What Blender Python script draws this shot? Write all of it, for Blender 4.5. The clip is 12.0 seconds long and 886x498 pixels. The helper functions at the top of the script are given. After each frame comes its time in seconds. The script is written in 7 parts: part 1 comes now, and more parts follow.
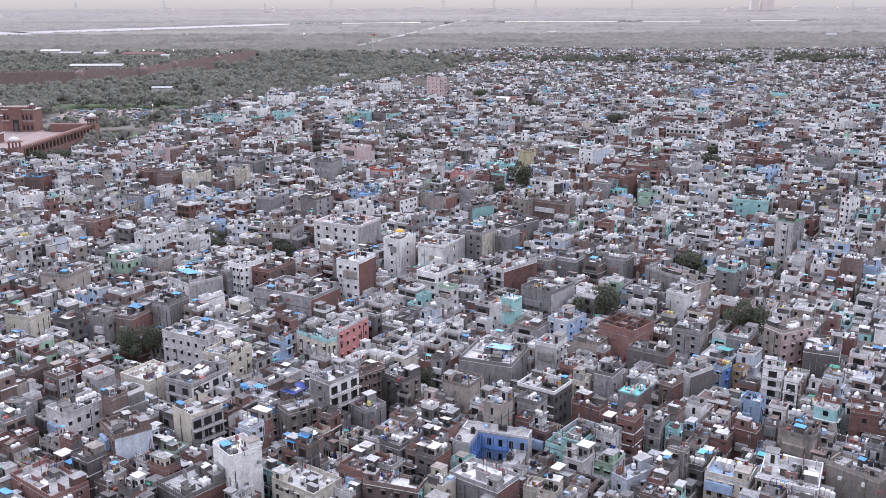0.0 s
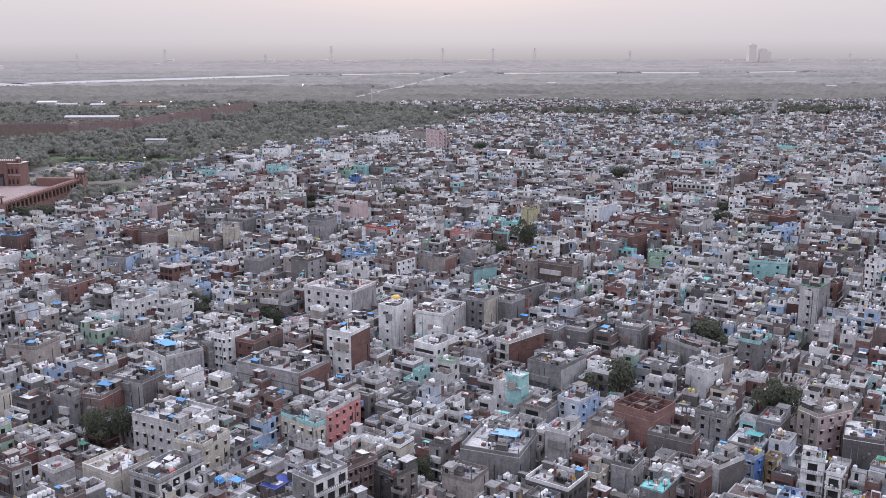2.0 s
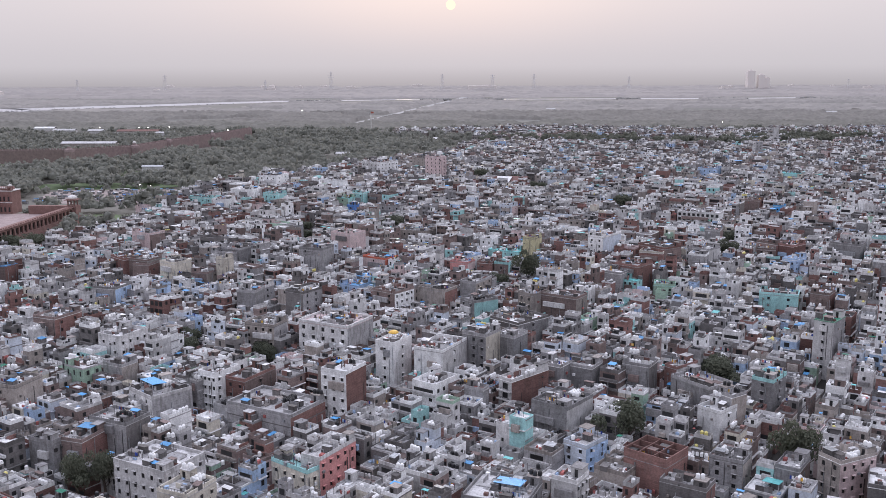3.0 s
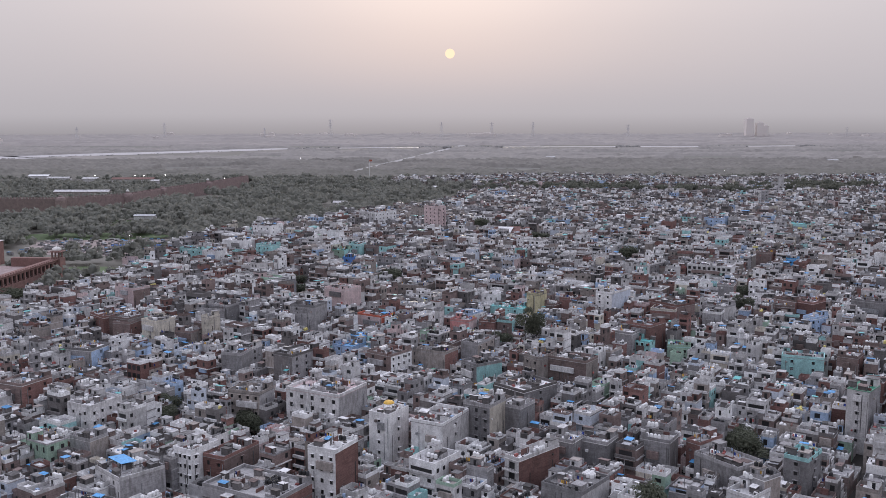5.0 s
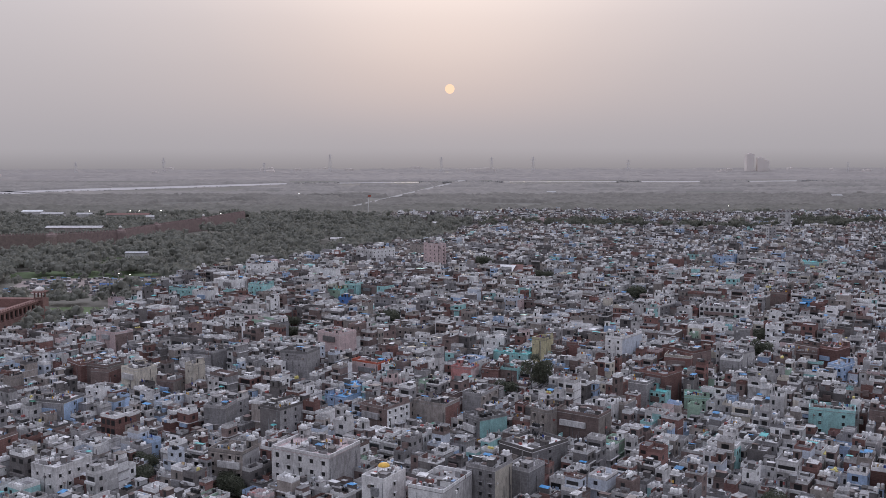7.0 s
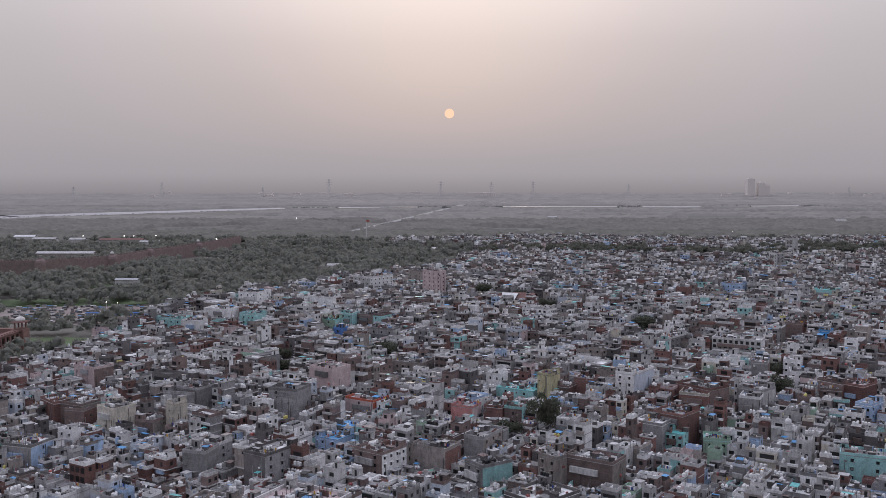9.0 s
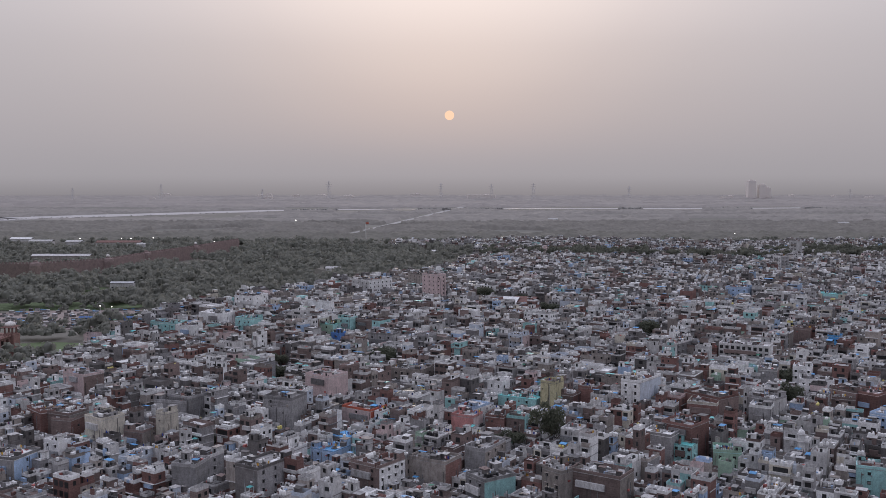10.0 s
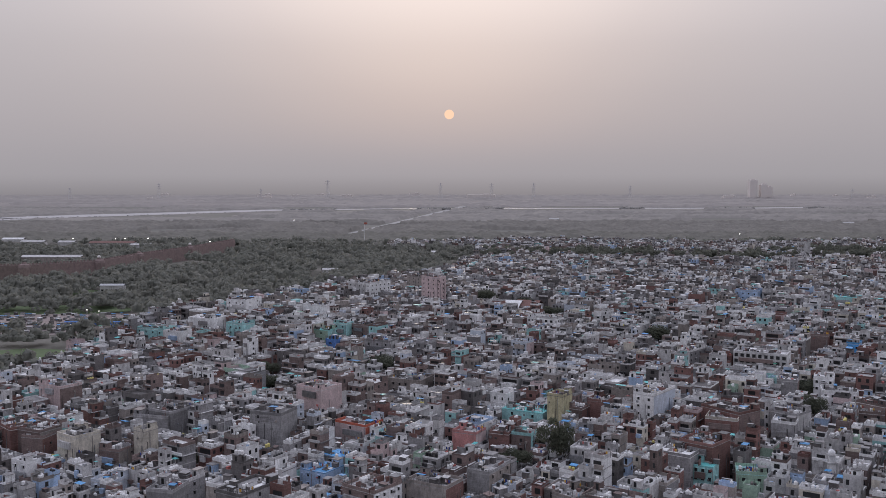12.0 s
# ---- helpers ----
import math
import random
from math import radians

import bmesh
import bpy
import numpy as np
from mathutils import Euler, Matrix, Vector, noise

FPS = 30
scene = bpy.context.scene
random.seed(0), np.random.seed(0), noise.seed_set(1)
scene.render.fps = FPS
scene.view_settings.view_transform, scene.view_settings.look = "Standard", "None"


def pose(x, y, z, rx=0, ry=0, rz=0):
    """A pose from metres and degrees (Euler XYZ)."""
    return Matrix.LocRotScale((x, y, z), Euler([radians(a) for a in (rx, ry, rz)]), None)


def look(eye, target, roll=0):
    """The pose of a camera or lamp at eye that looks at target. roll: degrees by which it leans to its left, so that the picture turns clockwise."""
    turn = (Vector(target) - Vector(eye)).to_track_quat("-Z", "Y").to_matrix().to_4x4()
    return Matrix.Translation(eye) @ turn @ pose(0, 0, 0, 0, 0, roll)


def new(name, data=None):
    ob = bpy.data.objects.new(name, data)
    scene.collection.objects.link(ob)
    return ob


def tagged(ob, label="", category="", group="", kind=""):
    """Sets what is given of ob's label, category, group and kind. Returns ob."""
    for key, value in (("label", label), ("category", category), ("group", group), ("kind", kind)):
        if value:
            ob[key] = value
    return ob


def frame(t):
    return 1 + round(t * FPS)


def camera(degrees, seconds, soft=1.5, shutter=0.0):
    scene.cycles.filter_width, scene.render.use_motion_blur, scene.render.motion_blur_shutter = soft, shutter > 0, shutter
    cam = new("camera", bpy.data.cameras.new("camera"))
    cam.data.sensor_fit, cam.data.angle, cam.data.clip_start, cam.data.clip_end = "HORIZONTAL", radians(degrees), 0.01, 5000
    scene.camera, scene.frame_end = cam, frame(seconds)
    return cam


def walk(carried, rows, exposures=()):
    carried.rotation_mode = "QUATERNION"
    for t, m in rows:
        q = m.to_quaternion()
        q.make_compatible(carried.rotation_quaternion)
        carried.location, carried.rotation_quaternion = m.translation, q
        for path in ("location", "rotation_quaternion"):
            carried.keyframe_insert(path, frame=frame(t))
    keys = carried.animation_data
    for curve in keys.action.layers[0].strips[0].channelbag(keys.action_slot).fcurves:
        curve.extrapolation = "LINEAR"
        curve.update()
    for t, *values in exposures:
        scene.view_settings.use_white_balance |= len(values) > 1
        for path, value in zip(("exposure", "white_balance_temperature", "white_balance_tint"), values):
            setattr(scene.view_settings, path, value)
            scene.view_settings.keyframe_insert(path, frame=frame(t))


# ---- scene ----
cam = camera(50.0, 12.0, soft=0.6)
METRES, EYE, TILT, LEAN, TURN = 150.0, 102.0, 0.0, 0.0, 25.4
ROWS = [
    (0.0, 0.0, 0.0, 0.0, -0.06, -15.33, 0.19),
    (0.5, -0.0, 0.042, -0.0005, -0.07, -14.60, 0.19),
    (1.0, -0.0002, 0.0837, -0.001, -0.08, -13.87, 0.18),
    (1.5, -0.0003, 0.1252, -0.0014, -0.1, -13.12, 0.18),
    (2.0, -0.0003, 0.167, -0.0016, -0.1, -12.38, 0.17),
    (2.5, -0.0005, 0.2088, -0.0016, -0.12, -11.63, 0.16),
    (3.0, -0.0008, 0.2508, -0.0015, -0.13, -10.87, 0.15),
    (5.0, -0.0024, 0.4185, -0.0011, -0.18, -8.06, 0.09),
    (5.5, -0.0027, 0.4603, -0.0013, -0.18, -7.39, 0.1),
    (6.0, -0.0029, 0.5019, -0.0018, -0.18, -6.83, 0.09),
    (6.5, -0.0032, 0.5438, -0.0019, -0.18, -6.35, 0.09),
    (7.0, -0.0032, 0.586, -0.0021, -0.19, -5.98, 0.08),
    (9.0, -0.0035, 0.7525, -0.0046, -0.22, -4.51, 0.04),
    (9.5, -0.0036, 0.7932, -0.0052, -0.22, -4.39, 0.04),
    (10.0, -0.0036, 0.8339, -0.0056, -0.22, -4.39, 0.02),
    (10.5, -0.0037, 0.875, -0.0061, -0.23, -4.40, 0.01),
    (11.0, -0.0038, 0.9166, -0.0064, -0.23, -4.42, 0.01),
    (11.5, -0.0039, 0.9584, -0.0067, -0.23, -4.42, 0.01),
    (12.0, -0.0043, 0.9999, -0.0073, -0.24, -4.42, 0.01),
]
EXPOSURES = [(0.0, 1.25), (1.0, 1.06), (2.5, 0.91), (3.2, 0.82), (5.0, 0.51), (6.0, 0.38), (7.0, 0.26), (9.0, 0.12), (12.0, 0.09)]
walk(cam, [(t, pose(0, 0, EYE, TILT, LEAN, TURN) @ pose(METRES * x, METRES * y, METRES * z, 90 + pitch, roll, yaw)) for t, x, y, z, yaw, pitch, roll in ROWS],
     exposures=EXPOSURES)

# ---- directions: u to the right of the flight line, v along it, from the first eye ----
HEAD = Vector((-math.sin(radians(TURN)), math.cos(radians(TURN)), 0))
SIDE = Vector((math.cos(radians(TURN)), math.sin(radians(TURN)), 0))


def uv(u, v, z=0.0):
    return SIDE * u + HEAD * v + Vector((0, 0, z))


def to_uv(x, y):
    return x * SIDE.x + y * SIDE.y, x * HEAD.x + y * HEAD.y


# ---- world, sun ----
SUN_ELEVATION = radians(3.64)
SUN_DIR = (HEAD * math.cos(SUN_ELEVATION) + SIDE * 0.0105 + Vector((0, 0, math.sin(SUN_ELEVATION)))).normalized()


def link(tree, a, b):
    tree.links.new(a, b)


def node(tree, kind, **inputs):
    n = tree.nodes.new(kind)
    for key, value in inputs.items():
        n.inputs[key.replace("_", " ")].default_value = value
    return n


def ramp(tree, fac, stops, mode="LINEAR"):
    n = tree.nodes.new("ShaderNodeValToRGB")
    n.color_ramp.interpolation = mode
    while len(n.color_ramp.elements) < len(stops):
        n.color_ramp.elements.new(0.5)
    for e, (p, c) in zip(n.color_ramp.elements, stops):
        e.position, e.color = p, (*c, 1) if len(c) == 3 else c
    link(tree, fac, n.inputs[0])
    return n


def mathn(tree, op, a, b=None, clamp=False):
    n = tree.nodes.new("ShaderNodeMath")
    n.operation, n.use_clamp = op, clamp
    for i, v in enumerate((a, b)):
        if v is None:
            continue
        if isinstance(v, (int, float)):
            n.inputs[i].default_value = v
        else:
            link(tree, v, n.inputs[i])
    return n.outputs[0]


def mixc(tree, kind, fac, a, b):
    n = tree.nodes.new("ShaderNodeMix")
    n.data_type, n.blend_type = "RGBA", kind
    for i, v in ((0, fac), (6, a), (7, b)):
        if isinstance(v, (int, float)):
            n.inputs[i].default_value = v
        elif isinstance(v, tuple):
            n.inputs[i].default_value = (*v, 1)
        else:
            link(tree, v, n.inputs[i])
    return n.outputs[2]


def make_world():
    world = bpy.data.worlds.new("hazy_morning_sky")
    world.use_nodes = True
    t = world.node_tree
    t.nodes.clear()
    sky = t.nodes.new("ShaderNodeTexSky")
    sky.sky_type, sky.sun_disc = "NISHITA", False
    sky.sun_elevation, sky.sun_rotation = SUN_ELEVATION, -radians(TURN)
    sky.air_density, sky.dust_density, sky.ozone_density = 1.0, 6.0, 1.0
    co = t.nodes.new("ShaderNodeTexCoord")
    sep = t.nodes.new("ShaderNodeSeparateXYZ")
    link(t, co.outputs["Generated"], sep.inputs[0])
    up = mathn(t, "MULTIPLY_ADD", sep.outputs[2], 1.0)
    up.node.inputs[2].default_value = 0.1
    haze = ramp(t, up, HAZE)
    dot = t.nodes.new("ShaderNodeVectorMath")
    dot.operation = "DOT_PRODUCT"
    link(t, co.outputs["Generated"], dot.inputs[0])
    dot.inputs[1].default_value = (SUN_DIR + Vector((0, 0, 0.24))).normalized()
    glow = ramp(t, dot.outputs["Value"], GLOW)
    veil = mixc(t, "ADD", 1.0, haze.outputs[0], glow.outputs[0])
    east = t.nodes.new("ShaderNodeVectorMath")
    east.operation = "DOT_PRODUCT"
    link(t, co.outputs["Generated"], east.inputs[0])
    east.inputs[1].default_value = HEAD
    half = mathn(t, "MULTIPLY_ADD", east.outputs["Value"], 0.5)
    half.node.inputs[2].default_value = 0.5
    bank = mixc(t, "MULTIPLY", 1.0, ramp(t, up, RISE).outputs[0], ramp(t, half, DAWN).outputs[0])
    veil = mixc(t, "ADD", 1.0, mixc(t, "MULTIPLY", 1.0, veil, ramp(t, half, EAST).outputs[0]), bank)
    thin = mixc(t, "MIX", 0.9968, sky.outputs[0], veil)
    bg = t.nodes.new("ShaderNodeBackground")
    link(t, thin, bg.inputs[0])
    bg.inputs[1].default_value = 1.25
    out = t.nodes.new("ShaderNodeOutputWorld")
    link(t, bg.outputs[0], out.inputs[0])
    scene.world = world


HAZE = [(0, (0.160, 0.152, 0.162)), (0.078, (0.185, 0.175, 0.188)), (0.1, (0.272, 0.256, 0.274)), (0.136, (0.302, 0.283, 0.302)), (0.225, (0.366, 0.344, 0.366)), (0.29, (0.432, 0.408, 0.436)), (0.5, (0.640, 0.637, 0.720)), (1, (0.752, 0.778, 0.945))]
# the sky away from the sunrise is dimmer
EAST = [(0.0, (0.50, 0.51, 0.53)), (0.35, (0.68, 0.68, 0.70)), (0.62, (0.92, 0.92, 0.92)), (0.85, (1, 1, 1))]
# a broad bank of lit haze above the sun
RISE = [(0.185, (0, 0, 0)), (0.235, (0.026, 0.019, 0.013)), (0.275, (0.085, 0.066, 0.049)), (0.33, (0.11, 0.088, 0.07)), (0.6, (0, 0, 0))]
DAWN = [(0.935, (0, 0, 0)), (0.96, (0.3, 0.3, 0.3)), (0.988, (1, 1, 1))]
GLOW = [(0.90, (0, 0, 0)), (0.955, (0.010, 0.0075, 0.0068)), (0.974, (0.030, 0.022, 0.0195)), (0.99, (0.085, 0.069, 0.060)), (1.0, (0.125, 0.105, 0.094))]
make_world()

lamp = bpy.data.lights.new("sun_lamp", "SUN")
lamp.energy, lamp.angle, lamp.color = 0.5, radians(10), (1.0, 0.82, 0.62)
sun_lamp = new("sun_lamp", lamp)
sun_lamp.matrix_world = look(SUN_DIR * 100, (0, 0, 0))

# ---- materials ----
def shader(name, rough=0.9, metal=0.0, spec=0.3):
    m = bpy.data.materials.new(name)
    m.use_nodes = True
    t = m.node_tree
    b = t.nodes["Principled BSDF"]
    b.inputs["Roughness"].default_value, b.inputs["Metallic"].default_value = rough, metal
    b.inputs["Specular IOR Level"].default_value = spec
    return m, t, b


def noise_at(t, pos, scale, stretch=None, detail=3.0):
    src = pos
    if stretch:
        mp = t.nodes.new("ShaderNodeMapping")
        mp.inputs["Scale"].default_value = stretch
        link(t, pos, mp.inputs[0])
        src = mp.outputs[0]
    n = node(t, "ShaderNodeTexNoise", Scale=scale, Detail=detail)
    link(t, src, n.inputs["Vector"])
    return n.outputs[0]


def chance(t):
    """One random number for each object and each loose piece."""
    oi, ge = t.nodes.new("ShaderNodeObjectInfo"), t.nodes.new("ShaderNodeNewGeometry")
    s = mathn(t, "ADD", oi.outputs["Random"], ge.outputs["Random Per Island"])
    return mathn(t, "FRACT", s), ge.outputs["Position"]


def masonry(name, colour, stain=0.5, vary=0.25, grime=(0.10, 0.09, 0.085), rough=0.92, band=0.0):
    m, t, b = shader(name, rough)
    r, pos = chance(t)
    c = ramp(t, noise_at(t, pos, 0.35, None, 4), [(0.3, [x * 0.82 for x in colour]), (0.7, [min(1, x * 1.12) for x in colour])]).outputs[0]
    worn = ramp(t, noise_at(t, pos, 1.3, (1.0, 1.0, 0.55), 8), [(0.34, (0.66, 0.65, 0.64)), (0.47, (0.98, 0.98, 0.98)), (0.64, (1.10, 1.10, 1.10))]).outputs[0]
    c = mixc(t, "MULTIPLY", min(1.0, stain * 0.9), c, worn)
    streak = ramp(t, noise_at(t, pos, 1.0, (1.0, 1.0, 0.24), 5), [(0.44, (0, 0, 0)), (0.64, (1, 1, 1))]).outputs[0]
    patch_ = ramp(t, noise_at(t, pos, 0.13, None, 2), [(0.38, (0.1, 0.1, 0.1)), (0.66, (1, 1, 1))]).outputs[0]
    c = mixc(t, "MIX", mathn(t, "MULTIPLY", mathn(t, "MULTIPLY", streak, patch_), stain * 0.75), c, grime)
    fine = ramp(t, noise_at(t, pos, 2.2, None, 5), [(0.28, (0.78, 0.77, 0.77)), (0.5, (0.99, 0.99, 0.99)), (0.72, (1.12, 1.12, 1.12))]).outputs[0]
    c = mixc(t, "MULTIPLY", 1.0, c, fine)
    if band:
        rows = ramp(t, noise_at(t, pos, 1.0, (0.3, 0.3, 6.0), 2), [(0.35, (1 - band,) * 3), (0.65, (1 + band,) * 3)]).outputs[0]
        c = mixc(t, "MULTIPLY", 1.0, c, rows)
    shade = ramp(t, r, [(0, (1 - vary,) * 3), (1, (1 + vary,) * 3)]).outputs[0]
    c = mixc(t, "MULTIPLY", 1.0, c, shade)
    link(t, c, b.inputs["Base Color"])
    bump = node(t, "ShaderNodeBump", Strength=0.4, Distance=0.05)
    link(t, noise_at(t, pos, 5.0, None, 2), bump.inputs["Height"])
    link(t, bump.outputs[0], b.inputs["Normal"])
    return m


def smooth(name, colour, rough=0.4, metal=0.0, vary=0.15, dirt=0.35):
    m, t, b = shader(name, rough, metal, 0.4)
    r, pos = chance(t)
    d = ramp(t, noise_at(t, pos, 1.6, None, 3), [(0.35, (1 - dirt,) * 3), (0.65, (1, 1, 1))]).outputs[0]
    c = mixc(t, "MULTIPLY", 1.0, d, colour)
    shade = ramp(t, r, [(0, (1 - vary,) * 3), (1, (1 + vary,) * 3)]).outputs[0]
    link(t, mixc(t, "MULTIPLY", 1.0, c, shade), b.inputs["Base Color"])
    return m


def leafy(name, dark, light, scale=0.4):
    m, t, b = shader(name, 0.75, 0.0, 0.2)
    r, pos = chance(t)
    f = mathn(t, "ADD", mathn(t, "MULTIPLY", r, 0.5), mathn(t, "MULTIPLY", noise_at(t, pos, scale), 0.6))
    colour = ramp(t, f, [(0.15, dark), (0.85, light)]).outputs[0]
    link(t, colour, b.inputs["Base Color"])
    bump = node(t, "ShaderNodeBump", Strength=0.4, Distance=0.5)
    link(t, noise_at(t, pos, 0.9, None, 3), bump.inputs["Height"])
    link(t, bump.outputs[0], b.inputs["Normal"])
    # leaves let light through
    thin = t.nodes.new("ShaderNodeBsdfTranslucent")
    link(t, colour, thin.inputs[0])
    both = t.nodes.new("ShaderNodeMixShader")
    both.inputs[0].default_value = 0.4
    link(t, b.outputs[0], both.inputs[1])
    link(t, thin.outputs[0], both.inputs[2])
    link(t, both.outputs[0], t.nodes["Material Output"].inputs[0])
    return m


def land(name, stops, scale, fine=1.5, rough=0.95, spec=0.1, share=0.2):
    m, t, b = shader(name, rough, 0.0, spec)
    ge = t.nodes.new("ShaderNodeNewGeometry")
    pos = ge.outputs["Position"]
    f = mathn(t, "ADD", mathn(t, "MULTIPLY", noise_at(t, pos, scale, None, 6), 1 - share), mathn(t, "MULTIPLY", noise_at(t, pos, fine, None, 3), share))
    link(t, ramp(t, f, stops).outputs[0], b.inputs["Base Color"])
    return m


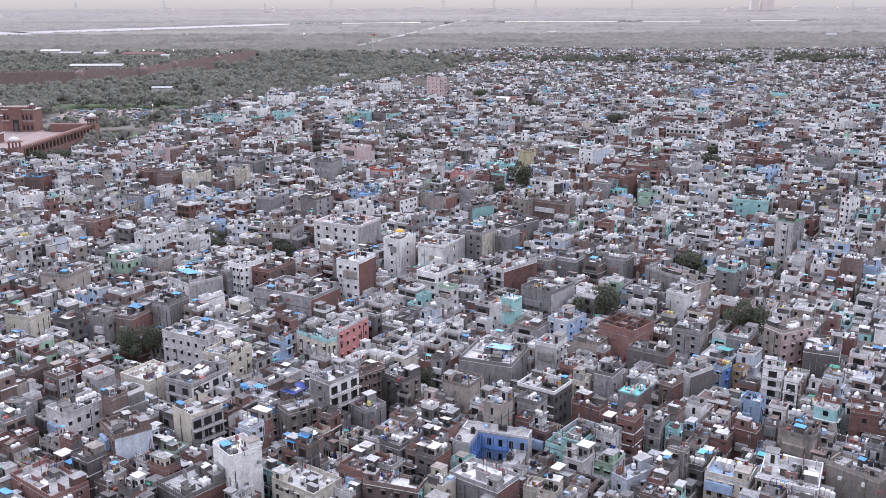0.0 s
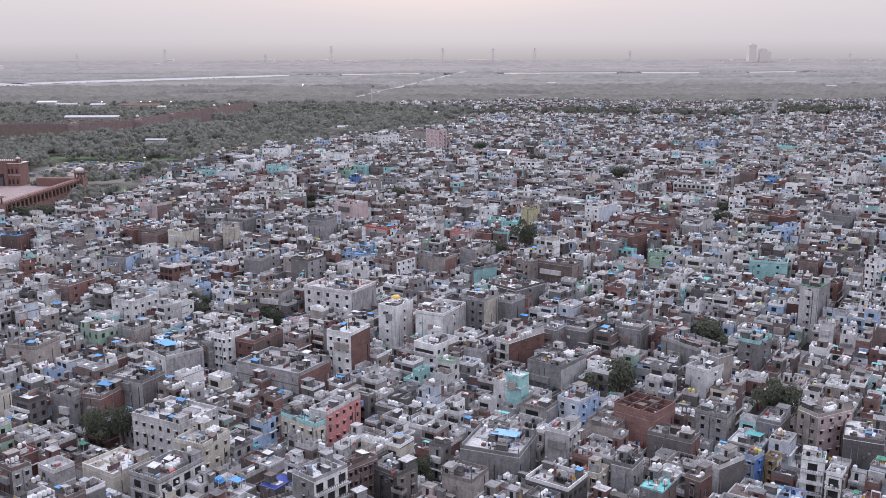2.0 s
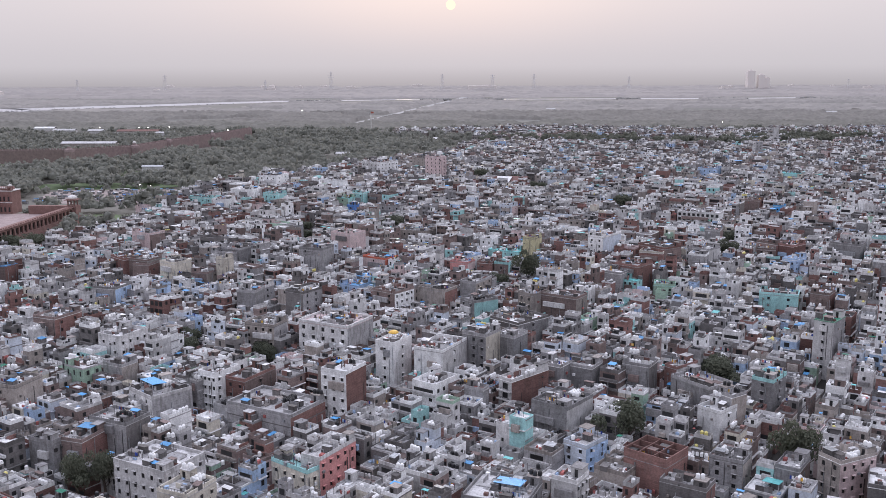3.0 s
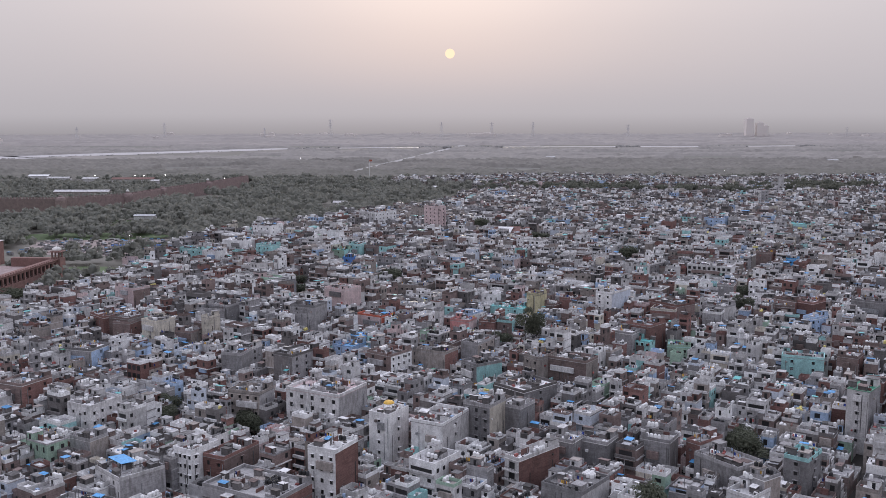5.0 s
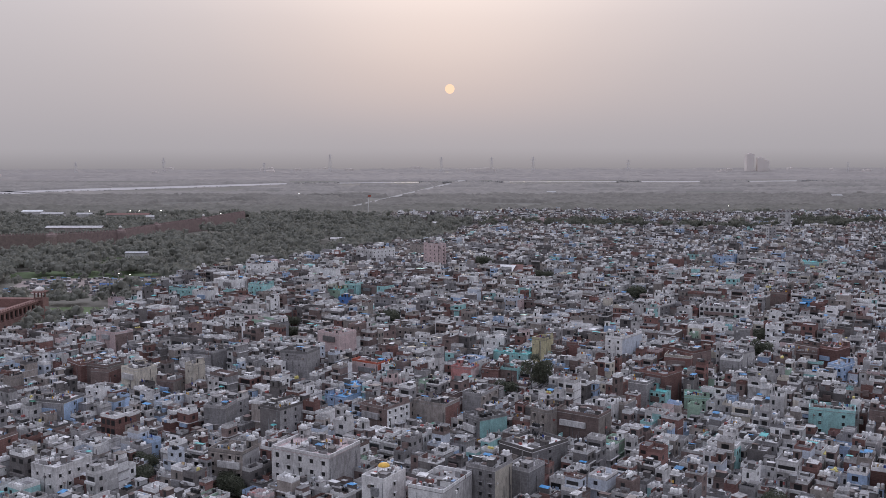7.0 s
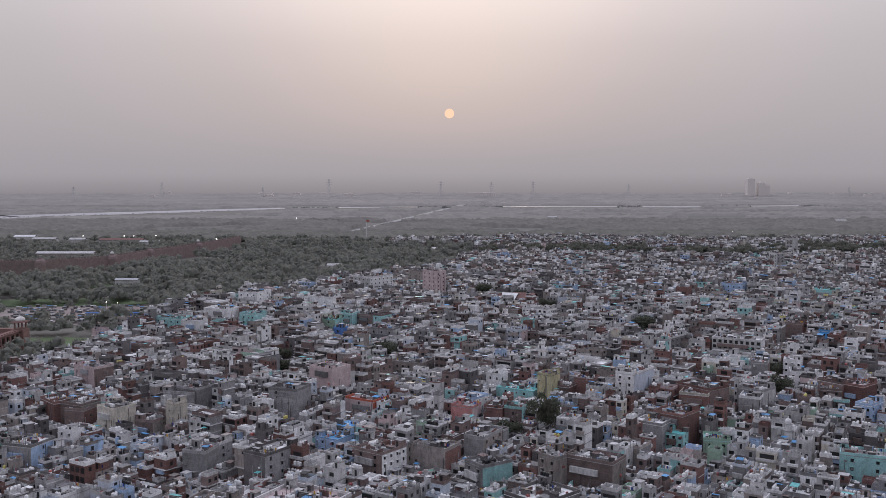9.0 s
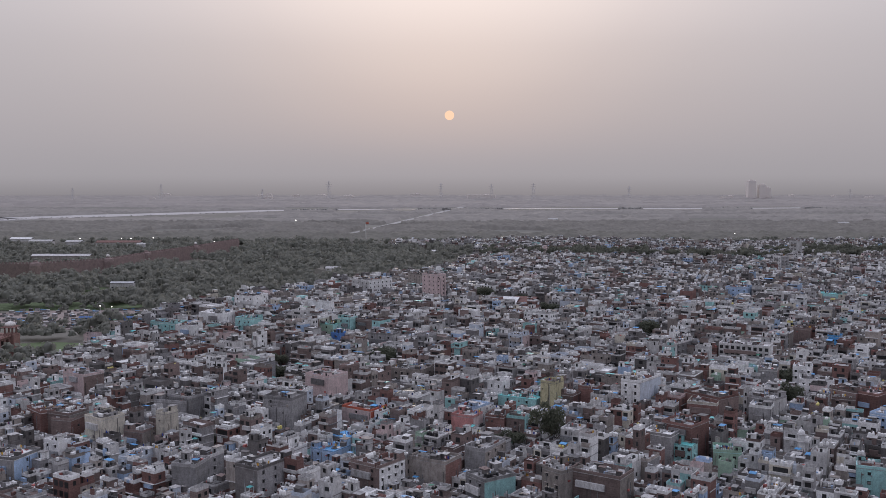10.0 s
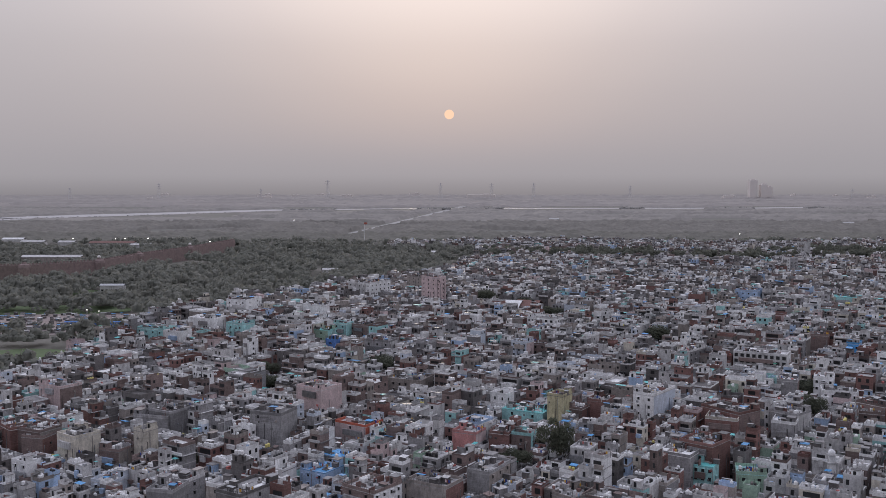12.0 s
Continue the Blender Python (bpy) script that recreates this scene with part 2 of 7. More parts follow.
M = {
    "white": masonry("white_paint", (0.82, 0.82, 0.825), 0.28, 0.1),
    "offwhite": masonry("weathered_white_plaster", (0.58, 0.572, 0.575), 0.55, 0.2),
    "cream": masonry("cream_paint", (0.60, 0.56, 0.49), 0.45, 0.15),
    "grey": masonry("grey_cement_plaster", (0.318, 0.312, 0.32), 0.65, 0.3, (0.10, 0.09, 0.085), 0.92, 0.10),
    "dark": masonry("dark_weathered_cement", (0.165, 0.155, 0.155), 0.5, 0.35, (0.10, 0.09, 0.085), 0.92, 0.10),
    "tan": masonry("dusty_beige_plaster", (0.345, 0.31, 0.29), 0.6, 0.28),
    "brick": masonry("bare_red_brick", (0.215, 0.122, 0.110), 0.4, 0.3, (0.15, 0.125, 0.12), 0.95, 0.18),
    "oldbrick": masonry("dusty_old_brick", (0.225, 0.172, 0.162), 0.45, 0.25, (0.11, 0.1, 0.095), 0.95, 0.15),
    "blue": masonry("pale_blue_paint", (0.38, 0.50, 0.68), 0.35, 0.15),
    "deepblue": masonry("bright_blue_paint", (0.12, 0.24, 0.55), 0.3, 0.15),
    "courtblue": masonry("sky_blue_court_paint", (0.27, 0.40, 0.66), 0.35, 0.1),
    "mint": masonry("turquoise_paint", (0.36, 0.62, 0.62), 0.35, 0.15),
    "green": masonry("pale_green_paint", (0.36, 0.50, 0.40), 0.4, 0.15),
    "straw": masonry("dull_yellow_plaster", (0.50, 0.46, 0.30), 0.5, 0.12),
    "ochre": masonry("dull_ochre_paint", (0.42, 0.30, 0.16), 0.5, 0.12),
    "pink": masonry("pink_paint", (0.62, 0.30, 0.29), 0.3, 0.12),
    "rose": masonry("pale_rose_paint", (0.60, 0.48, 0.48), 0.35, 0.15),
    "lilac": masonry("pale_blue_grey_paint", (0.57, 0.62, 0.70), 0.25, 0.12),
    "roof": masonry("pale_dusty_roof_screed", (0.53, 0.52, 0.525), 0.7, 0.3),
    "roofdark": masonry("dark_stained_roof_screed", (0.262, 0.255, 0.258), 0.7, 0.35),
    "roofwhite": masonry("lime_washed_roof", (0.80, 0.795, 0.795), 0.35, 0.1),
    # near-black colour paints the shade of rooms behind openings
    "glass": smooth("unlit_opening_black", (0.028, 0.028, 0.03), 0.4, 0.0, 0.5, 0.3),
    "tank": smooth("white_plastic_tank", (0.84, 0.84, 0.84), 0.45, 0.0, 0.05, 0.1),
    "tankblack": smooth("black_plastic_tank", (0.03, 0.03, 0.033), 0.4, 0.0, 0.3, 0.2),
    "tankyellow": smooth("yellow_plastic_tank", (0.70, 0.62, 0.22), 0.45, 0.0, 0.1, 0.15),
    "tarp": smooth("blue_tarpaulin", (0.10, 0.36, 0.70), 0.5, 0.0, 0.25, 0.3),
    "tarpmint": smooth("turquoise_tarpaulin", (0.16, 0.58, 0.58), 0.5, 0.0, 0.2, 0.25),
    "tarpgreen": smooth("green_tarpaulin", (0.05, 0.28, 0.18), 0.5, 0.0, 0.2, 0.3),
    "tarpnavy": smooth("dark_blue_tarpaulin", (0.03, 0.07, 0.36), 0.5, 0.0, 0.2, 0.3),
    "tarporange": smooth("orange_red_paint", (0.55, 0.15, 0.10), 0.6, 0.0, 0.1, 0.3),
    "yellow": smooth("yellow_paint", (0.75, 0.45, 0.08), 0.5, 0.0, 0.1, 0.2),
    "sheet": smooth("grey_metal_sheet", (0.42, 0.43, 0.45), 0.5, 0.4, 0.3, 0.4),
    "junk": masonry("rooftop_rubble", (0.17, 0.155, 0.15), 0.3, 0.6),
    "sandstone": masonry("red_sandstone", (0.25, 0.15, 0.135), 0.3, 0.1, (0.17, 0.12, 0.11)),
    "fortstone": masonry("dusty_fort_sandstone", (0.27, 0.205, 0.197), 0.35, 0.1, (0.17, 0.14, 0.13)),
    "parkland": land("dusty_park_ground", [(0.3, (0.15, 0.145, 0.125)), (0.7, (0.24, 0.225, 0.20))], 0.02),
    "court": masonry("worn_pink_court_stone", (0.42, 0.33, 0.32), 0.15, 0.05),
    "marble": masonry("white_marble", (0.72, 0.70, 0.68), 0.15, 0.05),
    # steel lightened so far pylons look faint, haze put into the colour
    "steel": smooth("galvanised_steel", (0.62, 0.61, 0.63), 0.6, 0.0, 0.1, 0.1),
    "bark": masonry("tree_bark", (0.10, 0.075, 0.06), 0.3, 0.2),
    "leaf": leafy("dusty_green_leaves", (0.085, 0.095, 0.07), (0.16, 0.17, 0.125)),
    "grovewoods": leafy("dark_grove_canopy", (0.13, 0.136, 0.11), (0.18, 0.185, 0.15), 0.03),
    # haze is put into these leaf colours, lighter than the near leaves
    "woods": leafy("hazed_dark_canopy", (0.205, 0.213, 0.185), (0.285, 0.284, 0.25), 0.018),
    "farwoods": leafy("hazed_pale_canopy", (0.325, 0.316, 0.31), (0.375, 0.362, 0.352), 0.02),
    "midwoods": leafy("hazed_grey_canopy", (0.285, 0.285, 0.265), (0.345, 0.338, 0.315), 0.02),
    # concrete lightened until its colour carries the haze of distance
    "farwall": land("haze_paled_concrete", [(0.3, (0.73, 0.68, 0.65)), (0.7, (0.76, 0.71, 0.68))], 0.02, 0.2),
    # canopy sheets: painted haze, paler from one strip to the next
    "canopydark": land("hazed_dark_canopy_mass", [(0.32, (0.132, 0.127, 0.112)), (0.68, (0.215, 0.205, 0.184))], 0.02, 0.11, 0.95, 0.1, 0.5),
    "canopymid": land("hazed_grey_green_canopy", [(0.32, (0.158, 0.148, 0.135)), (0.68, (0.245, 0.231, 0.212))], 0.02, 0.11, 0.95, 0.1, 0.5),
    "canopyfar": land("hazed_pale_canopy_mass", [(0.32, (0.245, 0.229, 0.215)), (0.68, (0.315, 0.295, 0.277))], 0.012, 0.08, 0.95, 0.1, 0.5),
    "canopypale": land("hazed_far_canopy", [(0.3, (0.30, 0.276, 0.262)), (0.7, (0.342, 0.315, 0.30))], 0.008, 0.05),
    "rail": smooth("dark_rail_and_far_opening", (0.085, 0.08, 0.08), 0.6, 0.0, 0.3, 0.3),
    "cloth": smooth("faded_red_cloth", (0.42, 0.14, 0.13), 0.9, 0.0, 0.4, 0.3),
    "grass": land("worn_green_lawn", [(0.3, (0.115, 0.155, 0.085)), (0.7, (0.175, 0.215, 0.125))], 0.05),
    # lane dust darkened to add the shade between close houses
    "lane": land("shade_darkened_lane", [(0.3, (0.045, 0.042, 0.04)), (0.7, (0.085, 0.08, 0.075))], 0.03),
    # dust and sand colours of both plains, lightened with painted haze
    "plain": land("dusty_hazed_river_plain", [(0.3, (0.18, 0.176, 0.16)), (0.5, (0.212, 0.205, 0.188)), (0.7, (0.25, 0.238, 0.222))], 0.006, 0.05),
    "farplain": land("sandy_hazed_far_plain", [(0.3, (0.268, 0.246, 0.235)), (0.7, (0.30, 0.275, 0.262))], 0.004, 0.05),
    "paleroad": land("pale_dusty_road", [(0.3, (0.34, 0.33, 0.33)), (0.7, (0.42, 0.41, 0.41))], 0.02),
    "paving": land("red_stone_paving", [(0.3, (0.27, 0.22, 0.205)), (0.7, (0.42, 0.36, 0.345))], 0.06),
    # silt colour lightened: the sky's reflection is put into it
    "water": smooth("silty_sky_paled_water", (0.44, 0.42, 0.43), 0.58, 0.0, 0.0, 0.1),
}

# ---- building blocks ----
def box_template():
    v = [(x, y, z) for z in (0, 1) for y in (-0.5, 0.5) for x in (-0.5, 0.5)]
    return np.array(v, float), [(4, 5, 7, 6), (0, 1, 5, 4), (1, 3, 7, 5), (3, 2, 6, 7), (2, 0, 4, 6)]


def tube_template():
    v, f = box_template()
    return v, f[1:]


def ring_template(t=0.02):
    """A low wall round a roof."""
    v = []
    for r in (0.5, 0.5 - t):
        for z in (0, 1):
            v += [(-r, -r, z), (r, -r, z), (r, r, z), (-r, r, z)]
    f = []
    for i in range(4):
        j = (i + 1) % 4
        f += [(i, j, 4 + j, 4 + i), (4 + i, 4 + j, 12 + j, 12 + i), (12 + i, 12 + j, 8 + j, 8 + i)]
    return np.array(v, float), f


def pane_template(side):
    v = [(-0.5, 0, 0), (0.5, 0, 0), (0.5, 0, 1), (-0.5, 0, 1)]
    if side:
        v = [(0, x, z) for x, _, z in v]
    return np.array(v, float), [(0, 1, 2, 3)]


def plate_template():
    return np.array([(-0.5, -0.5, 0), (0.5, -0.5, 0), (0.5, 0.5, 0), (-0.5, 0.5, 0)], float), [(0, 1, 2, 3)]


def tank_template(n=8, small=False):
    """A standing tank: ribbed body, shoulder and lid."""
    rings = [(0.5, 0.0), (0.5, 0.72), (0.42, 0.86), (0.2, 0.92), (0.17, 1.0)]
    if small:
        rings = [(0.5, 0.0), (0.5, 0.75), (0.22, 0.95)]
    v = [(r * math.cos(2 * math.pi * i / n), r * math.sin(2 * math.pi * i / n), z) for r, z in rings for i in range(n)]
    f = [(k * n + i, k * n + (i + 1) % n, (k + 1) * n + (i + 1) % n, (k + 1) * n + i) for k in range(len(rings) - 1) for i in range(n)]
    return np.array(v, float), f + [tuple(range((len(rings) - 1) * n, len(rings) * n))]


def leaf_template(seed, count, size, lobes=7):
    """A crown: leaf clumps as small tilted blades over several lobes, unit radius, base at 0."""
    rng = np.random.default_rng(seed)
    centres = rng.normal(0, 0.42, (lobes, 3)) * (1, 1, 0.6) + (0, 0, 0.75)
    radii = rng.uniform(0.35, 0.6, lobes)
    v, f = [], []
    for i in range(count):
        k = i % lobes
        d = rng.normal(0, 1, 3)
        d /= np.linalg.norm(d)
        if d[2] < -0.5:
            d[2] *= -1
        c = centres[k] + d * radii[k] * rng.uniform(0.75, 1.08)
        a = rng.normal(0, 1, 3)
        a -= d * (a @ d) * 0.7
        a /= np.linalg.norm(a)
        e = np.cross(d + rng.normal(0, 0.5, 3), a)
        e /= np.linalg.norm(e) + 1e-6
        s = size * rng.uniform(0.6, 1.3)
        n = len(v)
        v += [c - a * s, c - e * s * 0.7, c + a * s, c + e * s * 0.7]
        f.append((n, n + 1, n + 2, n + 3))
    return np.array(v), f


def clump_template(seed, lobes=5, cards=14):
    """A distant crown: lumpy lobes with loose leaf sprays round them."""
    rng = np.random.default_rng(seed)
    v, f = [], []
    centres = np.concatenate([rng.uniform(-0.68, 0.68, (lobes, 2)), rng.uniform(0.3, 0.68, (lobes, 1))], 1)
    for c in centres:
        r, base = rng.uniform(0.3, 0.46), len(v)
        for j in range(2):
            a = (-0.25, 0.65)[j]
            for i in range(5):
                k = r * rng.uniform(0.7, 1.3)
                v.append(c + np.array((math.cos(a) * math.cos(i * 1.257 + j * 0.6), math.cos(a) * math.sin(i * 1.257 + j * 0.6), math.sin(a) * 0.9)) * k)
        v.append(c + (0, 0, r))
        f += [(base + i, base + (i + 1) % 5, base + 5 + (i + 1) % 5, base + 5 + i) for i in range(5)]
        f += [(base + 5 + i, base + 5 + (i + 1) % 5, base + 10) for i in range(5)]
    for i in range(cards):
        c = centres[i % lobes]
        d = rng.normal(0, 1, 3)
        d[2] = abs(d[2])
        d /= np.linalg.norm(d)
        a = np.cross(d + rng.normal(0, 0.45, 3), rng.normal(0, 1, 3))
        a /= np.linalg.norm(a) + 1e-6
        e = np.cross(d + rng.normal(0, 0.45, 3), a)
        e /= np.linalg.norm(e) + 1e-6
        s, n, p = rng.uniform(0.1, 0.22), len(v), c + d * rng.uniform(0.36, 0.5)
        v += [p - a * s, p - e * s * 0.8, p + a * s, p + e * s * 0.8]
        f.append((n, n + 1, n + 2, n + 3))
    return np.array(v), f


def ball_template(n=10, m=5, squash=1.0, onion=False):
    v, f = [], []
    for j in range(m + 1):
        a = math.pi / 2 * j / m
        r = math.cos(a) * 0.5
        z = math.sin(a) * squash
        if onion:
            r = (0.5, 0.56, 0.575, 0.55, 0.48, 0.37, 0.23, 0.06, 0.01)[j]
            z = (0.0, 0.16, 0.32, 0.48, 0.64, 0.78, 0.89, 0.98, 1.25)[j]
        v += [(max(r, 0.004) * math.cos(2 * math.pi * i / n), max(r, 0.004) * math.sin(2 * math.pi * i / n), z) for i in range(n)]
    for j in range(m):
        f += [(j * n + i, j * n + (i + 1) % n, (j + 1) * n + (i + 1) % n, (j + 1) * n + i) for i in range(n)]
    return np.array(v, float), f


SHAPES = {"box": box_template(), "tube": tube_template(), "ring": ring_template(), "plate": plate_template(), "smalltank": tank_template(6, True), "tank": tank_template(), "dome": ball_template(), "onion": ball_template(14, 8, 1.0, True),
          "crown0": leaf_template(1, 3300, 0.06, 10), "crown1": leaf_template(2, 3300, 0.06, 9), "crown2": leaf_template(3, 3300, 0.06, 12),
          "clump0": clump_template(4, 4, 26), "clump1": clump_template(5, 5, 22), "clump2": clump_template(6, 4, 28),
          "tuft": clump_template(7, 2, 7), "pane": pane_template(0), "sidepane": pane_template(1)}


class Batch:
    """Gathers many placed shapes and links them as one mesh."""

    def __init__(self):
        self.rows = {}

    def add(self, shape, mat, x, y, z, sx, sy, sz, yaw=0.0, tilt=0.0):
        self.rows.setdefault(shape, []).append((x, y, z, sx, sy, sz, yaw, tilt, SLOT[mat]))

    def mesh(self, name, smooth_faces=False):
        vs, loops, sizes, mats, base = [], [], [], [], 0
        used = sorted({r[8] for rows in self.rows.values() for r in rows})
        where = {s: i for i, s in enumerate(used)}
        for shape, rows in self.rows.items():
            v, faces = SHAPES[shape]
            a = np.array(rows, float)
            p = v[None] * a[:, None, 3:6]
            c, s = np.cos(a[:, 7])[:, None], np.sin(a[:, 7])[:, None]
            py, pz = p[..., 1] * c - p[..., 2] * s, p[..., 1] * s + p[..., 2] * c
            c, s = np.cos(a[:, 6])[:, None], np.sin(a[:, 6])[:, None]
            q = np.stack([p[..., 0] * c - py * s + a[:, 0:1], p[..., 0] * s + py * c + a[:, 1:2], pz + a[:, 2:3]], -1)
            flat = np.array([i for f in faces for i in f])
            n = len(a)
            loops.append((flat[None] + (base + np.arange(n) * len(v))[:, None]).ravel())
            sizes.append(np.tile([len(f) for f in faces], n))
            mats.append(np.repeat([where[int(m)] for m in a[:, 8]], len(faces)))
            vs.append(q.reshape(-1, 3))
            base += n * len(v)
        vs, loops, sizes, mats = np.concatenate(vs), np.concatenate(loops), np.concatenate(sizes), np.concatenate(mats)
        me = bpy.data.meshes.new(name)
        me.vertices.add(len(vs))
        me.vertices.foreach_set("co", vs.astype(np.float32).ravel())
        me.loops.add(len(loops))
        me.loops.foreach_set("vertex_index", loops.astype(np.int32))
        me.polygons.add(len(sizes))
        me.polygons.foreach_set("loop_start", np.concatenate([[0], np.cumsum(sizes)[:-1]]).astype(np.int32))
        me.polygons.foreach_set("loop_total", sizes.astype(np.int32))
        for k in used:
            me.materials.append(M[NAMES[k]])
        me.polygons.foreach_set("material_index", mats.astype(np.int32))
        me.polygons.foreach_set("use_smooth", np.full(len(sizes), smooth_faces))
        me.update(calc_edges=True)
        me.validate()
        return me

    def object(self, name, parent=None, smooth_faces=False):
        ob = new(name, self.mesh(name, smooth_faces))
        if parent:
            ob.parent = parent
        return ob


NAMES = list(M)
SLOT = {n: i for i, n in enumerate(NAMES)}
WALL = 0.22
STOREY = 3.0


class House:
    """One house in its own axes: x along its front, origin at the middle of its base. items: (part, shape, material, x, y, z, sx, sy, sz, tilt)."""

    def __init__(self, rng, w, d):
        self.rng, self.w, self.d, self.items, self.panes, self.tanks = rng, w, d, [], [], []

    def put(self, key, mat, x, y, z, sx, sy, sz, tilt=0.0, shape="box"):
        self.items.append((key, shape, mat, x, y, z, sx, sy, sz, tilt))

    def facade(self, key, side, cx, cy, w, d, z0, storeys, height, mat, wins, win=(1.0, 1.25), sill=0.9, ledge=True, band=None, balcony=False):
        """One outer wall, pierced by rows of openings; side 0 front (-y), 1 right (+x), 2 back, 3 left."""
        along = w if side in (0, 2) else d

        def spot(a, z, deep):
            if side == 0:
                return cx + a, cy - d / 2 + deep, z
            if side == 1:
                return cx + w / 2 - deep, cy + a, z
            if side == 2:
                return cx - a, cy + d / 2 - deep, z
            return cx - w / 2 + deep, cy - a, z

        def slab(k, m, a, z, length, tall, thick, out):
            x, y, _ = spot(a, z, thick / 2 - out)
            self.put(k, m, x, y, z, *((length, thick) if side in (0, 2) else (thick, length)), tall)

        if balcony and wins > 0:
            wins, win, sill, ledge = max(1, int(along / 2.6)), (2.1, min(2.0, height - 0.8)), 0.25, False
        ww, wh = (min(win[0], along / wins * 0.75 if balcony else along / wins * 0.6), win[1]) if wins > 0 else (0, 0)
        xs, zs = [-along / 2], [z0]
        for i in range(max(0, wins)):
            c = -along / 2 + (i + 0.5) * along / wins
            xs += [c - ww / 2, c + ww / 2]
        xs.append(along / 2)
        if wins > 0:
            for s in range(storeys):
                zs += [z0 + s * height + sill, z0 + s * height + sill + wh]
        zs.append(z0 + storeys * height)
        n = len(xs)
        vs, fs = [spot(a, z, 0) for z in zs for a in xs], []
        for j in range(len(zs) - 1):
            for i in range(n - 1):
                q = (j * n + i, j * n + i + 1, (j + 1) * n + i + 1, (j + 1) * n + i)
                if i % 2 and j % 2:
                    k = len(vs)
                    vs += [spot(a, z, WALL) for a, z in ((xs[i], zs[j]), (xs[i + 1], zs[j]), (xs[i + 1], zs[j + 1]), (xs[i], zs[j + 1]))]
                    fs += [(q[m], q[(m + 1) % 4], k + (m + 1) % 4, k + m) for m in range(4)]
                    self.panes.append((side, cx, cy, w, d, (xs[i] + xs[i + 1]) / 2 * (1 if side < 2 else -1), zs[j], ww, wh))
                    if ledge and self.rng.random() < 0.8:
                        slab("window_shade", mat, (xs[i] + xs[i + 1]) / 2, zs[j + 1], ww + 0.35, 0.09, 0.5, 0.5)
                else:
                    fs.append(q)
        shape = "facade%d" % len(SHAPES)
        SHAPES[shape] = (np.array(vs, float), fs)
        self.put(key, mat, 0, 0, 0, 1, 1, 1, 0.0, shape)
        for s in range(1, storeys):
            if band:
                slab("floor_band", band, 0, z0 + s * height - 0.14, along, 0.28, 0.1, 0.1 if wins > 0 else 0.05)
            if balcony:
                k = "balcony%d" % (len(self.items))
                slab(k, band or "offwhite", 0, z0 + s * height - 0.15, along, 0.2, 1.1, 1.1)
                if along > 5 or self.rng.random() < 0.5:
                    slab(k, band or "offwhite", 0, z0 + s * height + 0.05, along, 0.3, 0.08, 1.1)
                    slab(k, "rail", 0, z0 + s * height + 0.88, along, 0.07, 0.06, 1.08)
                    bars = int(along / 0.55)
                    for i in range(bars + 1):
                        slab(k, "rail", (i / bars - 0.5) * (along - 0.06), z0 + s * height + 0.3, 0.06, 0.6, 0.05, 1.08)
                else:
                    slab(k, mat, 0, z0 + s * height + 0.05, along, 0.8, 0.08, 1.1)

    def mass(self, cx, cy, w, d, z0, storeys, mats, wins, roof="roof", height=STOREY, parapet=0.9, band=None, win=(1.0, 1.25), balcony=(), ledge=True, pmat=None, wall="wall"):
        """A block of storeys with a flat roof and a parapet. mats, wins: for the four sides."""
        total = storeys * height
        # solid core inside the walls, coloured near-black as unlit rooms
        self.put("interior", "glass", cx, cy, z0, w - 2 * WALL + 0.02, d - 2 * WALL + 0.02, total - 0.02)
        for side in range(4):
            self.facade(wall, side, cx, cy, w, d, z0, storeys, height, mats[side], wins[side], win, 0.9 if win[1] < 1.7 else 0.5, ledge, band, side in balcony)
        tag = str(len(self.items))
        self.put("roof" + tag, roof, cx, cy, z0 + total, w + 0.1, d + 0.1, 0.16)
        if parapet:
            self.put("parapet" + tag, pmat or mats[0], cx, cy, z0 + total + 0.16, w, d, parapet, 0.0, "ring")
        return z0 + total + 0.16

    def roof_things(self, cx, cy, w, d, z, mat, tanks=3, stair=True, junk=4, tarp=None, posts=0.25, mess=0):
        rng = self.rng
        if stair and w > 3.6 and d > 3.6:
            sx, sy = rng.uniform(1.9, min(3.2, w * 0.6)), rng.uniform(2.0, min(3.6, d * 0.6))
            x, y = cx + (w / 2 - sx / 2 - 0.2) * rng.choice((-1, 1)), cy + (d / 2 - sy / 2 - 0.2) * rng.choice((-1, 1, 1))
            tag = str(len(self.items))
            self.put("stair_room" + tag, mat, x, y, z, sx, sy, 2.3)
            self.put("stair_room" + tag, rng.choice(("roof", "roofdark", "roofdark", "grey", "tan")), x, y, z + 2.3, sx + 0.3, sy + 0.3, 0.14)
            self.put("stair_door" + tag, "glass", x + rng.uniform(-0.4, 0.4), y - sy / 2 - 0.01, z, 0.85, 0.06, 1.95)
            if rng.random() < 0.5 and tanks:
                for i in range(rng.randint(1, 3)):
                    self.tanks.append((x - sx / 2 + 0.6 + i * 1.05, y + rng.uniform(-0.5, 0.5), z + 2.44))
        if tanks:
            x, y = cx + rng.uniform(-0.36, 0.36) * w, cy + rng.uniform(-0.36, 0.36) * d
            turn = rng.random() < 0.5
            for i in range(tanks):
                a, b = (i % 4) * 1.15, (i // 4) * 1.15
                px, py = (x + a, y + b) if turn else (x + b, y + a)
                if abs(px - cx) < w / 2 - 0.6 and abs(py - cy) < d / 2 - 0.6:
                    if not mess < 0:
                        self.put("tank_stand", "junk", px, py, z, 1.0, 1.0, 0.3)
                    self.tanks.append((px, py, z + 0.3 if not mess < 0 else z))
        for i in range(junk):
            s = rng.uniform(0.25, 1.1)
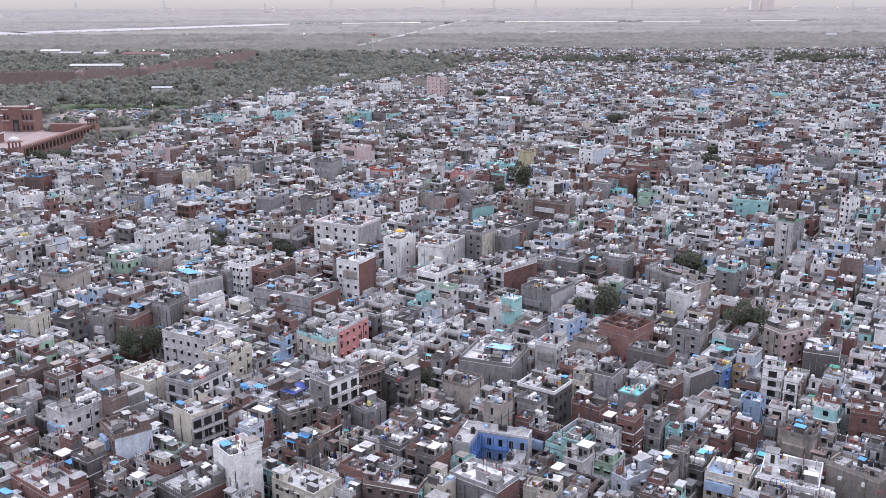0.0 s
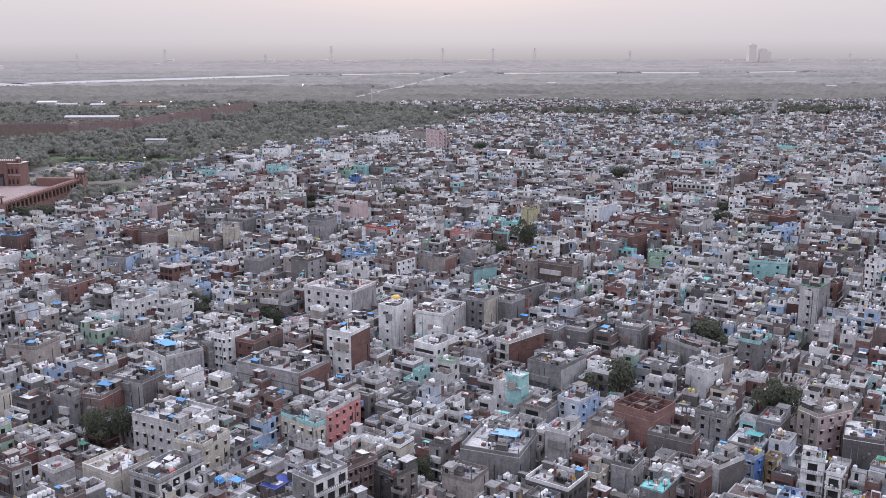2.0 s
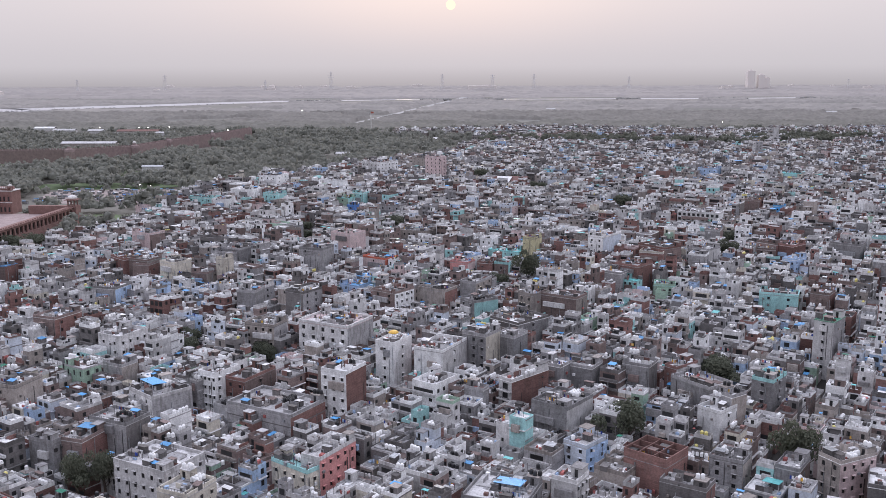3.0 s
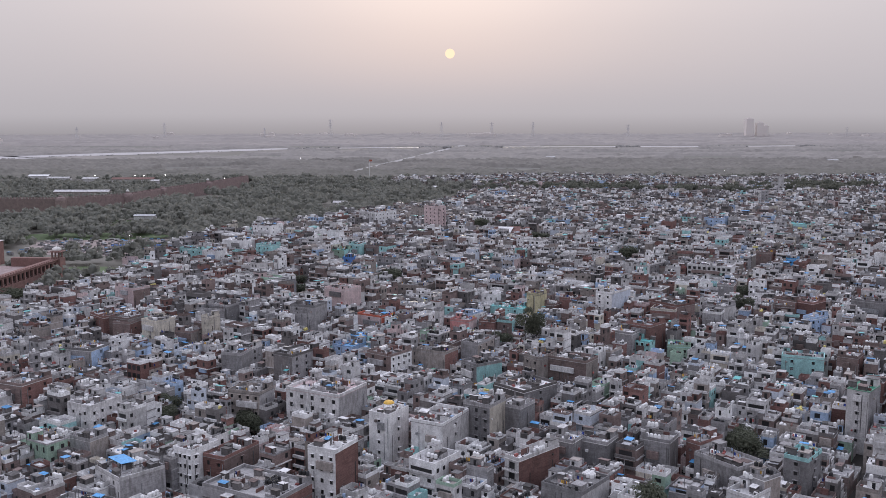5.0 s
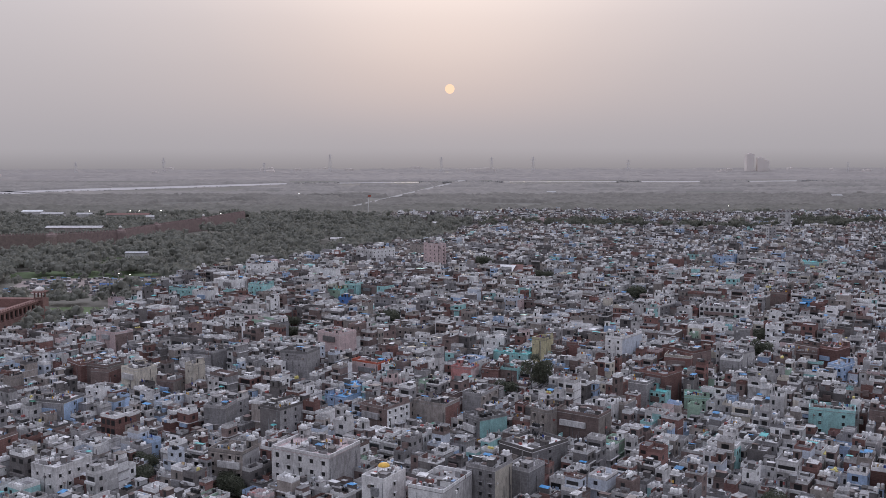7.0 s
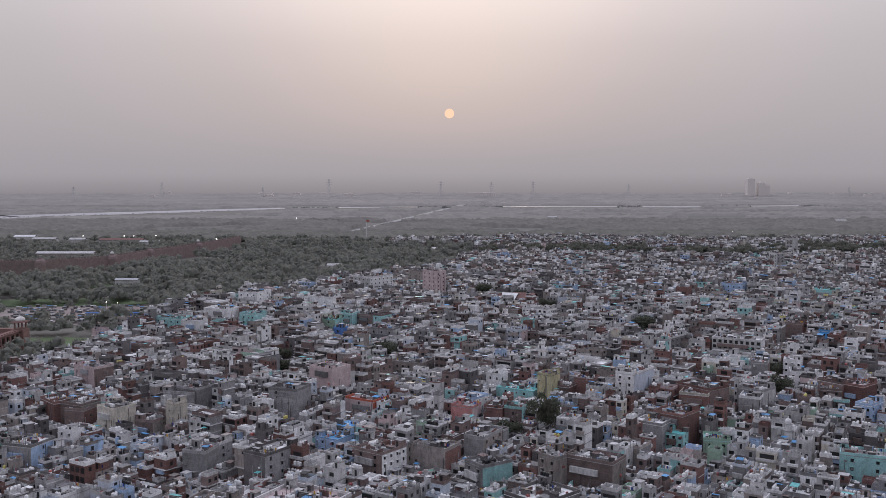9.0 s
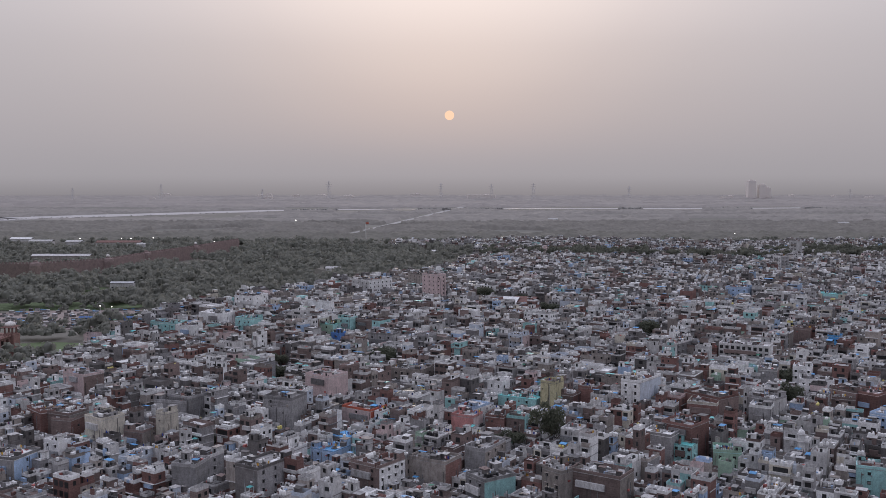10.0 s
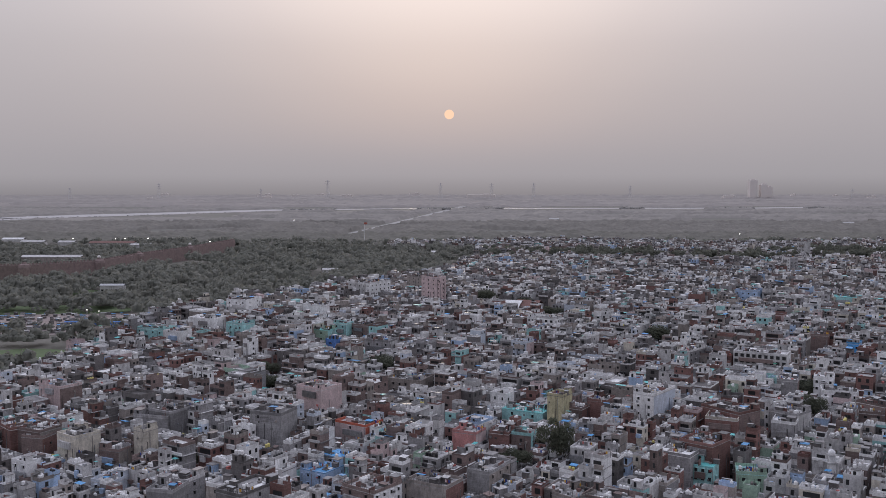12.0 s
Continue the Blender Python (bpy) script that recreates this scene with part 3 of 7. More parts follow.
            self.put("rooftop_clutter", rng.choice(("junk", "junk", "sheet", "rail", "dark", "white", "roofdark", "brick", "blue", "tan", "tankblack", "cloth")),
                     cx + rng.uniform(-0.45, 0.45) * w, cy + rng.uniform(-0.45, 0.45) * d, z, s, rng.uniform(0.25, 1.5), rng.uniform(0.15, 1.0))
        for i in range(max(0, mess)):
            r = rng.random()
            x, y = cx + rng.uniform(-0.42, 0.42) * w, cy + rng.uniform(-0.42, 0.42) * d
            if r < 0.4:
                # a low dividing wall
                long = rng.uniform(1.2, 3.5)
                sx, sy = (long, 0.16) if rng.random() < 0.5 else (0.16, long)
                self.put("rooftop_wall", rng.choice((mat, "brick", "offwhite", "grey")), x, y, z, min(sx, w * 0.7), min(sy, d * 0.7), rng.uniform(0.6, 2.0))
            elif r < 0.65:
                # a lean-to of sheets
                sx, sy, zz = rng.uniform(1.4, 3.2), rng.uniform(1.2, 2.4), rng.uniform(1.5, 2.2)
                self.put("lean_to", "dark", x, y, z, sx * 0.85, sy * 0.8, zz - 0.25)
                self.put("lean_to", rng.choice(("sheet", "sheet", "junk", "roofwhite", "roofdark", "tarp", "dark", "oldbrick", "rail")), x, y, z + zz - 0.2, sx, sy, 0.07, rng.uniform(-0.2, 0.2))
            elif r < 0.85:
                # a washing line or cable between two thin poles
                long = rng.uniform(1.8, 4.0)
                for k in (-0.5, 0.5):
                    self.put("rooftop_pole", "rail", x + k * long, y, z, 0.09, 0.09, rng.uniform(1.8, 2.8))
                for k in range(rng.randint(0, 4)):
                    self.put("rooftop_pole", rng.choice(("cloth", "white", "blue", "tarpnavy", "yellow", "rose")), x + rng.uniform(-0.4, 0.4) * long, y, z + 0.9, 0.55, 0.05, 0.85)
            else:
                # an air cooler or condenser
                self.put("air_cooler", rng.choice(("white", "sheet", "offwhite")), x, y, z, 0.9, 0.7, 1.0)
                self.put("air_cooler", "rail", x, y - 0.36, z + 0.2, 0.6, 0.05, 0.6)
        if tarp:
            sx, sy, zz = w * rng.uniform(0.35, 0.6), d * rng.uniform(0.3, 0.5), rng.uniform(1.9, 2.5)
            x, y = cx + rng.uniform(-0.2, 0.2) * w, cy + rng.uniform(-0.2, 0.2) * d
            tag = str(len(self.items))
            self.put("awning" + tag, tarp, x, y, z + zz - 0.05, sx, sy, 0.06, rng.uniform(-0.12, 0.12))
            for ax in (-0.47, 0.47) if not mess < 0 else ():
                for ay in (-0.47, 0.47):
                    self.put("post" + tag + "0%d%d" % (ax > 0, ay > 0), "steel", x + ax * sx, y + ay * sy, z, 0.1, 0.1, zz)
        if rng.random() < posts:
            for ax in (-1, 1):
                for ay in (-1, 1):
                    self.put("column_stub", "roofdark", cx + ax * (w / 2 - 0.2), cy + ay * (d / 2 - 0.2), z, 0.28, 0.28, rng.uniform(1.2, 2.4))


def terrain(x, y):
    """The town rises a little away from the first houses."""
    v = to_uv(x, y)[1]
    return -5.0 + 5.0 * min(1.0, max(0.0, (v - 260) / 220))


def tank_mat(rng):
    r = rng.random()
    return "tank" if r < 0.74 else "tankblack" if r < 0.98 else "tankyellow"


def house_to_batch(batch, house, x, y, yaw):
    c, s, base = math.cos(yaw), math.sin(yaw), terrain(x, y)
    for key, shape, mat, hx, hy, hz, sx, sy, sz, tilt in house.items:
        batch.add(shape, mat, x + hx * c - hy * s, y + hx * s + hy * c, hz + base, sx, sy, sz, yaw, tilt)
    mat = tank_mat(house.rng)
    for hx, hy, hz in house.tanks:
        batch.add("smalltank", mat, x + hx * c - hy * s, y + hx * s + hy * c, hz + base, 1.05, 1.05, 1.25, house.rng.random())


TANKS_MADE, TANK_REST = [], Batch()
PANE = Batch()
PANE.add("box", "glass", 0, 0, 0, 1, 1, 1)
PANE_MESH = PANE.mesh("pane")
TANK_MESHES = {}
for kind in ("tank", "tankblack", "tankyellow"):
    b = Batch()
    b.add("tank", kind, 0, 0, 0, 1.05, 1.05, 1.25)
    TANK_MESHES[kind] = b.mesh("water_tank", True)
TANK_LABEL = {"tank": "white plastic water tank on a flat rooftop", "tankblack": "black plastic water tank on a flat rooftop",
              "tankyellow": "yellow plastic water tank on a flat rooftop"}


def weld(me):
    bm = bmesh.new()
    bm.from_mesh(me)
    bmesh.ops.remove_doubles(bm, verts=bm.verts[:], dist=0.002)
    bm.to_mesh(me)
    bm.free()


def house_to_thing(house, x, y, yaw, label, name="house", panes=True):
    root = tagged(new(name), label, "building", "old town houses")
    base = terrain(x, y)
    root.matrix_world = Matrix.Translation((x, y, base)) @ Matrix.Rotation(yaw, 4, "Z")
    groups = {}
    for item in house.items:
        groups.setdefault(item[0], Batch()).add(*item[1:9], 0.0, item[9])
    made = {}
    for key, b in groups.items():
        over = made[key.replace("door", "room")] if key.startswith("stair_door") else made["awning" + key[4:-3]] if key.startswith("post") else root
        piece = made[key] = b.object("door" if key.startswith("stair_door") else key.rstrip("0123456789"), over)
        if key.startswith(("wall", "wing_wall")):
            weld(piece.data)
        if key in ("rooftop_clutter", "tank_stand", "column_stub", "rooftop_wall", "rooftop_pole", "lean_to", "air_cooler", "window_shade", "floor_band", "wall_fitting", "parapet_rail"):
            piece["kind"] = "stuff"
    if panes:
        for side, cx, cy, w, d, a, z, ww, wh in house.panes:
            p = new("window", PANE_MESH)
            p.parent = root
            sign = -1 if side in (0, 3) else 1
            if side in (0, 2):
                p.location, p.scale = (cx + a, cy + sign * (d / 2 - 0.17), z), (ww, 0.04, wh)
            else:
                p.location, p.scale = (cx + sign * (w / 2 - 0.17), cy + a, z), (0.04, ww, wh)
    mat = tank_mat(house.rng)
    c, s = math.cos(yaw), math.sin(yaw)
    for hx, hy, hz in house.tanks:
        if len(TANKS_MADE) >= 260:
            TANK_REST.add("tank", mat, x + hx * c - hy * s, y + hx * s + hy * c, hz + base, 1.05, 1.05, 1.25, house.rng.random())
            continue
        TANKS_MADE.append(1)
        t = tagged(new("water_tank", TANK_MESHES[mat]), TANK_LABEL[mat], "water tank", "rooftop water tanks")
        t.location = (x + hx * c - hy * s, y + hx * s + hy * c, hz + base)
        t.rotation_euler = (0, 0, house.rng.random())
    return root

# ---- the ground, the river and the far plain ----
def sheet(name, corners, mat, label, z=None):
    me = bpy.data.meshes.new(name)
    me.from_pydata([tuple(c) for c in corners], [], [tuple(range(len(corners)))])
    me.materials.append(M[mat])
    me.update()
    return tagged(new(name, me), label, name.replace("_", " "), kind="structure")


def ribbon(name, line, width, z, mat, label):
    """A strip of ground along a line of (u, v)."""
    pts = [uv(u, v, z) for u, v in line]
    vs, fs = [], []
    for i, p in enumerate(pts):
        d = (pts[min(i + 1, len(pts) - 1)] - pts[max(i - 1, 0)]).normalized()
        n = Vector((-d.y, d.x, 0)) * width[i] / 2
        vs += [p - n, p + n]
    for i in range(len(pts) - 1):
        fs.append((2 * i, 2 * i + 1, 2 * i + 3, 2 * i + 2))
    me = bpy.data.meshes.new(name)
    me.from_pydata([tuple(v) for v in vs], [], fs)
    me.materials.append(M[mat])
    me.update()
    return tagged(new(name, me), label, name.replace("_", " "), kind="structure")


def ground():
    rows = [(-900, -5), (260, -5), (480, 0), (5300, 0)]
    vs = [tuple(uv(u, v, z)) for v, z in rows for u in (-5200, 5200)]
    me = bpy.data.meshes.new("ground")
    me.from_pydata(vs, [], [(2 * i, 2 * i + 1, 2 * i + 3, 2 * i + 2) for i in range(3)])
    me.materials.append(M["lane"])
    me.update()
    tagged(new("ground", me), "dusty dark ground of lanes and earth", "ground", kind="structure")


ground()
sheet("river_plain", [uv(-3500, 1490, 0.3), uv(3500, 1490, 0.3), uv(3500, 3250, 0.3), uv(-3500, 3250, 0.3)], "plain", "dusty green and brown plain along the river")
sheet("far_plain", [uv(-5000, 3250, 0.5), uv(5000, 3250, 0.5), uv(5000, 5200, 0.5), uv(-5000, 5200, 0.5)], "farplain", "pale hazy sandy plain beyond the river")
sheet("park_ground", [uv(-1100, 540, 0.15), uv(-150, 540, 0.15), uv(60, 1150, 0.15), uv(60, 1500, 0.15), uv(-1100, 1500, 0.15)], "parkland", "dusty green ground under the park trees")
RIVER = [(-2400, 1900), (-1600, 2150), (-1030, 2375), (-945, 2480), (-780, 2620), (-480, 2920), (-135, 3030), (258, 3050), (590, 3070), (800, 3060), (1180, 3120), (2600, 3180)]


def river():
    """The river's line with wavering banks and sand bars."""
    spread = [190, 190, 170, 160, 140, 100, 45, 55, 75, 70, 75, 75]
    line, width = [], []
    for (u0, v0), (u1, v1), w0, w1 in zip(RIVER, RIVER[1:], spread, spread[1:]):
        for i in range(14):
            f = i / 14
            u, v = u0 + (u1 - u0) * f, v0 + (v1 - v0) * f
            k = noise.noise(Vector((u / 70, v / 70, 5.5)))
            line.append((u, v + 14 * noise.noise(Vector((u / 110, v / 110, 9.1)))))
            width.append((w0 + (w1 - w0) * f) * (1.04 + 0.28 * k))
    ribbon("river", line, width, 0.8, "water", "broad pale river reflecting the hazy sky")


river()



def sun_ball():
    bm = bmesh.new()
    bmesh.ops.create_uvsphere(bm, u_segments=32, v_segments=16, radius=23.5)
    me = bpy.data.meshes.new("rising_sun")
    bm.to_mesh(me)
    m = bpy.data.materials.new("sun_glow")
    m.use_nodes = True
    t = m.node_tree
    t.nodes.clear()
    e = t.nodes.new("ShaderNodeEmission")
    e.inputs[0].default_value, e.inputs[1].default_value = (1.0, 0.66, 0.46, 1), 0.97
    o = t.nodes.new("ShaderNodeOutputMaterial")
    link(t, e.outputs[0], o.inputs[0])
    me.materials.append(m)
    ob = tagged(new("rising_sun", me), "pale orange sun disc low in the haze", "sun", kind="structure")
    ob.location = uv(0, 150, 101) + SUN_DIR * 4700


sun_ball()

# ---- the town: lots by repeated splitting, bent a little so that the lanes are not straight ----
def bend(x, y):
    """The lanes' slow swing: the place and the turn of a lot."""
    a = 9 * noise.noise(Vector((x / 170, y / 170, 3.1)))
    b = 9 * noise.noise(Vector((x / 170, y / 170, 7.7)))
    e = 4.0
    ax = 9 * noise.noise(Vector(((x + e) / 170, y / 170, 7.7)))
    c, s = math.cos(GRID), math.sin(GRID)
    return (x + a) * c - (y + b) * s, (x + a) * s + (y + b) * c, math.atan2(ax - b, e) * 0.8 + GRID


GRID = radians(-8)


EDGE = [(-330, 480), (-250, 560), (-215, 600), (-204, 623), (-194, 665), (-189, 748), (-171, 787), (-153, 864), (-69, 984), (-20, 1033), (12, 1089), (48, 1265), (48, 1400)]


def left_edge(v):
    if v < 480:
        return -330.0
    for (u0, v0), (u1, v1) in zip(EDGE, EDGE[1:]):
        if v0 <= v <= v1:
            return u0 + (u1 - u0) * (v - v0) / (v1 - v0)
    return -69.0


def grove(u, v):
    """Strips of trees among the last houses."""
    return 1185 < v < 1305 and noise.noise(Vector((u / 110, v / 50, 1.5))) > -0.04 and left_edge(v) < u < 620


def in_town(u, v):
    if v < -30 or v > 1460 + 30 * math.sin(u / 90):
        return False
    if abs(u) > 0.5 * v + 45 and not (v < 140 and abs(u) < 110):
        return False
    return u > left_edge(v) and not grove(u, v)


def taken(x, y, r):
    for lx, ly, w, d, yaw in CLAIMED:
        dx, dy = x - lx, y - ly
        c, s = math.cos(yaw), math.sin(yaw)
        if abs(dx * c + dy * s) < w / 2 + r and abs(dy * c - dx * s) < d / 2 + r:
            return True
    return False


def split_lots(rng, x0, y0, x1, y1, out):
    w, d = x1 - x0, y1 - y0
    v = to_uv(*bend((x0 + x1) / 2, (y0 + y1) / 2)[:2])[1]
    goal = rng.uniform(7.0, 13.0) * (1.0 if v < 430 else 1.1 if v < 800 else 1.25)
    if max(w, d) < goal and (max(w, d) < 7.5 or max(w, d) / min(w, d) < 2):
        out.append((x0, y0, x1, y1))
        return
    size = max(w, d)
    gap = 4.5 if size > 160 else 2.6 if size > 60 else 2.0 if size > 32 else 1.3 if size > 18 and rng.random() < 0.5 else 0.08
    k = rng.uniform(0.4, 0.6)
    if w > d:
        m = x0 + w * k
        split_lots(rng, x0, y0, m - gap / 2, y1, out)
        split_lots(rng, m + gap / 2, y0, x1, y1, out)
    else:
        m = y0 + d * k
        split_lots(rng, x0, y0, x1, m - gap / 2, out)
        split_lots(rng, x0, m + gap / 2, x1, y1, out)


FAR_WALLS = ["grey"] * 10 + ["offwhite"] * 6 + ["tan"] * 9 + ["dark"] * 5 + ["oldbrick"] * 10 + ["brick"] * 4 + ["cream"] * 2 + ["white"] * 5 + ["blue"] * 2 + ["rose"] * 2 + ["lilac"] * 2 + ["mint"]
WALLS = ["grey"] * 10 + ["offwhite"] * 8 + ["tan"] * 5 + ["dark"] * 5 + ["oldbrick"] * 6 + ["brick"] * 7 + ["cream"] * 3 + ["white"] * 6 + ["blue"] * 3 + ["rose", "rose", "green"] + ["lilac"] * 4 + ["mint"] * 3
ROOFS = ["roof"] * 5 + ["roofdark"] * 6 + ["roofwhite"] * 4 + ["oldbrick"] + ["grey"] * 2
TARPS = ["tarp"] * 4 + ["tarpmint"] * 3 + ["tarpgreen"] + ["sheet"] * 5
NEAR_WALLS = ["grey"] * 10 + ["offwhite"] * 5 + ["tan"] * 8 + ["dark"] * 7 + ["oldbrick"] * 8 + ["brick"] * 8 + ["cream"] * 4 + ["white"] * 3 + ["blue"] * 2 + ["rose"] * 3 + ["lilac"] * 2 + ["mint"] * 2 + ["green"]
NEAR_ROOFS = ["roof"] * 4 + ["roofdark"] * 7 + ["roofwhite", "oldbrick", "dark", "dark"] + ["grey"] * 3
PARTY = ["grey", "dark", "oldbrick", "brick", "tan", "offwhite"]


def split_wings(rng, x, y, w, d, goal, out):
    """A lot's wings: (x, y, width, depth) of small blocks, cut again and again."""
    if max(w, d) < goal or rng.random() < 0.1 or min(w, d) < 2.4:
        out.append((x, y, w, d))
        return out
    k = rng.uniform(0.35, 0.65)
    if w > d:
        split_wings(rng, x - w / 2 + w * k / 2, y, w * k, d, goal, out)
        split_wings(rng, x + w * k / 2, y, w * (1 - k), d, goal, out)
    else:
        split_wings(rng, x, y - d / 2 + d * k / 2, w, d * k, goal, out)
        split_wings(rng, x, y + d * k / 2, w, d * (1 - k), goal, out)
    return out


def split_block(rng, w, d):
    """A lot's wings: (x, y, width, depth) of one to three blocks."""
    if max(w, d) < 5.5 or rng.random() < 0.25:
        return [(0, 0, w, d)]
    k = rng.uniform(0.35, 0.65)
    if w > d:
        parts = [(-w / 2 + w * k / 2, 0, w * k, d), (w * k / 2, 0, w * (1 - k), d)]
    else:
        parts = [(0, -d / 2 + d * k / 2, w, d * k), (0, d * k / 2, w, d * (1 - k))]
    x, y, a, b = parts[1]
    if max(a, b) > 5 and rng.random() < 0.5:
        k = rng.uniform(0.4, 0.6)
        if a > b:
            parts[1:] = [(x - a / 2 + a * k / 2, y, a * k, b), (x + a * k / 2, y, a * (1 - k), b)]
        else:
            parts[1:] = [(x, y - b / 2 + b * k / 2, a, b * k), (x, y + b * k / 2, a, b * (1 - k))]
    return parts


def wall_clutter(h, rng, x, y, a, b, total):
    """Pipes, coolers, meter boxes and small boxed rooms on the two outer walls, a rail on the parapet."""
    for i in range(rng.randint(1, 3)):
        px = x + rng.uniform(-0.48, 0.48) * a
        h.put("wall_fitting", rng.choice(("rail", "roofdark", "sheet")), px, y - b / 2 - 0.08, total * rng.uniform(0.0, 0.4), 0.13, 0.14, total * 0.6)
        h.put("wall_fitting", rng.choice(("rail", "roofdark", "sheet")), x + a / 2 + 0.08, y + rng.uniform(-0.48, 0.48) * b, total * rng.uniform(0.0, 0.4), 0.14, 0.13, total * 0.6)
    for i in range(rng.randint(1, 4)):
        z = total * rng.uniform(0.25, 0.9)
        s = rng.uniform(0.4, 0.9)
        mat = rng.choice(("white", "sheet", "rail", "junk", "roofdark", "cloth", "tan", "dark"))
        if rng.random() < 0.6:
            h.put("wall_fitting", mat, x + rng.uniform(-0.42, 0.42) * a, y - b / 2 - 0.2, z, s, 0.42, s * rng.uniform(0.6, 1.2))
        else:
            h.put("wall_fitting", mat, x + a / 2 + 0.2, y + rng.uniform(-0.42, 0.42) * b, z, 0.42, s, s * rng.uniform(0.6, 1.2))
    if total > 5.5 and rng.random() < 0.35:
        # a boxed-out room or shutter bay under the roof
        k, z = rng.uniform(0.3, 0.7), total - rng.uniform(2.6, 5.2)
        h.put("bay%d" % len(h.items), rng.choice(("offwhite", "tan", "oldbrick", "sheet", "grey", "roofdark", "blue")), x + rng.uniform(-0.15, 0.15) * a, y - b / 2 - 0.4, z, a * k, 0.9, rng.uniform(1.6, 2.4))
    if rng.random() < 0.3:
        zz = total + 1.1
        for i in range(int(a / 0.8)):
            h.put("parapet_rail", "rail", x - a / 2 + 0.4 + i * 0.8, y - b / 2 + 0.1, zz - 0.4, 0.06, 0.06, 0.9)
        h.put("parapet_rail", "rail", x, y - b / 2 + 0.1, zz + 0.45, a, 0.07, 0.07)


def common_house(rng, w, d, storeys, detail):
    """detail 2: pierced walls on all sides; 1: on two sides; 0: the far houses, with openings set on the walls."""
    h = House(rng, w, d)
    front, party = rng.choice(NEAR_WALLS if detail > 1 else WALLS if detail else FAR_WALLS), rng.choice(PARTY)
    if detail > 1:
        sh = rng.uniform(2.75, 3.1)

        def wn(length, p):
            return int(max(1, length / rng.uniform(1.9, 3.0))) if rng.random() < p else 0
        for n, (x, y, a, b) in enumerate(split_wings(rng, 0, 0, w, d, rng.uniform(5.0, 8.0), [])):
            level = storeys if n == 0 else 1 if rng.random() < 0.13 else max(1, storeys + rng.choice((-2, -1, -1, 0, 0, 1)))
            f, p = (front, party) if rng.random() < 0.6 else (rng.choice(NEAR_WALLS), rng.choice(PARTY))
            wins = [wn(a, 0.85), wn(b, 0.65), wn(a, 0.3), wn(b, 0.3)]
            win = (rng.choice((0.7, 0.9, 1.1, 1.6, 2.4)), rng.choice((0.9, 1.2, 1.5, 1.8)))
            mats = [f if rng.random() < 0.75 else p, f if rng.random() < 0.5 else p, p, p]
            z = h.mass(x, y, a, b, 0, level, mats, wins, rng.choice(NEAR_ROOFS), sh, rng.choice((0.4, 0.8, 1.0)), rng.choice((None, "grey", "offwhite", "white", "roofdark")), win,
                       (0,) if wins[0] and rng.random() < 0.3 else (1,) if wins[1] and rng.random() < 0.25 else (), rng.random() < 0.5, None, "wall" if n == 0 else "wing_wall%d" % n)
            h.roof_things(x, y, a, b, z, rng.choice((f, p, "offwhite")), rng.choice((0, 2, 3, 4, 5)), rng.random() < 0.28, int(a * b / 5) + 1,
                          rng.choice(TARPS) if rng.random() < 0.12 else None, 0.08, int(a * b / 7))
            wall_clutter(h, rng, x, y, a, b, level * sh)
            for i in range(rng.randint(1, 3)):
                h.put("rooftop_clutter", rng.choice(NEAR_ROOFS + ["roofdark", "tan", "junk", "white", "oldbrick"]), x + rng.uniform(-0.28, 0.28) * a, y + rng.uniform(-0.28, 0.28) * b, z, a * rng.uniform(0.18, 0.42), b * rng.uniform(0.18, 0.42), rng.uniform(0.04, 0.35))
            if min(a, b) > 3.2 and rng.random() < 0.22:
                k = "rooftop_room%d" % len(h.items)
                ax, ay, zz = a * rng.uniform(0.35, 0.6), b * rng.uniform(0.35, 0.6), rng.uniform(2.3, 2.8)
                px, py = x + (a - ax) * rng.choice((-0.46, 0.46)), y + (b - ay) * rng.choice((-0.46, 0.46))
                h.put(k, rng.choice(NEAR_WALLS + ["blue", "mint"]), px, py, z, ax, ay, zz)
                h.put(k, rng.choice(("roof", "roofdark", "roofwhite", "sheet")), px, py, z + zz, ax + 0.4, ay + 0.4, 0.12)
                h.put(k, "glass", px - ax * 0.2, py - ay / 2 - 0.02, z, 0.8, 0.06, 1.9)
                h.put(k, "glass", px + ax * 0.25, py - ay / 2 - 0.02, z + 0.9, 0.7, 0.06, 0.9)
                h.put(k, "glass", px + ax / 2 + 0.02, py, z + 0.9, 0.06, 0.8, 1.0)
        return h
    sh = rng.uniform(2.8, 3.15)
    for n, (x, y, a, b) in enumerate(split_wings(rng, 0, 0, w, d, rng.uniform(4.6, 7.5), []) if detail else split_block(rng, w, d)[:2]):
        level = storeys if n == 0 else 1 if detail and rng.random() < 0.12 else max(1, storeys + rng.choice((-1, -1, 0, 1)))
        f, p, total = (front if rng.random() < 0.6 else rng.choice(WALLS)), party, level * sh
        h.put("wall", f if rng.random() < 0.65 else p, x, y, 0, a, b, total, 0.0, "tube")
        h.put("roof", rng.choice(ROOFS if detail else NEAR_ROOFS), x, y, total, a, b, 1.0, 0.0, "plate")
        h.put("parapet", rng.choice((f, p, "offwhite", "white")), x, y, total, a, b, rng.choice((0.5, 0.9, 1.1)), 0.0, "ring")
        k = int(max(1, a / rng.uniform(2.2, 3.6)))
        ww, wh, deep = rng.choice((0.7, 0.9, 1.2, 1.7)), rng.uniform(0.9, 1.8), rng.random() < 0.35
